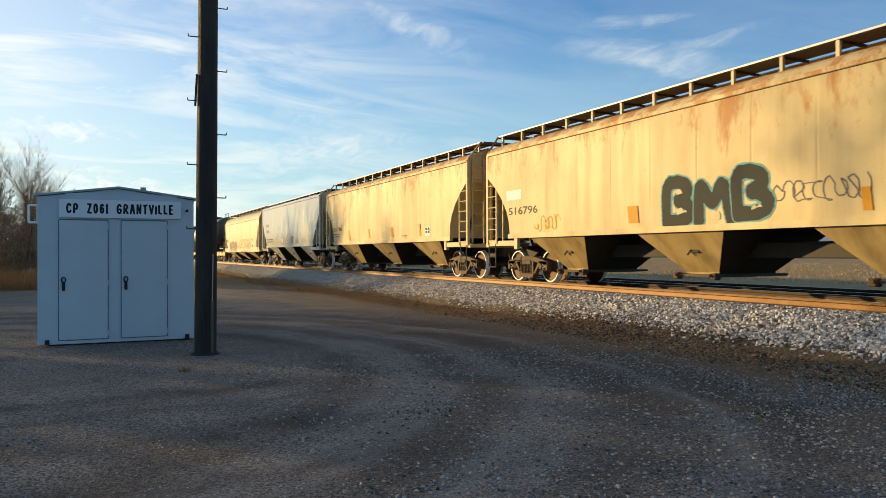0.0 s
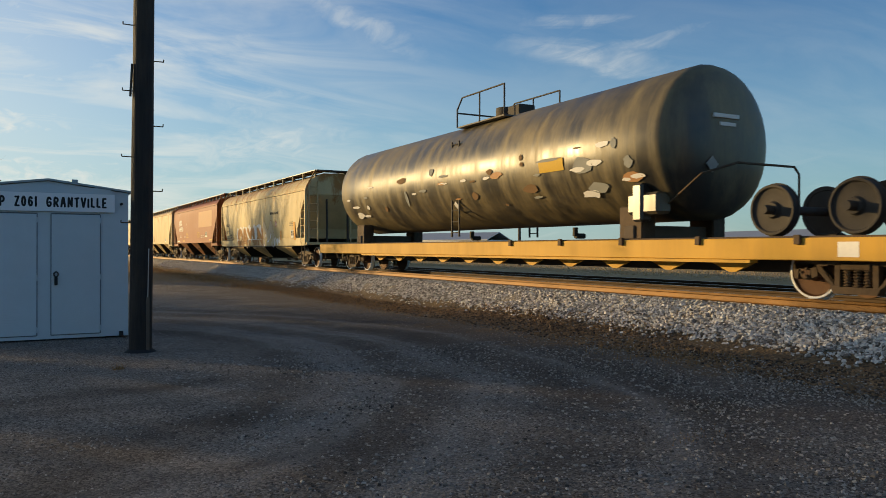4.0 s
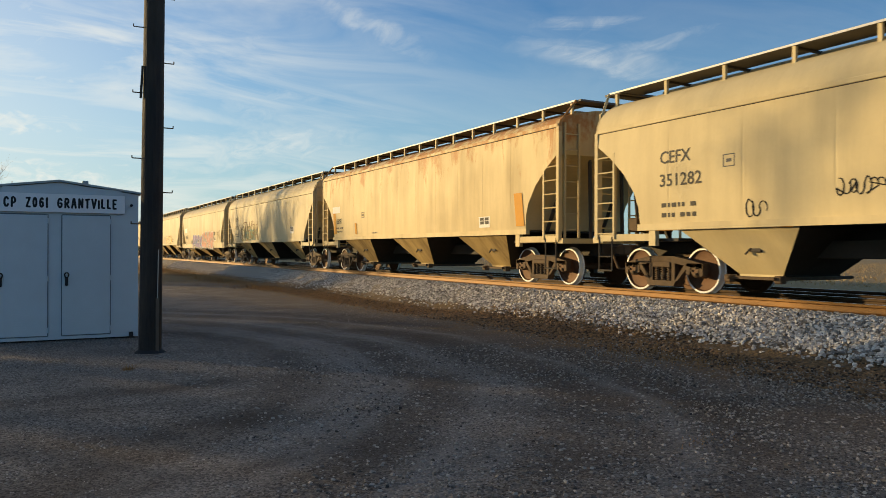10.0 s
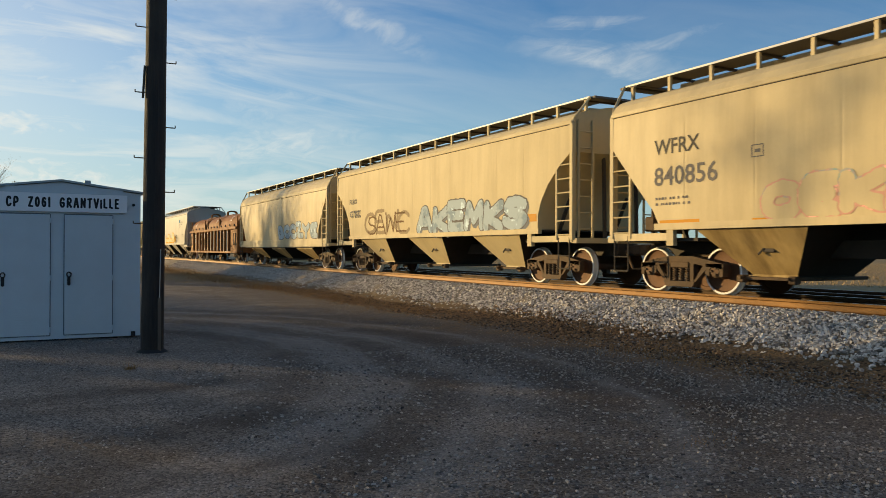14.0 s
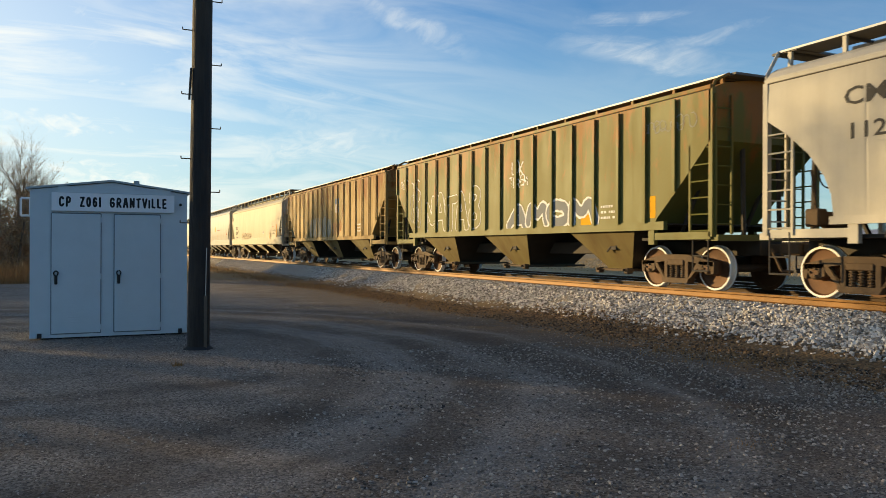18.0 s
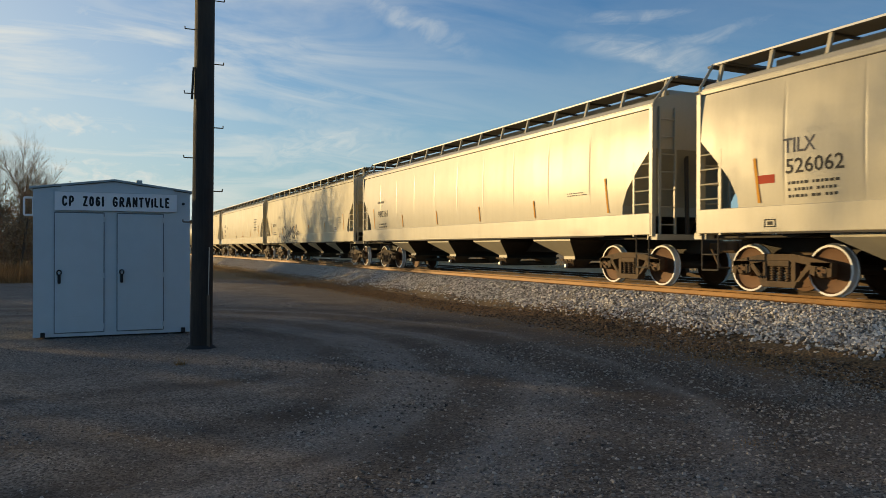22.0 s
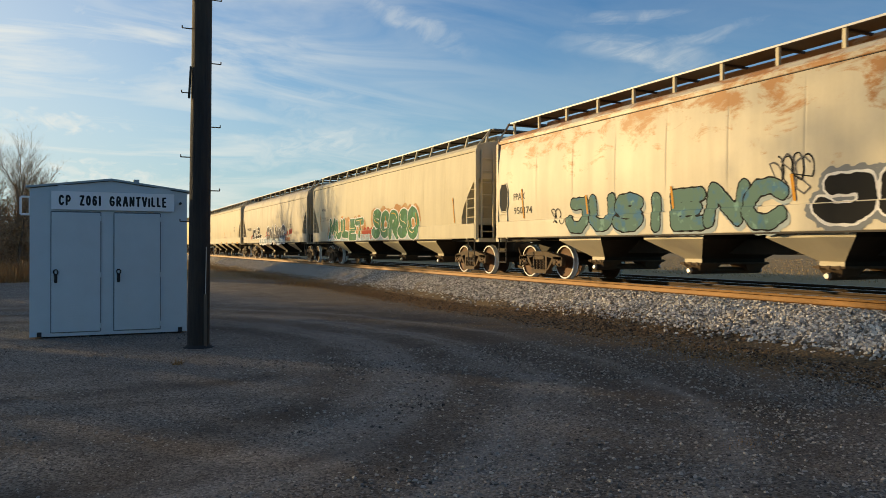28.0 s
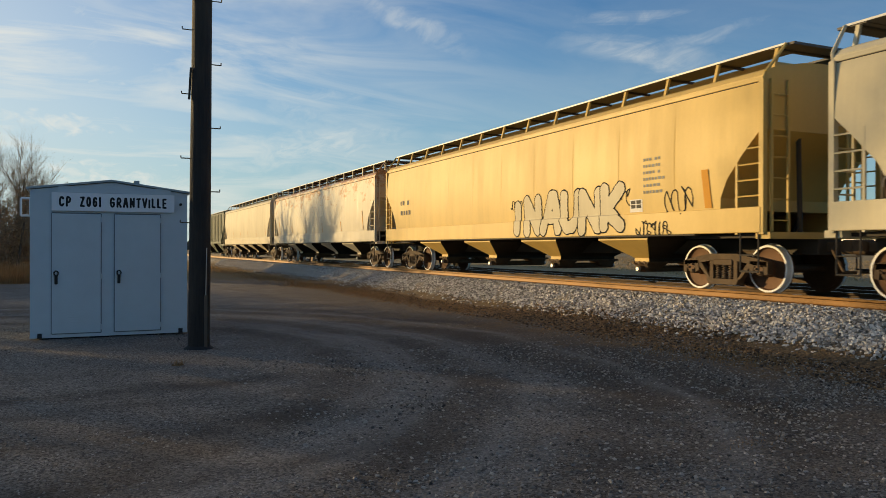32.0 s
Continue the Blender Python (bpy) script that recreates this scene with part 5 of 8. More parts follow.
def hopper(L, kind, col, label, strips=True, over=None):
    kd = dict(KINDS[kind], **(over or {}))
    car = new("covered_hopper_car")
    tagged(car, label, "railcar", "cars of the freight train")
    hl = L / 2 - 0.70
    P = M[col]
    P2 = M[{"tan_rusty": "tan", "cream_rusty": "cream"}.get(col, col)]
    part("body", hopper_body_mesh(kd, hl), P, car, sharp=16)
    wS = kd["w"]
    # top chord along each eave
    for s in (-1, 1):
        we = side_w(kd, kd["eave"])
        part("top_chord", bx(s * (we - 0.05), s * (we + 0.022), -hl - 0.02, hl + 0.02, kd["eave"], kd["eave"] + 0.085, 0.008), P, car)
        part("chord_joint", bx(s * (we - 0.02), s * (we + 0.004), -hl, hl, kd["eave"] - 0.015, kd["eave"]), M["under"], car)
    zs0, zs1 = kd["sill"] or (1.26, kd["zb"] + 0.02)
    for s in (-1, 1):
        xs = side_w(kd, kd["zb"])
        if kd["sill"]:
            part("side_sill", bx(s * (xs - 0.10), s * (xs + 0.045), -hl, hl, zs0, zs1, 0.012), P, car)
            part("sill_flange", bx(s * (xs - 0.08), s * (xs + 0.065), -hl + 1.6, hl - 1.6, zs0 - 0.03, zs0), M["under"], car)
        else:
            part("side_sill", bx(s * (xs - 0.08), s * (xs + 0.03), -hl + 1.3, hl - 1.3, zs0, zs1), P, car)
            for e in (-1, 1):
                part("end_sill", bx(s * (xs - 0.10), s * (xs + 0.0), e * (hl - 1.75), e * hl, 1.05, 1.20), P, car)
                part("side_post", bx(s * (xs - 0.09), s * (xs + 0.01), e * (hl - 1.8), e * (hl - 1.62), 0.95, kd["zb"]), P, car)
    # centre sill, couplers, end platforms
    part("centre_sill", bx(-0.32, 0.32, -L / 2 + 0.55, L / 2 - 0.55, 0.72, 1.04, 0.02), M["under"], car)
    for e in (-1, 1):
        part("coupler", cached(("coupler",), coupler_mesh, M["steel"]), None, car, "", pose(0, e * (L / 2 - 0.78), 0, 0, 0, 0 if e > 0 else 180))
        part("end_platform", bx(-wS + 0.05, wS - 0.05, e * hl - 0.16, e * hl + 0.16, 1.02, 1.14), P, car)
        for s in (-1, 1):
            xs = wS - 0.05
            part("end_post", bx(s * xs - 0.05, s * xs + 0.05, e * hl - 0.05, e * hl + 0.05, 1.10, kd["eave"] + 0.02), P, car)
            part("corner_rail", pipe_run([(s * xs, e * hl, kd["eave"]), (s * (xs - 0.03), e * (hl + 0.04), kd["eave"] + 0.16), (s * 1.13, e * (hl + 0.12), kd.get("walk", 4.44))], 0.032), P, car)
            lt = 2.95 if kind != "plastic" else 2.75
            yl = e * hl - (0.57 if e > 0 else -0.02)
            lad = part("ladder", cached(("stile", lt, P.name), lambda: bx(-0.02, 0.02, (-0.025 if e < 0 else -0.025) + 0.0, 0.025, 1.10, lt)), P, car, "", pose(s * (xs + 0.03), yl + (0.0 if e > 0 else 0.55), 0))
            for q in range(6):
                z = 1.22 + (lt - 1.30) * q / 5
                part("rung", cached(("rung", e, P.name), lambda: rod(bmesh.new(), (0, 0, 0), (0, 0.55 * e, 0), 0.017, 5)), P, lad, "", pose(0, 0, z))
            part("sill_step", cached(("sill_step",), step_mesh, M["under"]), None, car, "", pose(s * (xs + 0.02), e * hl - (0.5 if e > 0 else -0.08), 0))
            lad = part("end_ladder", cached(("end_stiles", P.name), lambda: box(box(bmesh.new(), -0.02, 0.02, -0.025, 0.025, 1.15, 3.9), -0.02, 0.02, 0.395, 0.445, 1.15, 3.9)), P, car, "", pose(s * 1.0, e * (hl + 0.06), 0, 0, 0, 90))
            for q in range(7):
                part("rung", cached(("end_rung", P.name), lambda: rod(bmesh.new(), (0, 0, 0), (0, 0.42, 0), 0.016, 5)), P, lad, "", pose(0, 0, 1.35 + 0.38 * q))
        # braces below the slope sheet
        bm = bmesh.new()
        rod(bm, (-0.5, e * (hl - 0.1), 1.1), (-0.5, e * (hl - 0.15), 3.1), 0.05, 6)
        rod(bm, (0.5, e * (hl - 0.1), 1.1), (0.5, e * (hl - 0.15), 3.1), 0.05, 6)
        rod(bm, (-0.9, e * (hl - 1.5), 1.1), (-0.9, e * (hl - 0.9), 2.2), 0.05, 6)
        rod(bm, (0.9, e * (hl - 1.5), 1.1), (0.9, e * (hl - 0.9), 2.2), 0.05, 6)
        part("end_brace", bm, M["under"], car)
    part("shear_plate", bx(-1.35, 1.35, -hl, -hl + 2.2, 1.04, 1.10), M["under"], car)
    part("shear_plate", bx(-1.35, 1.35, hl - 2.2, hl, 1.04, 1.10), M["under"], car)
    part("brake_wheel", cached(("brake_wheel",), brake_wheel_mesh, M["under"]), None, car, "", pose(0.35, hl + 0.25, 2.3))
    part("brake_cylinder", cached(("brake_gear",), brake_gear_mesh, M["steel"]), None, car, "", pose(-0.1, hl - 0.35, 1.38))
    # bays and outlet gates
    n = kd["bays"]
    plastic = kind == "plastic"
    span = 2 * (hl - (1.36 if not plastic else 2.3))
    lt = span / n
    for i in range(n):
        y = (i + 0.5 - n / 2) * lt
        zt = zs0 + 0.02 if kd["sill"] else kd["zb"] - 0.02
        wt = side_w(kd, kd["zb"]) - 0.10
        if plastic:
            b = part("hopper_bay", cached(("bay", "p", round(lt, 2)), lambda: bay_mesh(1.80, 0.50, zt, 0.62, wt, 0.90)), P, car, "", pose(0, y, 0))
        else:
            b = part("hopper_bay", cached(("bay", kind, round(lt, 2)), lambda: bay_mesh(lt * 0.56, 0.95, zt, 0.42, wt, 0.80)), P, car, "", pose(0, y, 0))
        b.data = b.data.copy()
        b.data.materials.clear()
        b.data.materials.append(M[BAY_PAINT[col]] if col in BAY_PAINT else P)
        # sloping end sheets get a near-black coat that paints in their shade
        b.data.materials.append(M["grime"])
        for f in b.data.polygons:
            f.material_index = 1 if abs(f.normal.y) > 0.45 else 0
        if not plastic:
            part("bay_opener", cached(("opener",), opener_mesh, M["under"]), None, b, "", pose(-(wt + 0.8) / 2 - 0.03, -0.15, 0.88))
        part("outlet_gate", cached(("gate", plastic), lambda: gate_mesh(plastic), M["steel"]), None, b)
        if plastic:
            for s in (-1, 1):
                part("outlet_cap", cached(("cap", "pale"), lambda: lathe_x(bmesh.new(), [(-0.04, 0.02), (-0.04, 0.045), (-0.015, 0.062), (0.03, 0.062), (0.05, 0.045), (0.05, 0.02)], 14), M["galv"]), None, b, "pale metal outlet cap", pose(s * 1.0, 0, 0.37))
    # added dark sheet that stands in for the shade under the body
    part("floor_plate", bx(-side_w(kd, kd["zb"]) + 0.12, side_w(kd, kd["zb"]) - 0.12, -hl + 1.2, hl - 1.2, zt - 0.03, zt - 0.005), M["under"], car)
    # ribs
    for i in range(kd["ribs"]):
        y = (i + 0.5 - kd["ribs"] / 2) * (2 * hl - 0.1) / kd["ribs"] + (hl - 0.05) / kd["ribs"]
        if abs(y) > hl - 0.02:
            continue
        z0 = low_edge(kd, hl - abs(y))
        for s in (-1, 1):
            part("side_rib", bx(s * kd["w"] - 0.03, s * (kd["w"] + 0.075), y - 0.045, y + 0.045, z0, kd["eave"] - 0.05), P, car)
    # closed ends have a small eight-sided port in the side sheet
    if kd.get("port"):
        for s in (-1, 1):
            for e in (-1, 1):
                oy, oz = e * (hl - 0.42), 2.28
                rim = [(oy + 0.24 * a, oz + 0.40 * b) for a, b in ((-1, 0.55), (-0.55, 1), (0.55, 1), (1, 0.55), (1, -0.55), (0.55, -1), (-0.55, -1), (-1, -0.55))]
                xo = s * side_w(kd, oz)
                # no hole is cut: a dark plate paints the shade inside
                f = part("end_port", prism_x(bmesh.new(), rim, xo - s * 0.05, xo + s * 0.006), M["dark"], car, "dark eight-sided opening")
                bm = bmesh.new()
                for (ya, za), (yb, zb) in zip(rim, rim[1:] + rim[:1]):
                    rod(bm, (xo + s * 0.006, ya, za), (xo + s * 0.006, yb, zb), 0.018, 6)
                part("port_rim", bm, P, f)
    # running boards on posts
    zw = kd.get("walk", 4.44)
    part("roof_coaming", bx(-0.42, 0.42, -hl + 0.8, hl - 0.8, zw - 0.22, zw - 0.03, 0.02), P, car)
    for s in (-1, 1):
        part("running_board", bx(s * 0.50, s * 1.12, -hl - 0.1, hl + 0.1, zw - 0.02, zw + 0.02), M["grating"], car)
        part("board_edge", bx(s * 1.11, s * 1.14, -hl - 0.1, hl + 0.1, zw - 0.015, zw + 0.022), M["edge"], car)
    part("end_board", bx(-1.12, 1.12, hl - 0.25, hl + 0.28, zw - 0.035, zw + 0.01), M["grating"], car)
    part("end_board", bx(-1.12, 1.12, -hl - 0.28, -hl + 0.25, zw - 0.035, zw + 0.01), M["grating"], car)
    np_ = kd["posts"]
    for i in range(np_):
        y = -hl + 0.1 + (2 * hl - 0.2) * i / (np_ - 1)
        part("board_strut", cached(("strut",), lambda: bx(-1.08, 1.08, -0.025, 0.025, -0.045, 0.0), M["under"]), None, car, "", pose(0, y, zw - 0.022))
        for s in (-1, 1):
            foot = 1.085 + kd.get("lean", 0.0)
            part("board_post", cached(("board_post", foot, zw, s, P2.name), lambda: post_mesh(s * foot, s * 1.085, 4.04, zw - 0.02)), P2, car, "", pose(0, y, 0))
    for e in (-1, 1):
        truck(car, e * (L / 2 - 2.15))
    # slanted orange reflective strips along the sill
    if kind == "plastic" and strips:
        for i in range(6):
            y = (i - 2.5) * (2 * hl - 3.0) / 5
            strip((car, kd), y + 0.032, y - 0.032, 1.66, 2.12 + 0.35 * (i in (0, 5)))
    return car, kd, hl


# ---- flat car with a wrecked tank, covered coil gondola, tank car ----
def tank_shell(l, r, n=32, dish=0.45):
    prof = [(-l / 2, 0.02)]
    for i in range(1, 7):
        a = math.pi / 2 * i / 6
        prof.append((-l / 2 + dish * (1 - math.cos(a)), r * math.sin(a)))
    k = 8
    for i in range(1, k):
        prof.append((-l / 2 + dish + (l - 2 * dish) * i / k, r))
    prof += [(-x, q) for x, q in reversed(prof[:7])]
    bm = lathe_x(bmesh.new(), prof, n)
    bmesh.ops.rotate(bm, verts=bm.verts[:], cent=(0, 0, 0), matrix=Matrix.Rotation(radians(90), 3, "Z"))
    return bm


def pipe_run(pts, r=0.025):
    bm = bmesh.new()
    for a, b in zip(pts, pts[1:]):
        rod(bm, a, b, r, 6)
    return bm


def dome_fittings(car, y, z, mat="under"):
    part("manway", rod(bmesh.new(), (0, y, z - 0.15), (0, y, z + 0.32), 0.33, 16), M[mat], car)
    part("valve_housing", bx(-0.28, 0.28, y - 1.05, y - 0.45, z - 0.1, z + 0.28, 0.03), M[mat], car)
    part("dome_platform", bx(-0.95, 0.95, y - 1.3, y + 1.3, z - 0.16, z - 0.12), M["grating"], car)
    for s in (-1, 1):
        part("guard_rail", pipe_run([(s * 0.95, y - 1.3, z - 0.14), (s * 0.95, y - 1.3, z + 0.72), (s * 0.95, y + 1.0, z + 0.72), (s * 0.95, y + 1.3, z + 0.4), (s * 0.95, y + 1.3, z - 0.14)]), M[mat], car)
        part("guard_post", rod(bmesh.new(), (s * 0.95, y, z - 0.14), (s * 0.95, y, z + 0.72), 0.022, 6), M[mat], car)
        part("side_ladder", cached(("tank_ladder",), lambda: ladder_mesh(1.2, 4.0, 0.42, 9), M["under"]), None, car, "", pose(s * 1.40, y + 0.4, 0))
    part("guard_rail", pipe_run([(-0.95, y + 1.3, z + 0.3), (0.95, y + 1.3, z + 0.3)]), M[mat], car)


def flat_car(L):
    car = tagged(new("flat_car"), "long worn-yellow flat car carrying a wrecked black tank", "railcar", "cars of the freight train")
    hl = L / 2 - 0.75
    part("deck", bx(-1.36, 1.36, -hl, hl, 0.98, 1.06, 0.01), M["steel"], car)
    for s in (-1, 1):
        part("side_sill", bx(s * 1.30, s * 1.40, -hl, hl, 0.66, 1.03, 0.012), M["flat_yellow"], car, "rust-streaked yellow side beam")
        part("lower_flange", bx(s * 1.22, s * 1.42, -hl + 4.6, hl - 4.6, 0.60, 0.655), M["flat_yellow"], car)
        for i in range(11):
            y = (i - 5) * 1.6
            bm = prism_x(bmesh.new(), [(y - 0.5, 0.60), (y + 0.5, 0.60), (y + 0.08, 0.42), (y - 0.08, 0.42)], s * 0.9, s * 0.96)
            part("truss_gusset", bm, M["flat_yellow"], car)
        for i in range(6):
            part("stake_ring", bx(s * 1.40, s * 1.46, -hl + 1.5 + i * 2.1, -hl + 1.62 + i * 2.1, 0.92, 1.08, 0.01), M["steel"], car)
    part("centre_sill", bx(-0.4, 0.4, -hl, hl, 0.42, 0.98, 0.02), M["under"], car)
    for e in (-1, 1):
        part("coupler", cached(("coupler",), coupler_mesh, M["steel"]), None, car, "", pose(0, e * (L / 2 - 0.78), 0, 0, 0, 0 if e > 0 else 180))
        part("end_beam", bx(-1.3, 1.3, e * hl - 0.06, e * hl + 0.06, 0.66, 1.05), M["steel"], car)
        part("sill_step", cached(("low_step",), lambda: pipe_run([(0, 0, 0.7), (0, 0, 0.35), (0, 0.42, 0.35), (0, 0.42, 0.7)], 0.018), M["under"]), None, car, "", pose(-1.33, e * hl - (0.55 if e > 0 else -0.1), 0))
        truck(car, e * (hl - 2.9))
    patch((car, dict(w=1.40, bulge=0, mid=1)), -10.4, -10.75, 0.72, 0.96, "stencil_w")
    # the tank lashed on top
    tank = part("tank_shell", tank_shell(17.8, 1.62), M["tank_black"], car, "dented black tank with scuffs", pose(0, 1.8, 3.06), 40)
    for y in (-5.6, 9.2):
        for s in (-1, 1):
            part("tank_saddle", bx(s * 1.05 - 0.2, s * 1.05 + 0.2, y - 0.35, y + 0.35, 1.04, 1.75, 0.03), M["steel"], car)
        part("cross_timber", bx(-1.3, 1.3, y - 0.16, y + 0.16, 1.06, 1.34, 0.02), M["tie"], car)
    for y in (-4.0, -2.2, 3.0):
        part("belly_pipe", pipe_run([(0, y, 1.4), (0, y, 1.18), (0.3, y, 1.18)], 0.07), M["under"], car)
    dome_fittings(car, 1.0, 4.68)
    for za, zb, xa, xb in ((3.50, 3.58, -0.42, 0.30), (3.34, 3.41, -0.25, 0.20)):
        part("end_stencil", bx(xa, xb, -7.115, -7.07, za, zb), M["stencil_w"], tank.parent)
    part("hazard_placard", prism_x(bmesh.new(), [(-0.17, 0), (0, 0.17), (0.17, 0), (0, -0.17)], -0.008, 0.008), M["g_mist"], car, "", pose(-0.45, -7.085, 2.55, 0, 0, 90))
    part("end_handrail", pipe_run([(-1.15, -6.5, 1.7), (-1.1, -7.4, 2.3), (-0.2, -7.5, 2.55), (1.5, -7.5, 2.55), (1.65, -7.5, 2.4), (1.65, -7.5, 1.6)]), M["steel"], car)
    part("torn_bracket", box(bx(-1.45, -1.05, -6.6, -5.7, 1.55, 2.0, 0.06), -1.5, -1.2, -6.2, -5.9, 1.4, 2.2, 0.05), M["tank_black"], car)
    for y in (-8.75, -10.3, -11.6):
        w = part("spare_wheelset", cached(("spare_wheelset",), lambda: dull_wheelset()), None, car, "dark loose wheelset lashed to the deck", pose(0, y, 1.06 + 0.484))
    part("spare_frame", cached(("side_frame",), side_frame_mesh, M["steel"]), None, car, "", pose(-0.5, -11.0, 1.2))
    part("spare_frame", cached(("side_frame",), side_frame_mesh, M["steel"]), None, car, "", pose(0.6, -11.0, 1.2))
    # scuffs of bright metal and old decals along the tank
    rs = random.Random(4)
    scuffs = [(rs.uniform(-6.2, 9.6), rs.uniform(2.0, 3.2), rs.uniform(0.15, 0.8), rs.uniform(0.04, 0.3), rs.choice(("g_mist", "stencil_w", "g_brown", "tan_patch"))) for _ in range(34)]
    tk = (car, dict(w=1.632, bulge=0.62, mid=3.06))
    for i, (y, z, w, h, m) in enumerate(tuple(scuffs) + ((9.0, 2.4, 0.9, 0.12, "stencil_w"), (8.3, 2.05, 0.7, 0.1, "stencil_w"), (7.9, 2.7, 0.5, 0.1, "g_mist"), (4.6, 2.5, 0.25, 0.6, "g_mist"), (4.0, 2.6, 0.4, 0.08, "stencil_w"), (-0.4, 2.75, 0.5, 0.1, "stencil_w"), (-3.2, 2.95, 1.3, 0.10, "g_mist"), (-4.4, 2.7, 0.8, 0.5, "g_mist"), (-4.8, 2.2, 0.9, 0.3, "g_mist"), (2.0, 3.0, 0.8, 0.08, "g_mist"))):
        bm = bmesh.new()
        rnd = random.Random(i)
        pts = [(y + w * 0.5 * math.cos(a) * rnd.uniform(0.6, 1), z + h * 0.5 * math.sin(a) * rnd.uniform(0.6, 1)) for a in [0.63 * q for q in range(10)]]
        tag_poly(bm, tk[1], pts, 0.008)
        part("scuff", bm, M[m], car)
    return car, tk[1], hl


def coil_car(L):
    car = tagged(new("coil_gondola_car"), "rust-brown gondola car with arched covers and white graffiti", "railcar", "cars of the freight train")
    hl = L / 2 - 0.55
    P = M["rustcar"]
    kd = dict(w=1.48, bulge=0.0, mid=2)
    for s in (-1, 1):
        part("side_wall", bx(s * 1.38, s * 1.48, -hl, hl, 0.62, 2.16, 0.01), P, car)
        part("top_rail", bx(s * 1.36, s * 1.60, -hl - 0.03, hl + 0.03, 2.14, 2.30, 0.015), P, car)
        part("bottom_rail", bx(s * 1.40, s * 1.52, -hl, hl, 0.60, 0.70, 0.01), P, car)
        for y in (6.57, 5.10, 3.86, 2.79, 1.65, 0.54, -0.62, -1.75, -2.84, -3.91, -4.94, -6.1):
            part("side_rib", bx(s * 1.46, s * 1.62, y - 0.09, y + 0.09, 0.74, 2.15, 0.015), P, car)
    for e in (-1, 1):
        part("end_wall", bx(-1.38, 1.38, e * hl - 0.05, e * hl + 0.05, 0.62, 2.2, 0.01), P, car)
        part("coupler", cached(("coupler",), coupler_mesh, M["steel"]), None, car, "", pose(0, e * (L / 2 - 0.78), 0, 0, 0, 0 if e > 0 else 180))
        part("ladder", cached(("coil_ladder",), lambda: ladder_mesh(1.1, 1.9, 0.45, 3), M["under"]), None, car, "", pose(-1.55, e * hl - (0.65 if e > 0 else -0.2), 0))
        part("sill_step", cached(("low_step",), None), None, car, "", pose(-1.45, e * hl - (0.7 if e > 0 else -0.3), 0))
        truck(car, e * (L / 2 - 2.25))
    part("floor", bx(-1.38, 1.38, -hl, hl, 0.86, 1.0), M["under"], car)
    part("centre_sill", bx(-0.35, 0.35, -hl, hl, 0.55, 0.86), M["under"], car)
    part("brake_cylinder", cached(("brake_gear",), None), None, car, "", pose(-0.6, 0.6, 0.45, 0, 0, 90))
    # three arched covers, each with a lifting hoop
    n = 14
    for ci, (ya, yb) in enumerate(((hl - 0.12, 2.45), (1.55, -2.6), (-2.75, -hl + 0.12))):
        bm = bmesh.new()
        rows = []
        for y in (ya, ya - 0.12, (ya + yb) / 2, yb + 0.12, yb):
            k = 0.93 if y in (ya, yb) else 1.0
            rows.append([bm.verts.new((-1.40 * math.cos(math.pi * i / n), y, 2.30 + 0.16 + k * 0.86 * math.sin(math.pi * i / n) ** 0.85)) for i in range(n + 1)])
        for a, b in zip(rows, rows[1:]):
            for i in range(n):
                bm.faces.new((a[i], a[i + 1], b[i + 1], b[i]))
        bm.faces.new(rows[0])
        bm.faces.new(rows[-1][::-1])
        bmesh.ops.recalc_face_normals(bm, faces=bm.faces[:])
        cov = part("coil_cover", bm, P, car, "dented rusty arched steel cover", sharp=40)
        for s in (-1, 1):
            part("cover_skirt", bx(s * 1.36, s * 1.46, yb, ya, 2.30, 2.50, 0.01), P, cov)
            for q in range(4):
                y = yb + (ya - yb) * (q + 0.5) / 4
                part("cover_foot", prism_x(bmesh.new(), [(y - 0.14, 2.36), (y + 0.14, 2.36), (y, 2.48)], s * 1.46, s * 1.52), M["under"], cov)
            for y in (ya - 0.1, yb + 0.1):
                part("cover_post", bx(s * 1.42 - 0.03, s * 1.42 + 0.03, y - 0.04, y + 0.04, 2.32, 2.98), P, cov)
        ym = (ya + yb) / 2 + 0.3
        part("ridge_cap", bx(-0.3, 0.3, ym - 1.5, ym + 1.3, 3.28, 3.36, 0.01), P, cov)
        hoop = [(-0.32, ym, 3.3), (-0.32, ym, 3.52)] + [(-0.32 + 0.32 * (1 - math.cos(a)), ym, 3.52 + 0.12 * math.sin(a)) for a in (0.6, 1.2, 1.57, 1.95, 2.5, 3.14)] + [(0.32, ym, 3.3)]
        part("lifting_hoop", pipe_run(hoop, 0.05), P, cov)
        part("lifting_hoop", pipe_run([(x, y + 0.35, z) for x, y, z in hoop], 0.04), P, cov)
    for y, z, kc in ((6.6, 2.62, 1), (-1.1, 2.75, 1), (-5.6, 2.7, 1)):
        me = text_mesh("035", 0.46, 0.0)
        for v in me.vertices:
            zz = z + v.co.y
            sn = min(1.0, max(0.0, (zz - 2.46) / 0.86)) ** (1 / 0.85)
            v.co = (-1.40 * math.sqrt(max(0, 1 - sn * sn)) - 0.03, y - v.co.x, zz)
        part("chalk_number", me, M["stencil_w"], car)
    return car, kd, hl


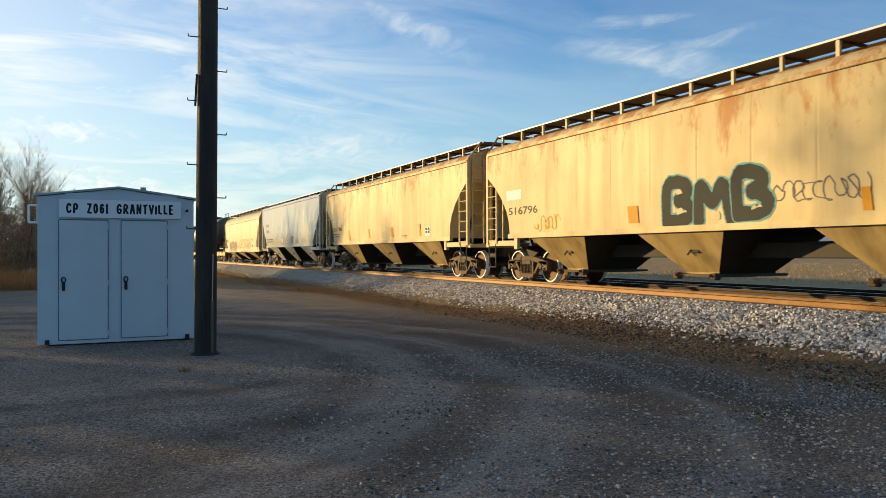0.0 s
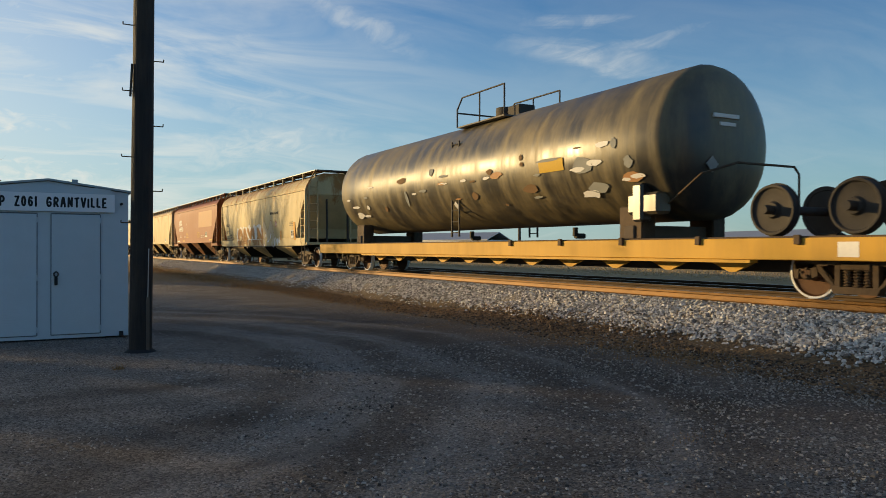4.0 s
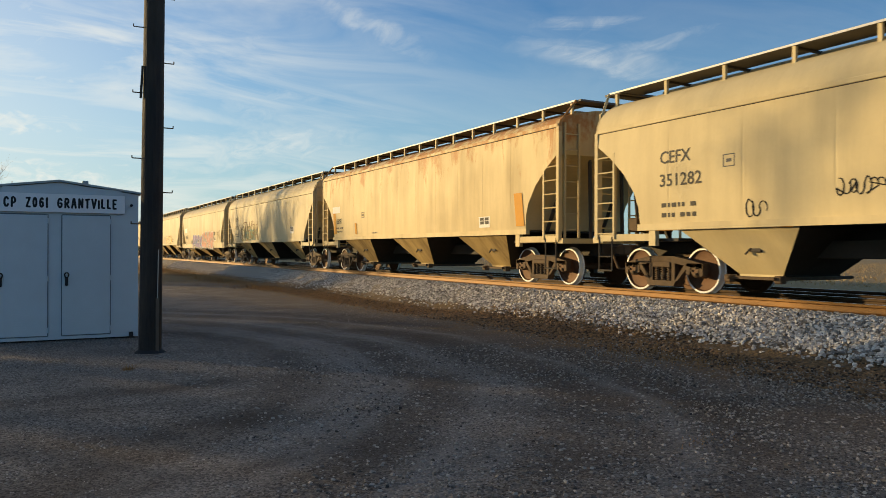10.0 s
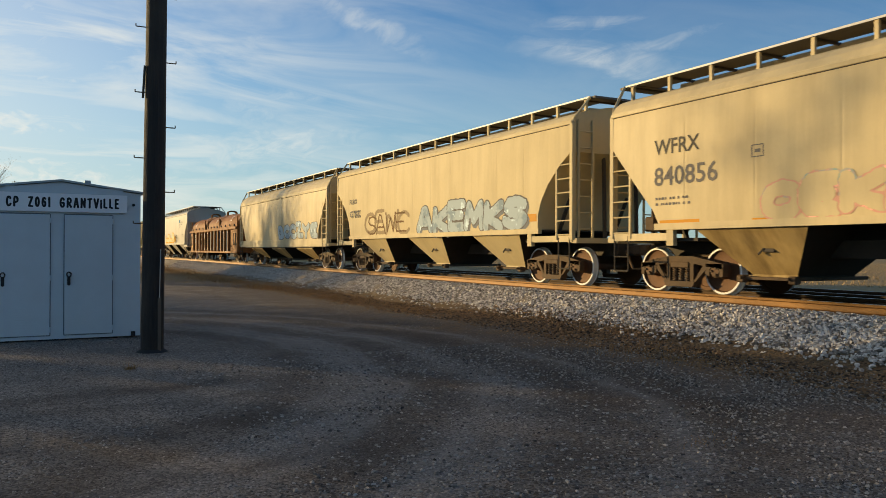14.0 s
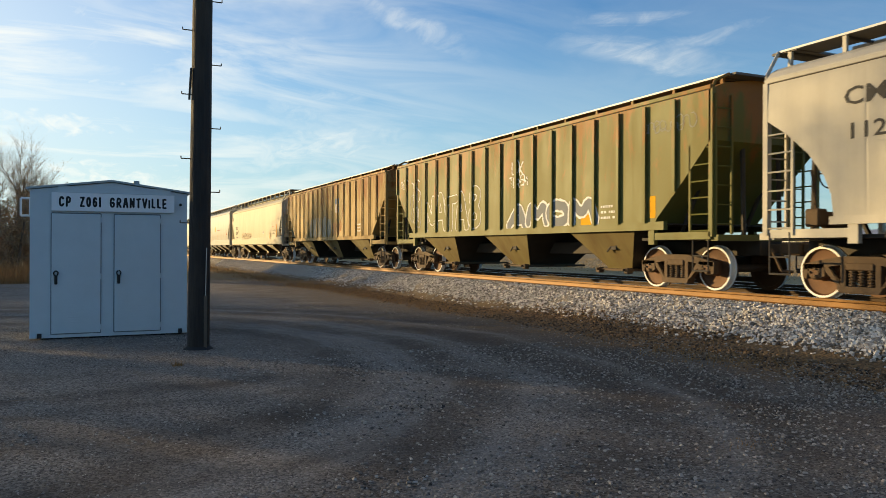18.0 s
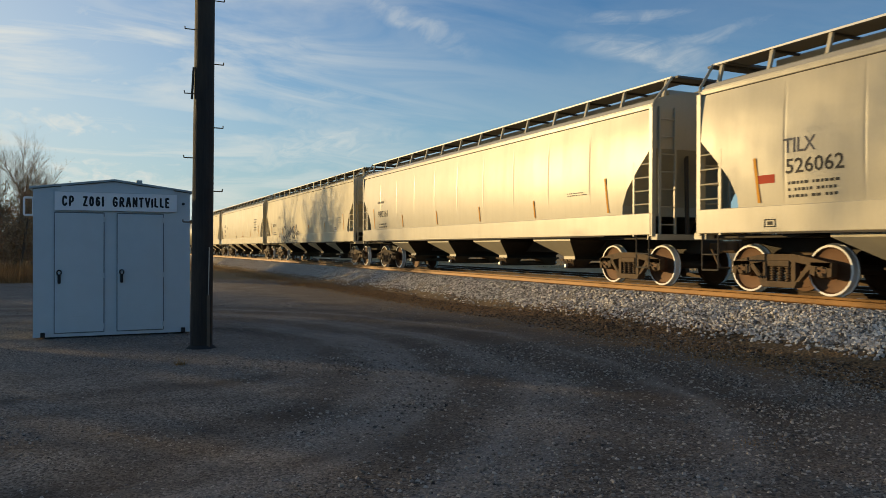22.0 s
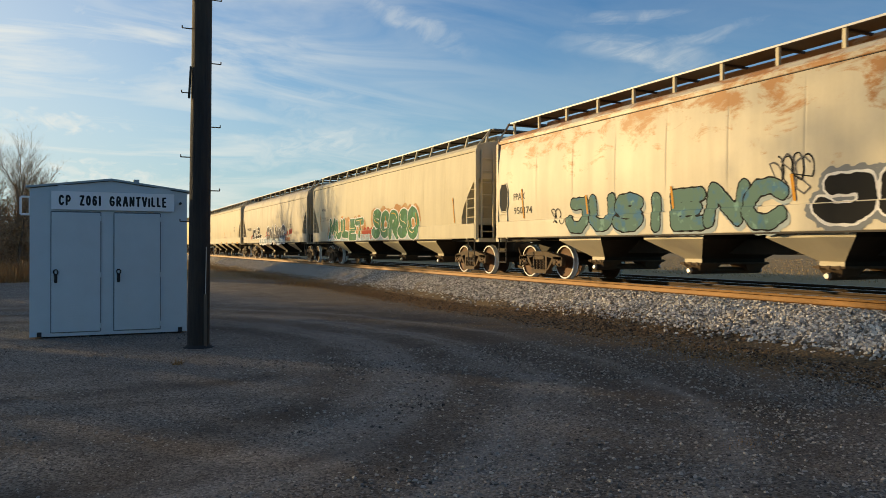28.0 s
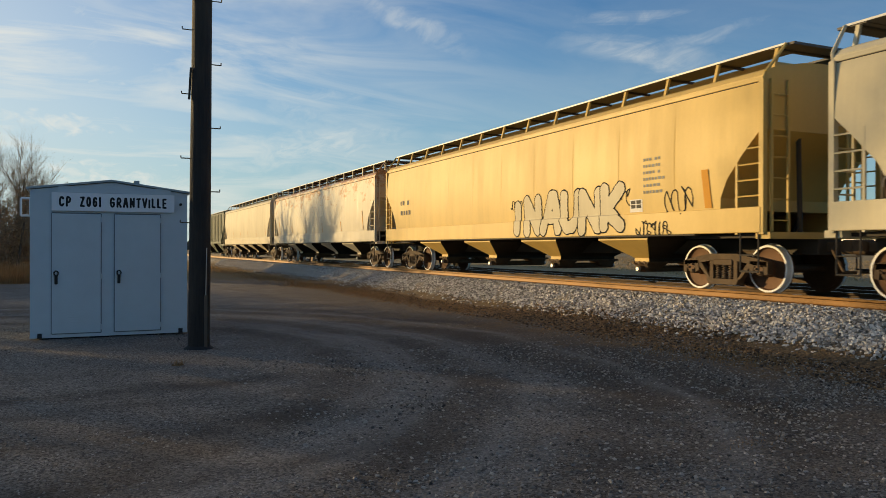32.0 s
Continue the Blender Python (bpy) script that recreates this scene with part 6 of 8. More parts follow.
def tank_car(L):
    car = tagged(new("tank_car"), "short grey-tan tank car with a grimy shell and top platform", "railcar", "cars of the freight train")
    hl = L / 2 - 0.75
    part("tank_shell", tank_shell(2 * hl - 0.9, 1.46), M["tank_grey"], car, "", pose(0, 0, 2.58), 40)
    for y in (-1.2, 0.6, 2.8):
        bm = bmesh.new()
        bmesh.ops.create_cone(bm, cap_ends=False, segments=36, radius1=1.472, radius2=1.472, depth=0.07, matrix=pose(0, y, 2.58, 90))
        part("shell_band", bm, M["tank_grey"], car)
    for e in (-1, 1):
        part("coupler", cached(("coupler",), None), None, car, "", pose(0, e * (L / 2 - 0.78), 0, 0, 0, 0 if e > 0 else 180))
        part("end_platform", bx(-1.5, 1.5, e * hl - 0.25, e * hl + 0.1, 1.02, 1.10), M["under"], car)
        part("stub_sill", bx(-0.4, 0.4, e * (hl - 3.2), e * (hl + 0.1), 0.72, 1.1, 0.02), M["under"], car)
        part("end_handrail", pipe_run([(-1.45, e * hl, 1.05), (-1.45, e * hl, 2.2), (1.45, e * hl, 2.2), (1.45, e * hl, 1.05)], 0.022), M["under"], car)
        for s in (-1, 1):
            part("bolster_web", prism_x(bmesh.new(), [(e * (hl - 1.1), 1.05), (e * (hl - 1.9), 1.05), (e * (hl - 1.75), 1.9), (e * (hl - 1.25), 1.9)], s * 1.0 - 0.25, s * 1.0 + 0.25), M["tank_grey"], car)
            part("sill_step", cached(("sill_step",), step_mesh, M["under"]), None, car, "", pose(s * 1.46, e * hl - (0.4 if e > 0 else 0.05), 0))
        truck(car, e * (L / 2 - 2.15))
    for s in (-1, 1):
        part("side_handrail", rod(bmesh.new(), (s * 1.5, -hl, 1.25), (s * 1.5, hl, 1.25), 0.03, 6), M["tank_grey"], car)
    part("bottom_outlet", rod(bmesh.new(), (0, 0, 1.2), (0, 0, 0.62), 0.16, 12), M["under"], car)
    part("skid_guard", bx(-0.5, 0.5, -0.9, 0.9, 0.8, 1.0, 0.03), M["under"], car)
    dome_fittings(car, 0.4, 4.05)
    return car, dict(w=1.47, bulge=0.33, mid=2.58), hl

# ---- the train: gaps between cars along the line (metres), and the way it runs ----
GAPS = (-280.4, -262.43, -244.41, -227.56, -209.76, -181.49, -163.77, -146.30, -128.27, -111.31, -93.18, -75.04, -56.76, -39.21, -22.30, -5.28, 11.98, 29.48, 46.41, 64.50, 82.59, 102.28, 119.94, 140.50, 161.07,
        181.46, 201.73, 216.82, 236.10, 256.43, 276.84, 297.15, 317.54, 338.13, 358.30, 376.4)


def run(t):
    u = (t - 16.0) / 16.0
    return 286.455 * u + 2.051 * u * u - 0.583 * u ** 3


TRAIN = []


def put(k, car):
    TRAIN.append((k, car, (GAPS[k] + GAPS[k + 1]) / 2))
    return car


def length(k):
    return GAPS[k + 1] - GAPS[k] - 0.02


SPECS = {
    0: ("smooth", "tan_rusty"), 1: ("smooth", "tan_rusty"), 2: ("sleek", "grey_shine"), 3: ("round", "tan"), 5: ("round", "tan_rusty"), 6: ("notch", "red"), 7: ("smooth", "tan_rusty"), 8: ("notch", "tan"), 9: ("domed", "tan_clean"),
    10: ("smooth", "tan_rusty"), 11: ("domed", "tan"), 12: ("round", "tan"), 13: ("notch", "tan"), 14: ("smooth", "tan_clean"), 15: ("round", "tan"), 17: ("smooth", "grey_cool"), 18: ("ribbed", "green"), 19: ("ribbed", "ochre"),
    20: ("plastic", "cream"), 21: ("plastic", "grey_gloss"), 22: ("plastic", "grey_gloss"), 23: ("plastic", "cream"), 24: ("plastic", "cream_satin"), 25: ("plastic", "cream"), 27: ("plastic", "cream_rusty"), 28: ("plastic", "cream"),
    29: ("plastic", "grey"), 30: ("plastic", "cream"), 31: ("plastic", "yellow"), 32: ("plastic", "cream_rusty"), 33: ("plastic", "cream"), 34: ("ribbed", "darkgreen"),
}
LABELS = {
    0: "tan covered hopper car, rust-streaked, with BMB graffiti", 1: "tan covered hopper car with rust along its roof edge", 2: "glossy pale grey covered hopper car with decals", 3: "beige round-sided hopper car with faded graffiti",
    5: "beige round-sided hopper car with orange graffiti", 6: "oxide-red covered hopper car with white lettering", 7: "rusty tan hopper car with pale teal graffiti", 8: "dusty tan covered hopper car with brown lettering",
    9: "clean cream-tan covered hopper car with black lettering", 10: "tan covered hopper car streaked with orange rust", 11: "tan covered hopper car with green and brown graffiti", 12: "beige round-sided hopper car with purple PRO graffiti",
    13: "tan covered hopper car with pink graffiti", 14: "cream hopper car with white and blue graffiti", 15: "beige round-sided hopper car with open handrails", 17: "pale grey covered hopper car with yellow graffiti",
    18: "olive-green ribbed hopper car covered in white scrawl", 19: "ochre ribbed hopper car, rusty and patched", 20: "cream plastics hopper car with four outlets", 21: "glossy pale grey hopper car with red label",
    22: "glossy grey plastics hopper car with orange strips", 23: "cream plastics hopper car with black outline graffiti", 24: "satin cream-grey plastics hopper car, clean", 25: "plain cream plastics hopper car, clean",
    27: "white hopper car, rust-blotched, with blue graffiti", 28: "cream hopper car with large green graffiti", 29: "dirty grey hopper car with white and red graffiti", 30: "plain off-white plastics hopper car, clean",
    31: "yellow-tan hopper car with black and white graffiti", 32: "weathered off-white plastics hopper car with rust streaks", 33: "cream plastics hopper car, shadow-streaked", 34: "dark green ribbed covered hopper car",
}
OVER = {k: dict(lean=0.13) for k in (21, 22, 24, 25, 28, 30, 31)}
OVER.update({27: dict(cut=((0, 1.60), (0.02, 1.58)), port=True), 9: dict(cut=KINDS["smooth"]["cut"]), 20: dict(eave=3.72, roof=((1.50, 3.84), (1.30, 4.00), (1.1, 4.10), (0.5, 4.24), (0.0, 4.28))), 23: dict(eave=3.92), 29: dict(eave=3.60, roof=((1.575, 3.72), (1.55, 3.86), (1.49, 4.00), (1.36, 4.11), (1.15, 4.19), (0.5, 4.28), (0.0, 4.31)))})
CARS = {}
for k, (kind, col) in SPECS.items():
    CARS[k] = hopper(length(k), kind, col, LABELS[k], k not in (20, 29, 31), OVER.get(k))
CARS[4] = flat_car(length(4))
CARS[16] = coil_car(length(16))
CARS[26] = tank_car(length(26))
for k in sorted(CARS):
    put(k, CARS[k][0])


# ---- lettering, reflective strips and graffiti on the near sides ----
c = CARS[0]
letters(c, "BMB", 0.32, -2.62, 1.36, 2.45, "g_soot", "g_teal", 0.135, 0.035, 3)
for a, b in ((-0.30, 1.75), (-0.30, 2.15), (-1.2, 1.6), (-2.2, 1.75)):
    blob(c, a + 0.12, a - 0.10, b - 0.11, b + 0.11, "tan_clean", int(a * -10), 2, 0.012)
scrawl(c, -2.60, -4.44, 1.66, 2.11, "g_grey", 12)
marks(c, "516796", 7.10, 5.52, 1.93, 2.15, "stencil")
patch(c, 7.27, 6.44, 2.36, 2.64, "stencil_w")
scrawl(c, 5.52, 4.26, 1.41, 1.89, "g_yellow", 15)
strip(c, 1.45, 1.10, 1.50, 1.88)
strip(c, -4.32, -4.48, 1.49, 1.86)
c = CARS[1]
marks(c, "516788", 7.31, 5.89, 1.93, 2.12, "stencil")
bars(c, 7.30, 5.88, 2.32, 2.57, 1, "stencil_w", 19)
bars(c, 7.07, 5.89, 1.62, 1.85, 2, "stencil", 20)
strip(c, 4.45, 4.19, 1.47, 1.93)
strip(c, 1.50, 1.33, 1.52, 1.91)
strip(c, -1.33, -1.56, 1.49, 1.89)
strip(c, -4.29, -4.45, 1.48, 1.92)
plate(c, -4.82, -5.30, 1.47, 1.80)
bars(c, -2.44, -3.11, 1.48, 1.56, 1, "g_grey", 26)
c = CARS[2]
marks(c, "NKLX", 6.41, 5.46, 2.69, 2.88, "stencil")
marks(c, "201411", 6.35, 5.40, 2.27, 2.48, "stencil")
bars(c, 6.49, 4.16, 1.58, 1.89, 2, "stencil", 29)
ring_mark(c, 1.34, 1.71, 0.21)
ring_mark(c, -1.41, 1.71, 0.19)
ring_mark(c, -5.69, 1.85, 0.10)
bars(c, 0.21, -0.42, 1.55, 1.69, 2, "g_grey", 33)
bars(c, -5.19, -5.46, 1.83, 1.92, 2, "g_grey", 34)
patch(c, 3.89, 3.45, 1.24, 1.35, "reflect")
patch(c, 1.30, 0.89, 1.25, 1.34, "reflect")
patch(c, -0.93, -1.38, 1.25, 1.35, "reflect")
patch(c, -3.45, -3.86, 1.25, 1.34, "reflect")
patch(c, -5.77, -6.04, 1.25, 1.35, "reflect")
c = CARS[3]
marks(c, "8401617", 7.18, 5.91, 1.91, 2.15, "stencil")
letters(c, "MUTNM", 5.51, 1.73, 1.10, 1.92, "g_dust", "tan_clean", 0.12, 0.03, 41, False, None, None, "g_mist")
letters(c, "SENOSD", -0.02, -4.19, 1.00, 2.02, "tan", "g_dust", 0.12, 0.05, 42, False)
scrawl(c, -4.19, -4.80, 1.41, 2.04, "g_blue", 43)
plate(c, -5.18, -5.62, 1.24, 1.54)
strip(c, 1.11, 0.91, 1.25, 1.63)
strip(c, -3.41, -3.53, 1.21, 1.65)
bars(c, 0.53, 0.07, 1.21, 1.48, 3, "g_grey", 47)
bars(c, -5.09, -5.71, 1.84, 2.05, 3, "g_grey", 48)
c = CARS[5]
blob(c, 4.3, -1.2, 1.2, 2.16, "g_white", 9, 9)
blob(c, -2.9, -4.5, 1.0, 1.42, "g_white", 10, 4)
letters(c, "OAYUN", 4.0, -1.4, 1.0, 2.02, "g_terra", "g_sand", 0.15, 0.03, 49, False, None, None, "g_clay")
letters(c, "M", -1.35, -3.3, 1.0, 2.34, "g_sand", "g_terra", 0.19, 0.028, 50, False, None, None, "g_white")
marks(c, "MULX", 6.85, 5.92, 2.17, 2.33, "stencil")
marks(c, "13757", 6.85, 5.91, 1.76, 1.93, "stencil")
scrawl(c, 5.91, 5.04, 1.32, 1.78, "g_black", 52)
ring_mark(c, -3.72, 2.07, 0.14)
strip(c, -4.50, -4.67, 1.26, 1.72)
strip(c, -6.69, -6.93, 1.25, 2.08)
plate(c, -6.06, -6.60, 1.35, 1.72)
bars(c, -5.93, -6.60, 1.90, 2.13, 3, "g_grey", 57)
bars(c, 6.85, 5.38, 1.28, 1.68, 3, "g_grey", 58)
bars(c, -2.76, -4.30, 2.49, 2.76, 1, "g_black", 59)
c = CARS[6]
marks(c, "AOKX", 5.72, 4.46, 2.62, 3.08, "stencil_w", 0.032)
marks(c, "484920", 5.68, 3.91, 2.17, 2.57, "stencil_w", 0.032)
bars(c, 5.63, 5.14, 3.39, 3.58, 3, "stencil_w", 62)
bars(c, 5.60, 4.61, 1.65, 1.91, 2, "stencil_w", 63)
bars(c, 3.48, 3.00, 1.67, 1.81, 2, "stencil_w", 64)
bars(c, 2.64, 1.78, 1.65, 2.09, 4, "stencil_y", 65)
frame_mark(c, 2.54, 2.24, 2.49, 2.75, "stencil_w")
patch(c, 6.94, 5.90, 1.34, 1.48, "stencil_w")
patch(c, 3.97, 3.44, 1.35, 1.48, "stencil_y")
patch(c, -2.09, -6.49, 2.35, 3.44, "tan_patch")
plate(c, -4.36, -5.01, 1.64, 2.00)
bars(c, -2.94, -4.14, 1.59, 1.84, 2, "stencil_w", 71)
bars(c, -1.63, -2.58, 1.62, 2.07, 3, "stencil_y", 72)
patch(c, -5.95, -6.89, 1.35, 1.48, "stencil_y")
c = CARS[7]
patch(c, 7.16, 6.27, 2.33, 2.64, "stencil_w")
marks(c, "516779", 6.98, 5.95, 1.89, 2.15, "stencil")
bars(c, 6.77, 5.87, 1.47, 1.77, 2, "stencil", 76)
letters(c, "WOMA", 5.67, 2.39, 1.42, 2.2, "g_mist", "g_sky", 0.11, 0.04, 77)
scrawl(c, 2.52, 1.80, 1.50, 1.91, "g_white", 78)
strip(c, 7.30, 7.03, 1.48, 2.32)
strip(c, 4.45, 4.30, 1.43, 1.89)
strip(c, 1.45, 1.32, 1.49, 1.90)
plate(c, -4.85, -5.34, 1.46, 1.77)
c = CARS[8]
marks(c, "NAHX", 6.46, 5.31, 3.18, 3.62, "g_brown")
marks(c, "56052", 6.43, 5.14, 2.73, 3.10, "g_brown")
frame_mark(c, 4.54, 4.26, 3.02, 3.27, "g_grey")
strip(c, 6.70, 6.51, 1.67, 2.47)
strip(c, 3.77, 3.64, 1.60, 2.02)
bars(c, 6.42, 5.52, 1.66, 1.88, 2, "g_grey", 88)
bars(c, 4.96, 4.67, 1.67, 1.79, 1, "g_grey", 89)
bars(c, 2.24, 1.67, 1.66, 2.07, 4, "g_grey", 90)
plate(c, -4.31, -4.90, 1.63, 1.97)
bars(c, -0.10, -3.19, 1.76, 2.03, 2, "g_grey", 92)
c = CARS[9]
marks(c, "CEFX", 6.40, 5.60, 2.56, 2.81, "stencil")
marks(c, "351282", 6.40, 5.33, 2.11, 2.36, "stencil")
frame_mark(c, 4.83, 4.57, 2.36, 2.59, "g_grey")
scrawl(c, 4.33, 3.92, 1.43, 1.77, "g_black", 96)
scrawl(c, 2.63, 1.87, 1.70, 1.99, "g_black", 97)
bars(c, 6.37, 5.42, 1.46, 1.85, 2, "stencil", 98)
patch(c, 6.84, 5.91, 1.25, 1.37, "reflect")
patch(c, 3.84, 3.43, 1.25, 1.34, "reflect")
plate(c, -5.52, -6.12, 1.60, 1.98)
scrawl(c, -2.87, -5.38, 1.45, 2.01, "g_brown", 102)
c = CARS[10]
patch(c, 7.23, 6.38, 2.36, 2.62, "stencil_w")
marks(c, "516891", 7.01, 6.07, 1.90, 2.13, "stencil")
bars(c, 6.96, 5.91, 1.53, 1.82, 2, "stencil", 105)
frame_mark(c, 3.96, 3.70, 2.07, 2.29, "g_grey")
strip(c, 4.61, 4.43, 1.46, 1.89)
strip(c, 7.37, 7.08, 1.50, 2.36)
bars(c, 2.99, 2.42, 1.44, 1.53, 1, "g_grey", 109)
plate(c, -4.73, -5.30, 1.48, 1.78)
strip(c, -7.04, -7.41, 1.47, 2.32)
c = CARS[11]
marks(c, "CEFX", 6.48, 5.70, 2.59, 2.82, "stencil")
marks(c, "71538", 6.51, 5.67, 2.10, 2.29, "g_brown")
blob(c, 4.3, 2.1, 1.45, 2.05, "g_moss", 11, 5)
letters(c, "WZMAW", 5.35, 1.05, 1.36, 2.42, None, "g_umber", 0.008, 0.018, 114, False)
letters(c, "SWENM", 5.15, 1.2, 1.42, 2.22, None, "g_moss", 0.012, 0.025, 115)
letters(c, "AMWZA", 4.9, 1.0, 1.36, 2.3, None, "g_umber", 0.006, 0.014, 116, False)
letters(c, "UNCSU", 4.6, 1.4, 1.42, 2.05, None, "g_teal", 0.008, 0.014, 117)
bars(c, 6.51, 5.70, 1.61, 1.87, 2, "g_grey", 122)
patch(c, 6.68, 5.78, 1.28, 1.39, "reflect")
patch(c, 3.65, 3.28, 1.28, 1.40, "reflect")
plate(c, -5.01, -5.56, 1.65, 1.98)
c = CARS[12]
marks(c, "841673", 6.53, 5.37, 1.73, 2.01, "stencil")
# white patch above the number paints in a sun glint
patch(c, 6.74, 5.71, 2.22, 2.58, "stencil_w")
letters(c, "PROK", 3.32, -0.38, 0.98, 2.02, "g_lilac", "g_white", 0.17, 0.04, 8, True, None, "g_purple", "g_black")
letters(c, "SCHRE", -0.45, -4.6, 0.98, 2.16, "g_rose", "g_white", 0.19, 0.04, 12, True, None, "g_pink", "g_grey")
scrawl(c, -4.7, -5.3, 1.85, 2.10, "g_black", 131)
scrawl(c, 4.27, 3.52, 1.30, 1.60, "g_blue", 130)
strip(c, 3.73, 3.56, 1.24, 1.64)
frame_mark(c, 4.68, 4.43, 2.10, 2.34, "g_grey")
bars(c, 6.61, 5.78, 1.24, 1.47, 2, "g_grey", 133)
plate(c, -4.85, -5.28, 1.45, 1.72)
scrawl(c, -5.82, -6.80, 1.50, 2.18, "g_brown", 135)
c = CARS[13]
marks(c, "WFRX", 6.45, 5.27, 2.75, 3.05, "stencil")
marks(c, "840856", 6.45, 4.84, 2.13, 2.51, "g_grey")
frame_mark(c, 4.10, 3.84, 2.47, 2.69, "g_grey")

patch(c, 6.66, 5.63, 1.32, 1.45, "reflect")
patch(c, 4.09, 3.63, 1.30, 1.42, "reflect")
bars(c, 6.42, 5.45, 1.72, 1.94, 2, "g_grey", 142)
letters(c, "OEKKI", 3.9, 0.3, 1.40, 2.12, "tan", "g_rose", 0.12, 0.03, 143)
letters(c, "IPUCTMAL", -0.05, -3.6, 1.38, 2.14, "g_lemon", "g_brown", 0.11, 0.03, 144, False)
scrawl(c, -3.62, -4.2, 1.5, 1.95, "g_black", 147)
c = CARS[14]
letters(c, "CENC", 4.9, 0.9, 1.42, 2.25, None, "g_dust", 0.025, 0.04, 145)
letters(c, "SAWE", 4.6, 1.2, 1.45, 2.15, None, "g_brown", 0.012, 0.02, 150, False)
marks(c, "FURX", 6.4, 5.6, 2.62, 2.82, "g_grey")
marks(c, "651800", 6.4, 5.3, 2.15, 2.36, "g_grey")
letters(c, "AKEMKS", 0.3, -5.9, 1.36, 2.3, "g_ice", "g_grey", 0.14, 0.035, 146, False, None, None, "g_silver")
patch(c, -6.32, -6.75, 1.57, 1.76, "reflect")
bars(c, 6.22, 5.15, 2.04, 2.44, 2, "stencil", 148)
c = CARS[15]
letters(c, "BOCZYE", -0.47, -6.63, 1.40, 2.16, "g_ice", "g_grey", 0.12, 0.03, 149)
c = CARS[17]
marks(c, "CMO", 6.19, 5.03, 3.14, 3.43, "stencil")
marks(c, "112314", 6.07, 4.77, 2.60, 2.86, "stencil")
letters(c, "LOLS", 4.45, -0.9, 1.46, 2.28, "g_lemon", "g_yellow", 0.16, 0.05, 17, False, None, None, "g_yellow")
blob(c, -0.7, -1.5, 1.46, 2.1, "g_yellow", 4, 3)
scrawl(c, -1.08, -2.37, 1.38, 2.17, "g_black", 153)
scrawl(c, -1.14, -2.61, 1.46, 2.09, "g_black", 154)
scrawl(c, -1.87, -3.30, 1.44, 2.13, "g_mist", 155)
shield(c, -3.64, -4.25, 2.73, 3.42)
bars(c, -4.49, -5.49, 2.93, 3.29, 2, "g_grey", 157)
bars(c, -5.04, -5.86, 1.91, 2.18, 2, "g_grey", 158)
scrawl(c, -6.24, -6.94, 1.47, 1.98, "g_mist", 159)
c = CARS[18]
letters(c, "NATA8", 5.6, 1.3, 1.46, 2.75, "green", "g_white", 0.12, 0.032, 160)
scrawl(c, 7.0, 6.0, 1.5, 3.2, "g_mist", 165)
letters(c, "LOK", -0.62, -1.25, 2.98, 3.34, None, "g_white", 0.004, 0.016, 161, False)
letters(c, "TEREM", -0.5, -1.5, 2.62, 2.90, None, "g_white", 0.004, 0.014, 163, False)
letters(c, "AMOM", -0.42, -4.6, 1.42, 2.16, "g_silver", "g_white", 0.12, 0.055, 162)
patch(c, -4.02, -4.71, 1.44, 1.89, "g_yellow")
bars(c, -4.84, -5.42, 1.53, 1.92, 3, "g_white", 164)
patch(c, -6.79, -6.97, 1.52, 2.00, "g_yellow")
scrawl(c, -6.34, -7.95, 3.29, 3.64, "g_mist", 166)
scrawl(c, 7.01, 6.09, 2.51, 3.45, "g_white", 167)
scrawl(c, 7.93, 7.24, 3.10, 3.51, "g_white", 168)
scrawl(c, 6.71, 6.04, 1.69, 2.49, "g_white", 169)
c = CARS[19]
letters(c, "BEADM", 3.3, -0.9, 1.45, 2.5, "g_pale", "g_dust", 0.24, 0.04, 170)
blob(c, -0.9, -2.3, 1.55, 2.2, "g_clay", 6, 4)
shield(c, -1.37, -1.92, 2.6, 3.3)
bars(c, -4.82, -5.26, 1.58, 2.02, 3, "stencil_w", 172)
marks(c, "U", 6.71, 6.44, 2.54, 2.83, "g_grey")
marks(c, "7", 6.69, 6.47, 2.00, 2.30, "g_grey")
strip(c, 7.01, 6.88, 1.97, 2.42)
c = CARS[20]
letters(c, "AHMOEMURBOAP", 4.6, 0.75, 1.54, 2.0, None, "g_umber", 0.003, 0.015, 176)
plate(c, -3.29, -3.68, 1.82, 2.03)
bars(c, -6.45, -7.00, 2.14, 2.31, 2, "g_pink", 178)
bars(c, -6.45, -7.20, 1.79, 2.04, 3, "g_grey", 179)
strip(c, -7.67, -7.90, 1.56, 2.38)
strip(c, -5.69, -5.85, 1.53, 1.93)
marks(c, "DOWX", 7.35, 6.43, 2.33, 2.58, "stencil")
marks(c, "22294", 7.28, 6.43, 1.94, 2.18, "stencil")
frame_mark(c, 6.26, 6.00, 2.10, 2.32, "stencil")
bars(c, 7.24, 6.35, 1.56, 1.78, 2, "stencil", 185)
scrawl(c, 9.02, 8.45, 3.08, 3.39, "g_black", 186)
c = CARS[21]
patch(c, 0.38, -0.29, 2.41, 2.84, "stencil_y")
patch(c, -6.39, -6.77, 2.00, 2.13, "g_red")
marks(c, "TILX", 6.08, 5.43, 2.49, 2.74, "g_grey")
marks(c, "526062", 6.03, 4.90, 2.13, 2.39, "stencil")
patch(c, 6.67, 6.27, 2.00, 2.15, "g_red")
bars(c, 5.99, 4.86, 1.69, 2.03, 3, "stencil", 192)
frame_mark(c, 6.48, 6.23, 1.22, 1.36, "stencil")
bars(c, -1.04, -3.04, 2.40, 2.57, 1, "g_red", 194)
c = CARS[22]
marks(c, "980361", 7.62, 6.46, 2.10, 2.37, "stencil")
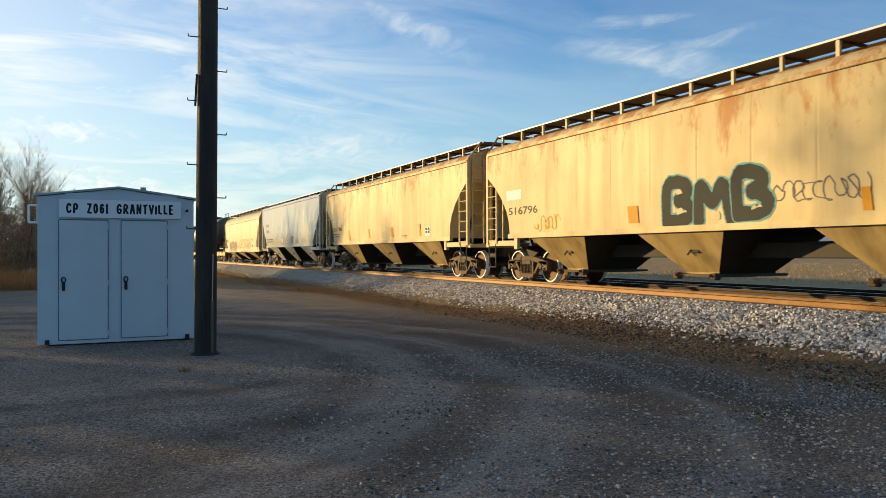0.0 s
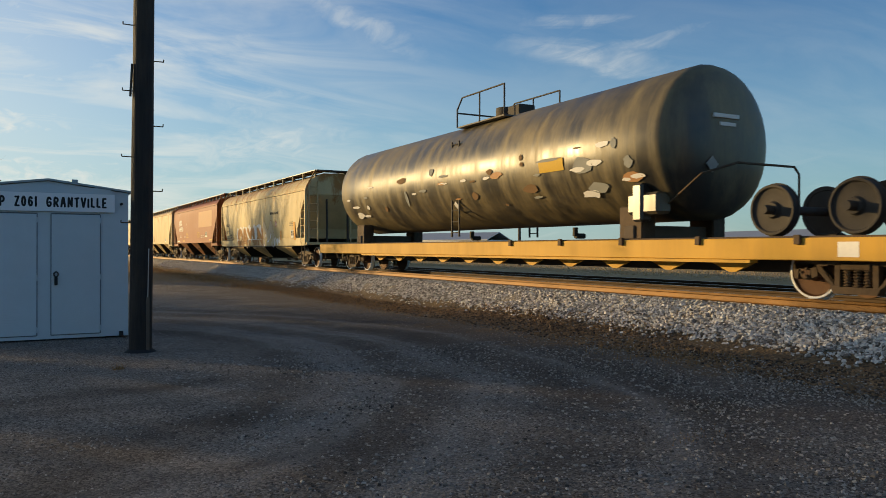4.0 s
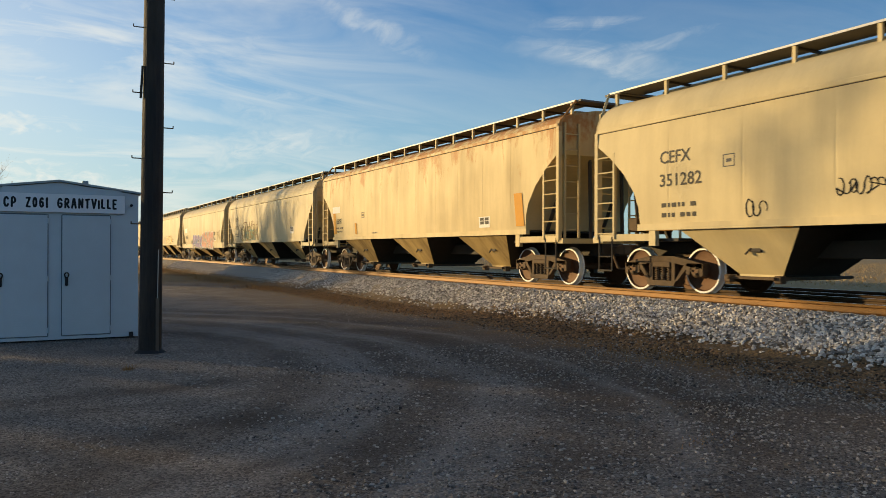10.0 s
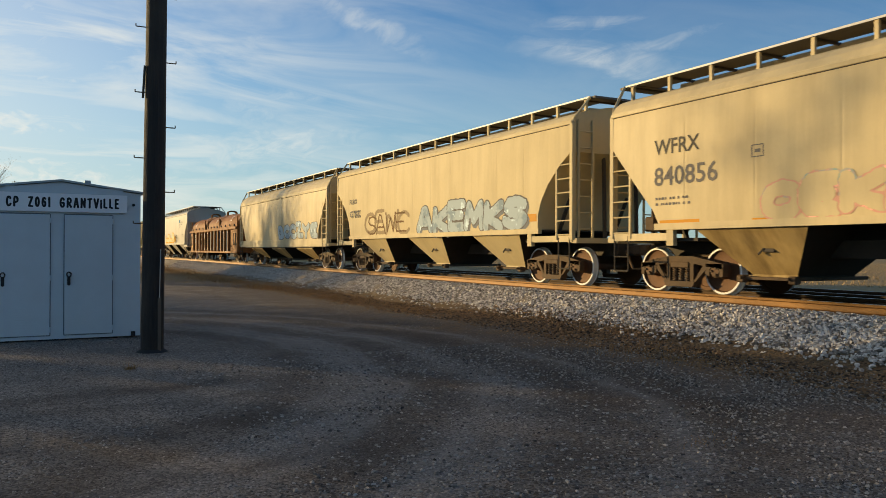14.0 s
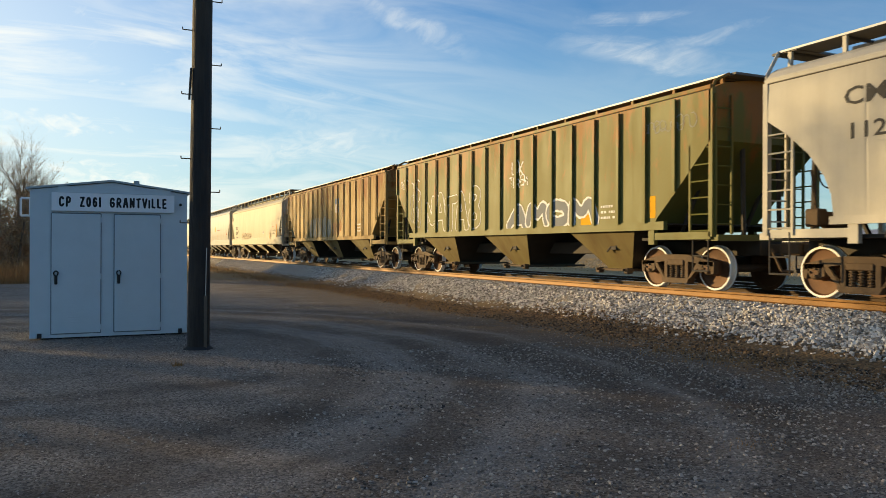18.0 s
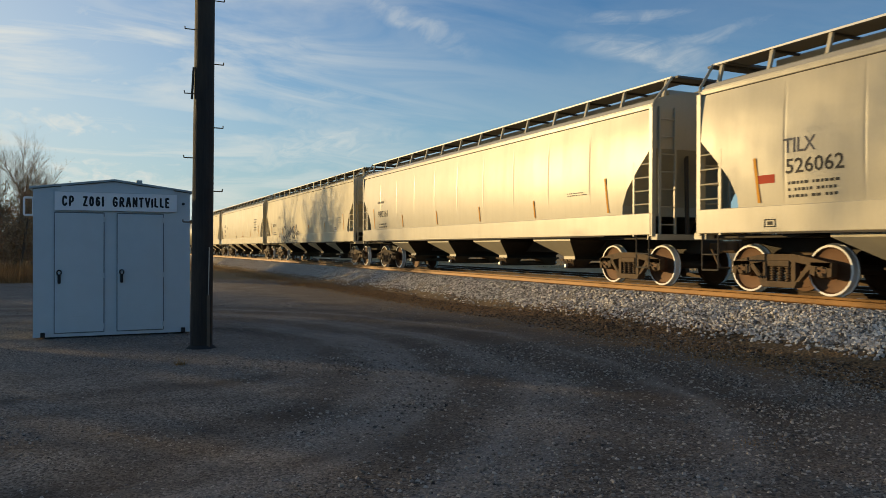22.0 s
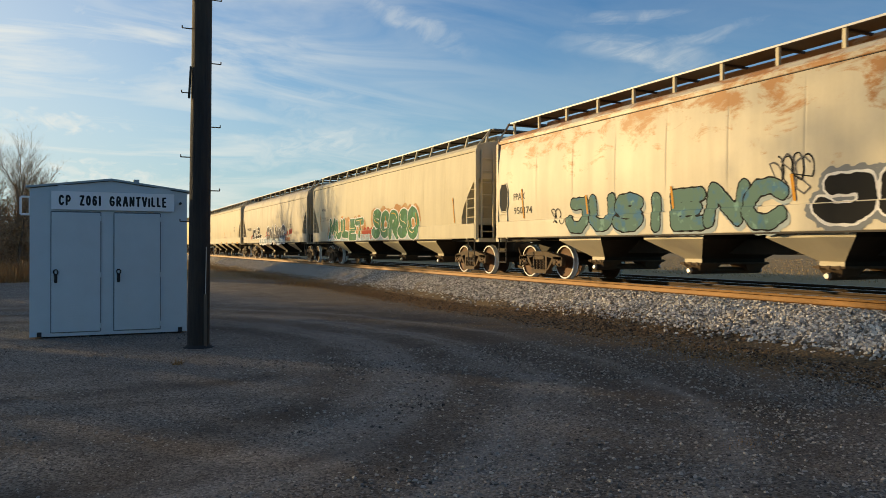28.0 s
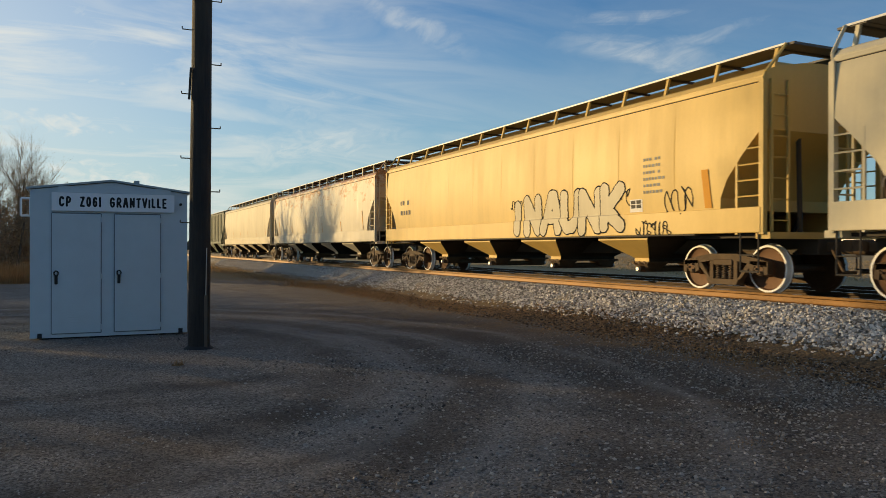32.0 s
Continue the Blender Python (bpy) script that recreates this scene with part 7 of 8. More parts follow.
bars(c, 7.66, 6.86, 2.63, 2.82, 1, "g_grey", 196)
bars(c, 7.54, 6.56, 1.64, 1.88, 2, "stencil", 197)
bars(c, -6.41, -7.26, 2.12, 2.23, 2, "g_grey", 198)
c = CARS[23]
plate(c, -6.49, -6.90, 1.64, 1.88)
bars(c, -7.16, -7.69, 2.02, 2.36, 3, "g_mist", 201)
marks(c, "980251", 7.66, 6.61, 2.16, 2.39, "stencil")
bars(c, 7.55, 6.51, 1.63, 1.87, 2, "g_grey", 203)
letters(c, "CUWMSA", 4.55, 0.95, 1.42, 2.2, None, "g_grey", 0.02, 0.032, 204)
letters(c, "CUWMSA", 4.60, 0.98, 1.40, 2.14, None, "g_mist", 0.005, 0.02, 205)
scrawl(c, 4.82, 0.80, 1.09, 1.44, "g_grey", 205)
scrawl(c, 1.34, 0.75, 1.56, 1.87, "g_black", 206)
ring_mark(c, 5.70, 1.58, 0.11)
c = CARS[24]
marks(c, "ELTX", 7.66, 6.98, 2.61, 2.82, "stencil")
marks(c, "8362", 7.60, 6.92, 2.17, 2.39, "stencil")
frame_mark(c, 6.15, 5.86, 2.40, 2.62, "g_grey")
bars(c, 7.57, 6.64, 1.72, 1.98, 2, "stencil", 211)
bars(c, -1.09, -1.96, 1.66, 1.79, 1, "g_red", 212)
frame_mark(c, 1.74, 1.45, 1.63, 1.80, "g_grey")
bars(c, -6.20, -7.32, 2.04, 3.00, 5, "g_grey", 214)
c = CARS[25]
bars(c, -6.26, -6.75, 2.01, 2.41, 4, "g_grey", 215)
bars(c, -0.85, -2.81, 1.62, 1.75, 1, "g_pink", 216)
c = CARS[27]
marks(c, "FPAX", 7.97, 7.35, 2.18, 2.37, "stencil")
marks(c, "950174", 7.97, 7.00, 1.79, 1.98, "stencil")
scrawl(c, 6.07, 5.42, 1.41, 1.92, "g_black", 219)
letters(c, "JUSIENC", 5.3, -1.3, 1.22, 2.14, "g_sea", "g_black", 0.135, 0.03, 220, False, None, None, "g_sky")
scrawl(c, -1.05, -1.86, 1.91, 2.50, "g_black", 221)
letters(c, "JUNO", -1.9, -6.4, 1.25, 2.14, "g_black", "g_white", 0.16, 0.045, 222, False, "g_silver")
blob(c, -5.35, -5.75, 1.5, 1.95, "g_yellow", 3, 1, 0.014)
frame_mark(c, -6.62, -6.98, 1.43, 1.62, "g_grey")
scrawl(c, -0.89, -1.82, 1.69, 2.48, "g_grey", 225)
c = CARS[28]
marks(c, "FPAX", 7.71, 7.02, 2.65, 2.82, "g_grey")
marks(c, "219131", 7.64, 6.62, 2.15, 2.37, "g_grey")
blob(c, 6.6, 5.6, 1.2, 1.9, "g_clay", 13, 2)
blob(c, 4.4, 3.2, 1.6, 2.36, "g_clay", 14, 3)
blob(c, 2.6, 1.0, 1.2, 2.3, "g_clay", 16, 3)
blob(c, 0.3, -5.0, 1.2, 2.5, "g_clay", 15, 9)
patch(c, 6.6, -5.0, 1.14, 1.42, "g_ice")
letters(c, "MULET", 6.36, 1.2, 1.20, 2.18, "g_green", "g_white", 0.155, 0.05, 230, False, None, "g_lemon")
letters(c, "SORSO", 0.05, -4.95, 1.16, 2.38, "g_green", "g_white", 0.19, 0.05, 231, True, None, "g_lemon")
blob(c, 1.2, 0.1, 1.2, 1.75, "g_red", 21, 3, 0.004)
c = CARS[29]
marks(c, "490285", 7.97, 6.41, 2.03, 2.25, "g_grey")
letters(c, "ATLEL", 6.02, 2.82, 1.44, 2.2, "g_black", "g_white", 0.10, 0.055, 235, False)
blob(c, 6.4, 5.9, 1.4, 1.75, "g_red", 2, 2)
blob(c, 1.3, -0.2, 1.36, 1.95, "g_red", 5, 3)
letters(c, "ONUWNC", 0.97, -4.35, 1.34, 2.24, "g_grey", "g_white", 0.15, 0.06, 236)
letters(c, "SZSWENMZSE", 3.3, -4.4, 1.12, 1.44, "g_ice", "g_white", 0.05, 0.12, 239)
blob(c, -4.3, -5.5, 1.52, 1.95, "g_red", 8, 3)
blob(c, -5.6, -6.0, 1.62, 2.05, "g_red", 9, 2)
blob(c, -4.6, -5.7, 1.2, 1.48, "g_clay", 14, 4)

scrawl(c, -4.38, -5.67, 1.19, 1.49, "g_red", 240)
bars(c, -4.96, -6.06, 2.00, 2.24, 2, "g_grey", 241)
c = CARS[30]
bars(c, 7.78, 6.66, 2.21, 2.81, 2, "g_grey", 242)
scrawl(c, 8.55, 6.95, 1.53, 2.07, "g_grey", 243)
bars(c, -6.34, -6.95, 2.04, 2.51, 4, "g_grey", 244)
bars(c, -1.09, -2.70, 1.65, 1.76, 1, "g_pink", 245)
patch(c, 0.24, -0.31, 1.16, 1.26, "reflect")
patch(c, -2.60, -3.16, 1.12, 1.24, "reflect")
patch(c, -5.45, -5.94, 1.11, 1.24, "reflect")
patch(c, -8.17, -9.03, 1.11, 1.23, "reflect")
c = CARS[31]
letters(c, "INAUNK", -0.51, -5.63, 1.18, 2.36, "cream", "g_black", 0.155, 0.032, 250, False)
scrawl(c, -0.55, -1.2, 1.9, 2.2, "g_black", 254)
scrawl(c, -6.08, -7.19, 1.08, 1.44, "g_black", 251)
scrawl(c, -6.98, -7.76, 1.54, 2.11, "g_black", 252)
scrawl(c, -5.33, -5.93, 1.73, 2.24, "g_black", 253)
plate(c, -5.83, -6.25, 1.64, 1.92)
bars(c, -6.30, -6.93, 1.99, 2.83, 6, "g_mist", 255)
strip(c, -8.11, -8.29, 1.63, 2.38)
bars(c, 7.91, 6.88, 2.01, 2.76, 2, "g_grey", 257)
c = CARS[16]
patch(c, 6.48, 5.34, 1.36, 2.06, "g_black")
marks(c, "DJJX", 6.41, 5.48, 1.70, 1.98, "stencil_w", 0.03)
marks(c, "12061", 6.41, 5.42, 1.38, 1.66, "stencil_w", 0.03)
scrawl(c, 7.39, 6.61, 1.21, 1.77, "g_mist", 262)
scrawl(c, 4.97, 4.14, 1.07, 1.59, "g_white", 263)
scrawl(c, 4.82, 3.96, 0.66, 0.97, "g_white", 264)
patch(c, 7.71, 7.30, 0.99, 1.17, "stencil_y")
bars(c, 6.37, 5.37, 1.00, 1.33, 2, "g_mist", 266)
patch(c, 4.15, 0.62, 0.80, 2.05, "stencil_w", "white_panel", 0.003)
letters(c, "RAUM", 4.0, 0.75, 0.95, 2.03, "g_black", "g_grey", 0.13, 0.02, 267, False)
letters(c, "OKROSB", 0.45, -5.7, 0.80, 2.10, "g_silver", "g_white", 0.22, 0.05, 268, True, "g_dust")
letters(c, "CUSMON", 0.3, -5.5, 0.85, 2.0, None, "g_white", 0.005, 0.02, 269)
patch(c, 2.51, 1.99, 0.90, 1.07, "stencil_y")
patch(c, -1.92, -2.55, 0.92, 1.08, "stencil_y")
patch(c, -4.25, -4.71, 0.96, 1.10, "stencil_y")
c = CARS[4]
patch(c, -2.81, -3.76, 2.67, 2.96, "stencil_y")


# ---- trees, thicket and dry grass ----
def bark_material(name, c0, c1):
    m, nt, b = mat_base(name)
    geo = nt.nodes.new("ShaderNodeNewGeometry")
    c = mixc(nt, geo.outputs["Random Per Island"], c0, c1)
    nt.links.new(c, b.inputs["Base Color"])
    b.inputs["Roughness"].default_value = 0.9
    return m


BARK = bark_material("grey_brown_bark", (0.09, 0.06, 0.04), (0.20, 0.14, 0.09))
TWIG = bark_material("brown_twigs", (0.20, 0.13, 0.075), (0.46, 0.31, 0.18))
DRYLEAF = bark_material("withered_leaves", (0.24, 0.135, 0.06), (0.46, 0.28, 0.13))
STUBBLE = bark_material("pale_stubble", (0.30, 0.19, 0.08), (0.55, 0.38, 0.18))
DRYGRASS = bark_material("dry_grass", (0.17, 0.09, 0.03), (0.36, 0.20, 0.07))


class Soup:
    """Collects vertices and faces of many small pieces for one mesh."""

    def __init__(self):
        self.v, self.f = [], []

    def tube(self, a, b, r0, r1, n=3):
        d = (b - a)
        q = d.to_track_quat("Z", "Y")
        i0 = len(self.v)
        for p, r in ((a, r0), (b, r1)):
            for k in range(n):
                t = 2 * math.pi * k / n
                self.v.append(tuple(p + q @ Vector((r * math.cos(t), r * math.sin(t), 0))))
        for k in range(n):
            j = (k + 1) % n
            self.f.append((i0 + k, i0 + j, i0 + n + j, i0 + n + k))

    def leaf(self, p, s, rnd):
        u = Vector((rnd.uniform(-1, 1), rnd.uniform(-1, 1), rnd.uniform(-1, 1))).normalized()
        w = u.orthogonal().normalized() * s * 0.5
        i0 = len(self.v)
        u = u * s
        self.v += [tuple(p - u * 0.5), tuple(p + w), tuple(p + u * 0.5), tuple(p - w)]
        self.f.append((i0, i0 + 1, i0 + 2, i0 + 3))

    def mesh(self, name, mat):
        me = bpy.data.meshes.new(name)
        me.from_pydata(self.v, [], self.f)
        me.materials.append(mat)
        return me


def bare_tree(height, seed, leaves=0, spread=0.5, label=""):
    rnd = random.Random(seed)
    trunk, crown = Soup(), Soup()
    lv = Soup()

    def grow(a, d, length, r, level):
        soup = trunk if level == 0 else crown
        p = a.copy()
        seg = 5 if level == 0 else 3
        for i in range(seg):
            nd = (d + Vector((rnd.uniform(-1, 1), rnd.uniform(-1, 1), rnd.uniform(-0.4, 0.8))) * (0.10 if level == 0 else 0.16)).normalized()
            q = p + nd * length / seg
            soup.tube(p, q, r * (1 - 0.7 * i / seg), r * (1 - 0.7 * (i + 1) / seg), 6 if level == 0 else (4 if level == 1 else 3))
            if level < 4:
                kids = (2, 3, 3, 3)[level] if (level > 0 or i > 0) else 0
                for _ in range(kids):
                    t = rnd.random()
                    ang = rnd.uniform(0, 6.28)
                    side = Vector((math.cos(ang), math.sin(ang), 0))
                    cd = (nd * rnd.uniform(0.6, 1.1) + side * spread * rnd.uniform(0.6, 1.2) + Vector((0, 0, 0.15))).normalized()
                    grow(p.lerp(q, t), cd, length * rnd.uniform(0.38, 0.60), r * (1 - 0.6 * i / seg) * 0.45, level + 1)
            elif leaves:
                for _ in range(leaves):
                    lv.leaf(q + Vector((rnd.uniform(-0.2, 0.2), rnd.uniform(-0.2, 0.2), rnd.uniform(-0.2, 0.2))), rnd.uniform(0.06, 0.13), rnd)
            p, d = q, nd
    grow(Vector((0, 0, -0.1)), Vector((rnd.uniform(-0.08, 0.08), rnd.uniform(-0.08, 0.08), 1)).normalized(), height * 0.62, height * 0.014, 0)
    t = tagged(new("bare_tree"), label or "leafless grey-brown tree at the edge of the lot", "tree", "trees beside the lot")
    part("trunk", trunk.mesh("trunk", BARK), None, t)
    part("crown", crown.mesh("crown", TWIG), None, t)
    if leaves:
        part("leaf_clump", lv.mesh("leaf_clump", DRYLEAF), None, t, "withered brown leaves")
    return t


tree_a = bare_tree(10.6, 11)
tree_a.matrix_basis = pose(-5.0, 60.5, 0)
tree_b = bare_tree(8.4, 23, 0, 0.62, "bushy leafless tree among the brush")
tree_b.matrix_basis = pose(-4.4, 57.0, 0)
copy_thing(tree_b, pose(-3.1, 59.0, 0, 0, 0, 230) @ Matrix.Scale(0.8, 4))
# copies at x = -17 and beyond are unseen and shade the distant cars
for ob, rows in ((tree_a, ((-3.4, 64.0, 150, 0.9), (-6.6, 58.0, 40, 1.0), (-8.5, 63.0, 260, 1.05), (-17.0, 64.0, 90, 0.95), (-19.5, 67.5, 200, 1.0), (-17.5, 73.5, 310, 1.05), (-21.0, 78.5, 20, 1.0), (-18.0, 82.0, 120, 1.0))),):
    for x, y, r, s in rows:
        copy_thing(ob, pose(x, y, 0, 0, 0, r) @ Matrix.Scale(s, 4))


def thicket(name, spots, seed, label, leafy):
    """Tangled brush: many leaning stems with twigs and a few dead leaves."""
    rnd = random.Random(seed)
    st, lv = Soup(), Soup()
    for x, y, h, n in spots:
        for _ in range(n):
            a = Vector((x + rnd.gauss(0, 0.8), y + rnd.gauss(0, 0.8), 0))
            hh = h * rnd.uniform(0.55, 1.0)
            d = Vector((rnd.gauss(0, 0.22), rnd.gauss(0, 0.22), 1)).normalized()
            m = a + d * hh * 0.5
            e = m + (d + Vector((rnd.gauss(0, 0.25), rnd.gauss(0, 0.25), 0))).normalized() * hh * 0.5
            st.tube(a, m, 0.022, 0.014)
            st.tube(m, e, 0.014, 0.004)
            for _ in range(9):
                t = rnd.uniform(0.15, 1.0)
                p = a.lerp(m, t * 2) if t < 0.5 else m.lerp(e, t * 2 - 1)
                td = Vector((rnd.gauss(0, 1), rnd.gauss(0, 1), rnd.uniform(0, 1.4))).normalized()
                q = p + td * rnd.uniform(0.3, 0.9)
                st.tube(p, q, 0.008, 0.003)
                for _ in range(leafy):
                    lv.leaf(p.lerp(q, rnd.random()) + Vector((rnd.gauss(0, 0.1), rnd.gauss(0, 0.1), rnd.gauss(0, 0.1))), rnd.uniform(0.07, 0.16), rnd)
    o = tagged(new(name, st.mesh(name, TWIG)), label, "thicket", kind="stuff")
    if lv.v:
        part("dead_leaves", lv.mesh("dead_leaves", DRYLEAF), None, o)["kind"] = "stuff"


rb = random.Random(5)


def tall_tree(x, y, height, crown, seed):
    """A tall bare stem with clumps of withered leaves only at its head."""
    rnd = random.Random(seed)
    st, tw, lv = Soup(), Soup(), Soup()
    p = Vector((0, 0, -0.1))
    for i in range(8):
        q = p + Vector((rnd.gauss(0, 0.1), rnd.gauss(0, 0.1), height / 8))
        st.tube(p, q, 0.20 * (1 - i / 9), 0.20 * (1 - (i + 1) / 9), 6)
        p = q
    for _ in range(13):
        c = Vector((rnd.gauss(0, crown * 0.5), rnd.gauss(0, crown * 0.5), height - crown * 0.2 + rnd.gauss(0, crown * 0.38)))
        a = Vector((0, 0, height - crown * rnd.uniform(0.4, 1.6)))
        tw.tube(a, c, 0.03, 0.008)
        for _ in range(17):
            d = c + Vector((rnd.gauss(0, 0.36), rnd.gauss(0, 0.36), rnd.gauss(0, 0.28)))
            lv.leaf(d, rnd.uniform(0.09, 0.19), rnd)
    t = tagged(new("tall_tree"), "tall bare-stemmed tree with withered brown leaves", "tree", "trees beside the lot")
    t.location = (x, y, 0)
    part("trunk", st.mesh("trunk", BARK), None, t)
    part("crown", tw.mesh("crown", TWIG), None, t)
    part("leaf_clump", lv.mesh("leaf_clump", DRYLEAF), None, t)


# stands out of view; its leafy head dapples the passing cars with shade
tall_tree(-23.6, 50.8, 11.3, 1.4, 3)
near_spots = [(x, 60.0 + rb.uniform(-3.0, 5.0), rb.uniform(4.6, 6.8), 24) for x in [-2.2 - 0.42 * i for i in range(18)]]
thicket("brush_thicket", near_spots, 8, "brown leafless brush beyond the gravel lot", 7)
# unseen brush: heights set by where its shade falls on lot and ballast
far_spots = [(x, 39.0 + rb.uniform(-1.2, 1.8), (2.0 + 0.15 * (-3.3 - x) + 3.2 * min(1.0, max(0.0, (-9.9 - x) / 2.4))) * rb.uniform(0.92, 1.12) * (1.0 if x > -17 else 1.15), 15) for x in [-6.0 - 0.62 * i for i in range(76)]]
thicket("brush_thicket", far_spots, 9, "dense brown brush along the edge of the lot", 7)


def grass_patch(n, seed, place, lo, hi, label, mat=DRYGRASS):
    rnd = random.Random(seed)
    s = Soup()
    for _ in range(n):
        x, y = place(rnd)
        h = rnd.uniform(lo, hi)
        a = rnd.uniform(0, 6.28)
        w = (0.006 + 0.004 * rnd.random()) * (1.0 if x < 20 else 3.6)
        lean = Vector((rnd.gauss(0, 0.3), rnd.gauss(0, 0.3), 1)).normalized() * h
        i0 = len(s.v)
        dx, dy = w * math.cos(a), w * math.sin(a)
        z = max(0.0, bed_height(x, TRACK_X, RAIL_TOP)) - 0.02
        s.v += [(x - dx, y - dy, z), (x + dx, y + dy, z), (x + lean.x, y + lean.y, z + lean.z)]
        s.f.append((i0, i0 + 1, i0 + 2))
    tagged(new("dry_grass", s.mesh("dry_grass", mat)), label, "grass", kind="stuff")


grass_patch(16000, 1, lambda r: (r.uniform(-9.0, 0.8), 38.0 + 18.0 * r.random() ** 1.4), 0.3, 1.0, "tall brown dead grass in front of the brush")
grass_patch(6000, 2, lambda r: (8.4 + r.gauss(0, 0.6), 30 + 40 * r.random() ** 1.3), 0.05, 0.20, "low tan grass along the toe of the ballast")
grass_patch(11000, 4, lambda r: (8.7 + r.gauss(0, 0.55), r.uniform(7.5, 34)), 0.02, 0.07, "sparse dry weeds at the ballast edge")
STRAW = ((-0.72, 9.7), (-0.4, 8.75), (1.55, 7.85), (-1.2, 9.0), (2.4, 6.0), (4.9, 4.6))


def straw_spot(r):
    x, y = r.choice(STRAW)
    return x + r.gauss(0, 0.22), y + r.gauss(0, 0.10)


grass_patch(1500, 6, straw_spot, 0.02, 0.06, "flattened straw on the gravel")
grass_patch(60, 7, lambda r: (1.07 + r.gauss(0, 0.04), 10.7 + r.gauss(0, 0.04)), 0.06, 0.16, "small dark weed tuft growing in the gravel")


def stubble(r):
    return 33.0 + 65.0 * r.random() ** 1.3, -5.0 + 120.0 * r.random()


grass_patch(42000, 14, stubble, 0.07, 0.17, "tan stubble field across the tracks", STUBBLE)


def lot_stone(r):
    """Loose stones lie thickest on the pale ruts and thin out on the packed earth."""
    while True:
        y = 1.8 + 20.0 * r.rand() ** 2
        x = -6.0 + 15.0 * r.rand()
        d = math.hypot(x + 4.0, y - 11.6)
        keep = 1.0
        for at, w in ((8.75, 0.35), (7.2, 0.3), (10.3, 0.5), (11.6, 0.4)):
            keep -= 0.75 * math.exp(-((d - at) / w) ** 2)
        if r.rand() < keep:
            return x, y, 0.045 * noise.noise((x * 0.16, y * 0.16, 0)) - 0.004


LOT_STONE = bark_material("dull_grey_gravel", (0.035, 0.029, 0.024), (0.45, 0.395, 0.33))
scatter_stones("lot_gravel", 90000, 12, lot_stone, 0.008, 0.025, "loose grey gravel strewn over the lot", LOT_STONE)


def coarse_stone(r):
    y = 1.7 + 9.5 * r.rand() ** 1.3
    x = 1.5 + 8.7 * r.rand() ** 0.8
    return x, y, 0.045 * noise.noise((x * 0.16, y * 0.16, 0)) - 0.004


def leaf_litter(r):
    x = 8.1 + 2.35 * r.rand() ** 0.7 + r.normal(0, 0.1)
    y = 4.0 + 26.0 * r.rand() ** 1.3
    return x, y, max(0.0, bed_height(x, TRACK_X, RAIL_TOP)) + 0.05 * noise.noise((x * 0.16, y * 0.16, 0))


LITTER = bark_material("dead_leaves_and_clods", (0.020, 0.014, 0.009), (0.34, 0.20, 0.095))
scatter_stones("leaf_litter", 22000, 31, leaf_litter, 0.016, 0.060, "dark clods and dead leaves along the ballast toe", LITTER)
scatter_stones("coarse_gravel", 26000, 15, coarse_stone, 0.012, 0.040, "coarse dark stones strewn along the verge", LOT_STONE)


# ---- far side: wood along the horizon and low farm buildings ----
def far_wood():
    rnd = random.Random(77)
    s = Soup()
    for i in range(2600):
        a = radians(-20 + 105 * rnd.random())
        d = rnd.uniform(620, 760)
        h = rnd.uniform(5, 12) * (0.7 + 0.5 * noise.noise((a * 9, 0, 0)))
        w = rnd.uniform(2.0, 6.0)
        p = Vector((d * math.sin(a), d * math.cos(a), 0))
        side = Vector((math.cos(a), -math.sin(a), 0)) * w
        i0 = len(s.v)
        for k in range(7):
            t = math.pi * k / 6
            q = p + side * math.cos(t) * rnd.uniform(0.8, 1.1) + Vector((0, 0, h * (0.25 + 0.75 * math.sin(t)) * rnd.uniform(0.85, 1.1)))
            s.v.append(tuple(q))
        s.v.append(tuple(p - side))
        s.v.append(tuple(p + side))
        s.f.append(tuple(range(i0, i0 + 9)))
    tagged(new("far_wood", s.mesh("far_wood", BARK)), "grey-brown bare woods along the horizon", "woods", kind="stuff")


far_wood()


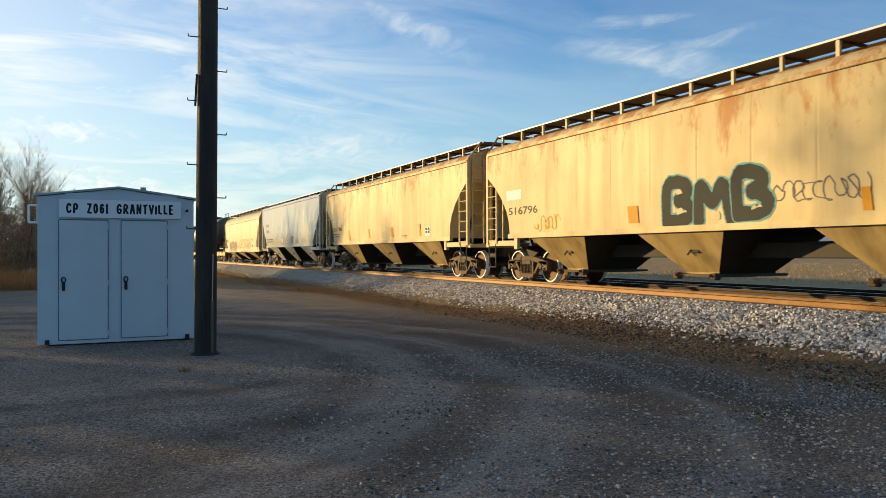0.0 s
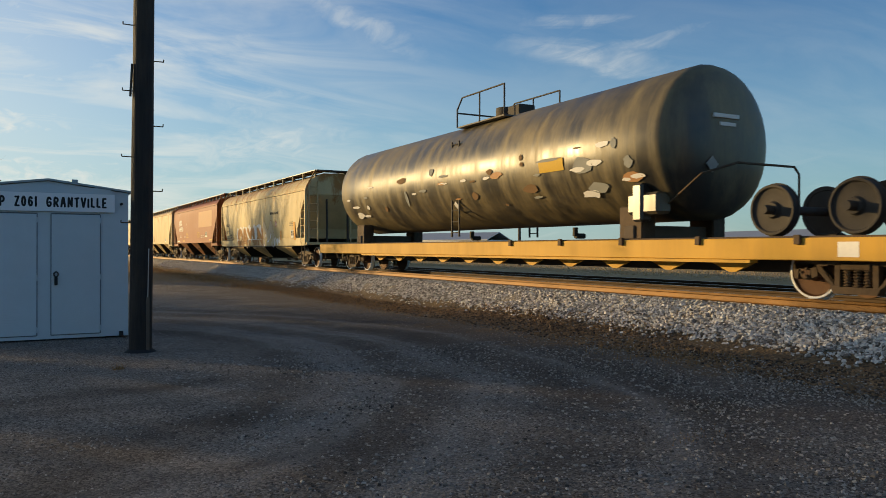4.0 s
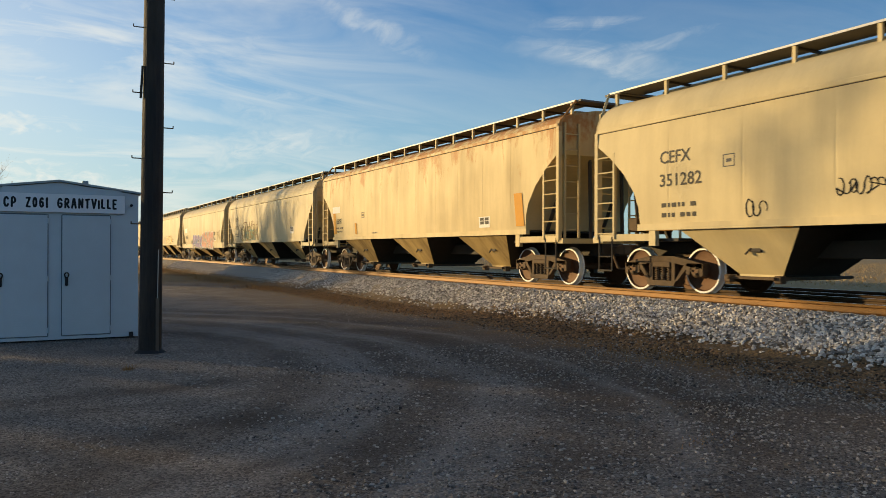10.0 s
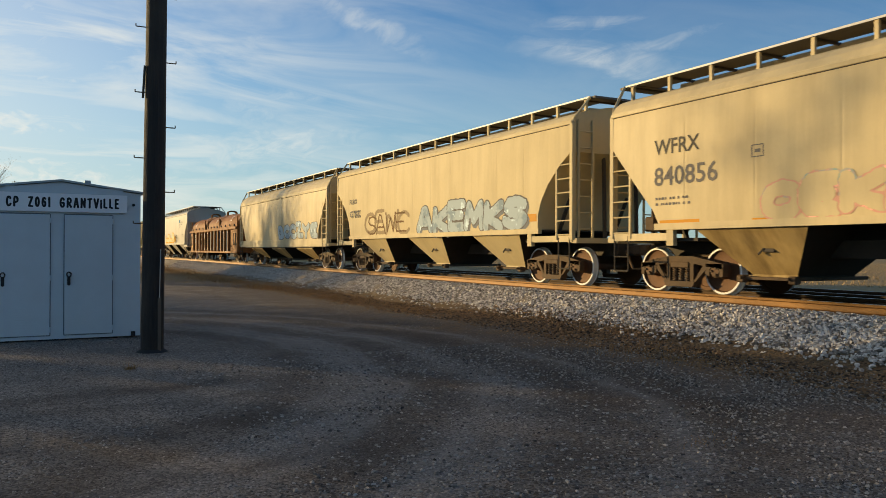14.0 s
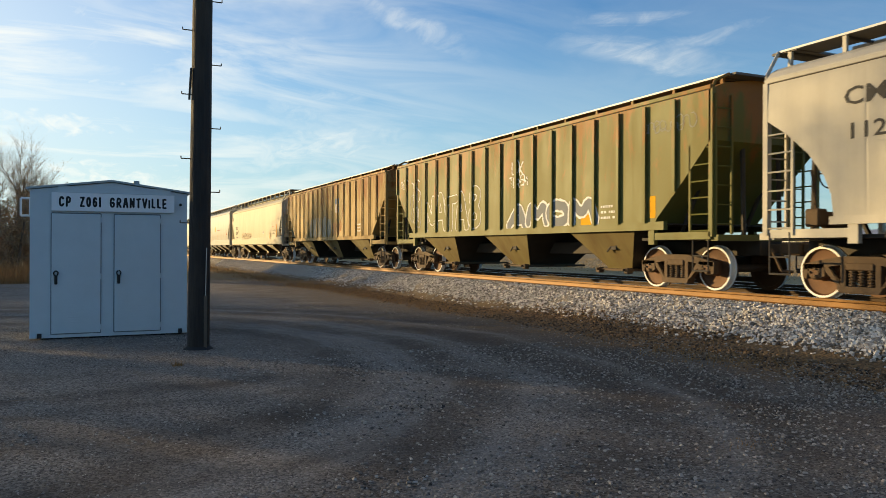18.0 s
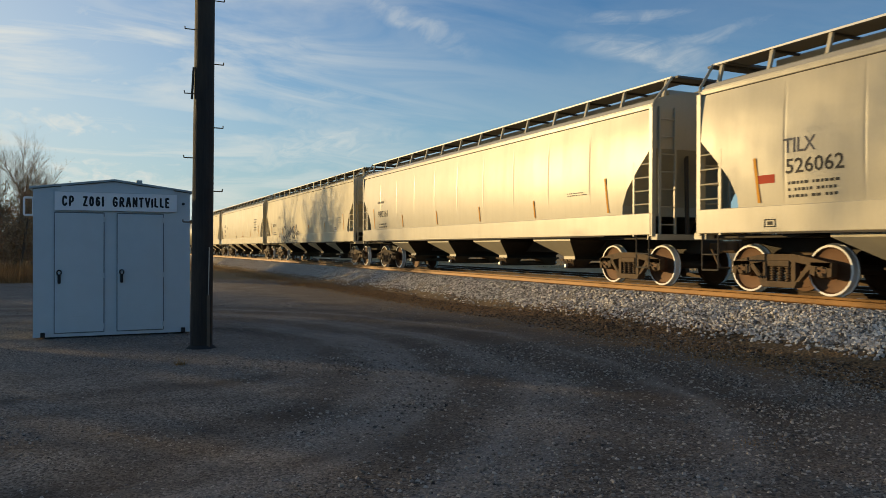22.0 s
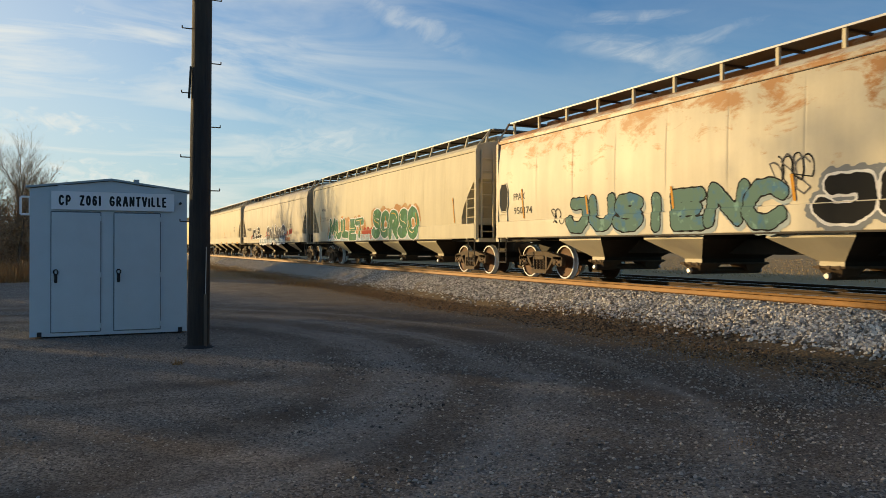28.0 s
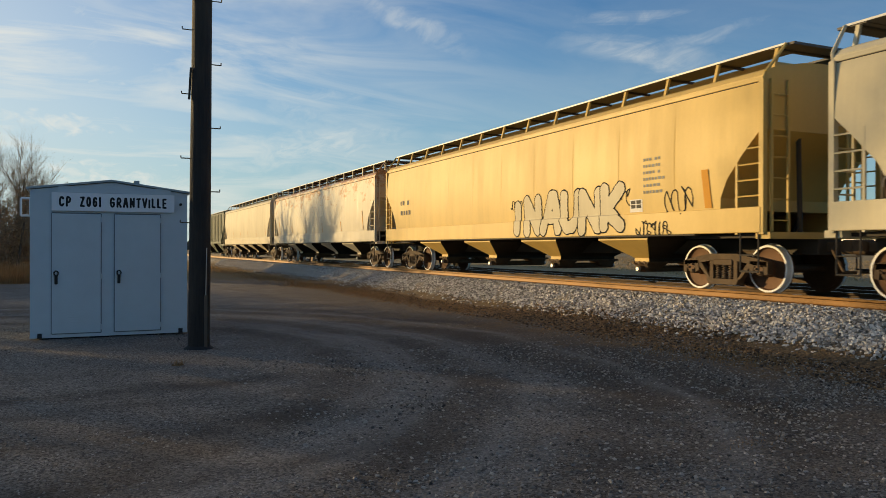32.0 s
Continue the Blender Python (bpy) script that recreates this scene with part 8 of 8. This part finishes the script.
def farm_building(x, y, rz, l, w, h, wall, label):
    b = tagged(new("farm_building"), label, "building", "far farm buildings")
    b.matrix_basis = pose(x, y, 0, 0, 0, rz)
    part("wall", bx(-w / 2, w / 2, -l / 2, l / 2, 0, h), M[wall], b)
    for s in (-1, 1):
        bm = bmesh.new()
        vs = [bm.verts.new(q) for q in ((0, -l / 2 - 0.5, h + w * 0.2), (s * (w / 2 + 0.5), -l / 2 - 0.5, h - 0.1), (s * (w / 2 + 0.5), l / 2 + 0.5, h - 0.1), (0, l / 2 + 0.5, h + w * 0.2))]
        f = bm.faces.new(vs)
        r = bmesh.ops.extrude_face_region(bm, geom=[f])
        bmesh.ops.translate(bm, verts=[v for v in r["geom"] if isinstance(v, bmesh.types.BMVert)], vec=(0, 0, 0.25))
        bmesh.ops.recalc_face_normals(bm, faces=bm.faces[:])
        part("roof", bm, M["galv"], b)
    for i in range(4):
        y0 = -l / 2 + l * (i + 0.5) / 4
        part("door", bx(-w / 2 - 0.12, -w / 2, y0 - 2, y0 + 2, 0, h * 0.7), M["under"], b)


farm_building(150, 265, 20, 46, 14, 5.0, "sign", "long white farm building far across the field")
farm_building(265, 205, -10, 60, 18, 5.5, "galv", "low grey metal barn far across the field")


def far_pole(x, y, h):
    p = tagged(new("utility_pole"), "weathered wooden pole with a transformer across the field", "utility pole")
    p.location = (x, y, 0)
    part("shaft", rod(bmesh.new(), (0, 0, -0.2), (0, 0, h), 0.16, 10, 0.11), M["tie"], p)
    part("crossarm", bx(-1.1, 1.1, -0.06, 0.06, h - 0.75, h - 0.62), M["tie"], p)
    part("transformer", lathe_x(bmesh.new(), [(-0.5, 0.02), (-0.5, 0.24), (-0.46, 0.27), (0.46, 0.27), (0.5, 0.22), (0.5, 0.02)], 14), M["galv"], p, "grey steel can", pose(0.42, -0.1, h - 1.7, 0, 90))
    for a in (-0.9, -0.3, 0.9):
        part("insulator", rod(bmesh.new(), (a, 0, h - 0.62), (a, 0, h - 0.44), 0.05, 8), M["galv"], p)


far_pole(41.3, 60.0, 9.6)


# ---- what moves ----
def motions():
    for k, car, y in TRAIN:
        walk(car, [(t, pose(TRACK_X, y - run(t), RAIL_TOP)) for t in range(0, 33, 4)])
    for side, d in ((0, -0.89), (1, 0.89)):
        first, rest = WHEELS[side][0], WHEELS[side][1:]
        rows = []
        for i in range(32 * FPS + 1):
            t = i / FPS
            rows.append((t, pose(0, d, 0.457, math.degrees((run(t) - run(0)) / 0.457))))
        walk(first, rows)
        keys = first.animation_data
        for w in rest:
            w.rotation_mode = "QUATERNION"
            own = w.animation_data_create()
            own.action = keys.action
            own.action_slot = keys.action_slot


motions()
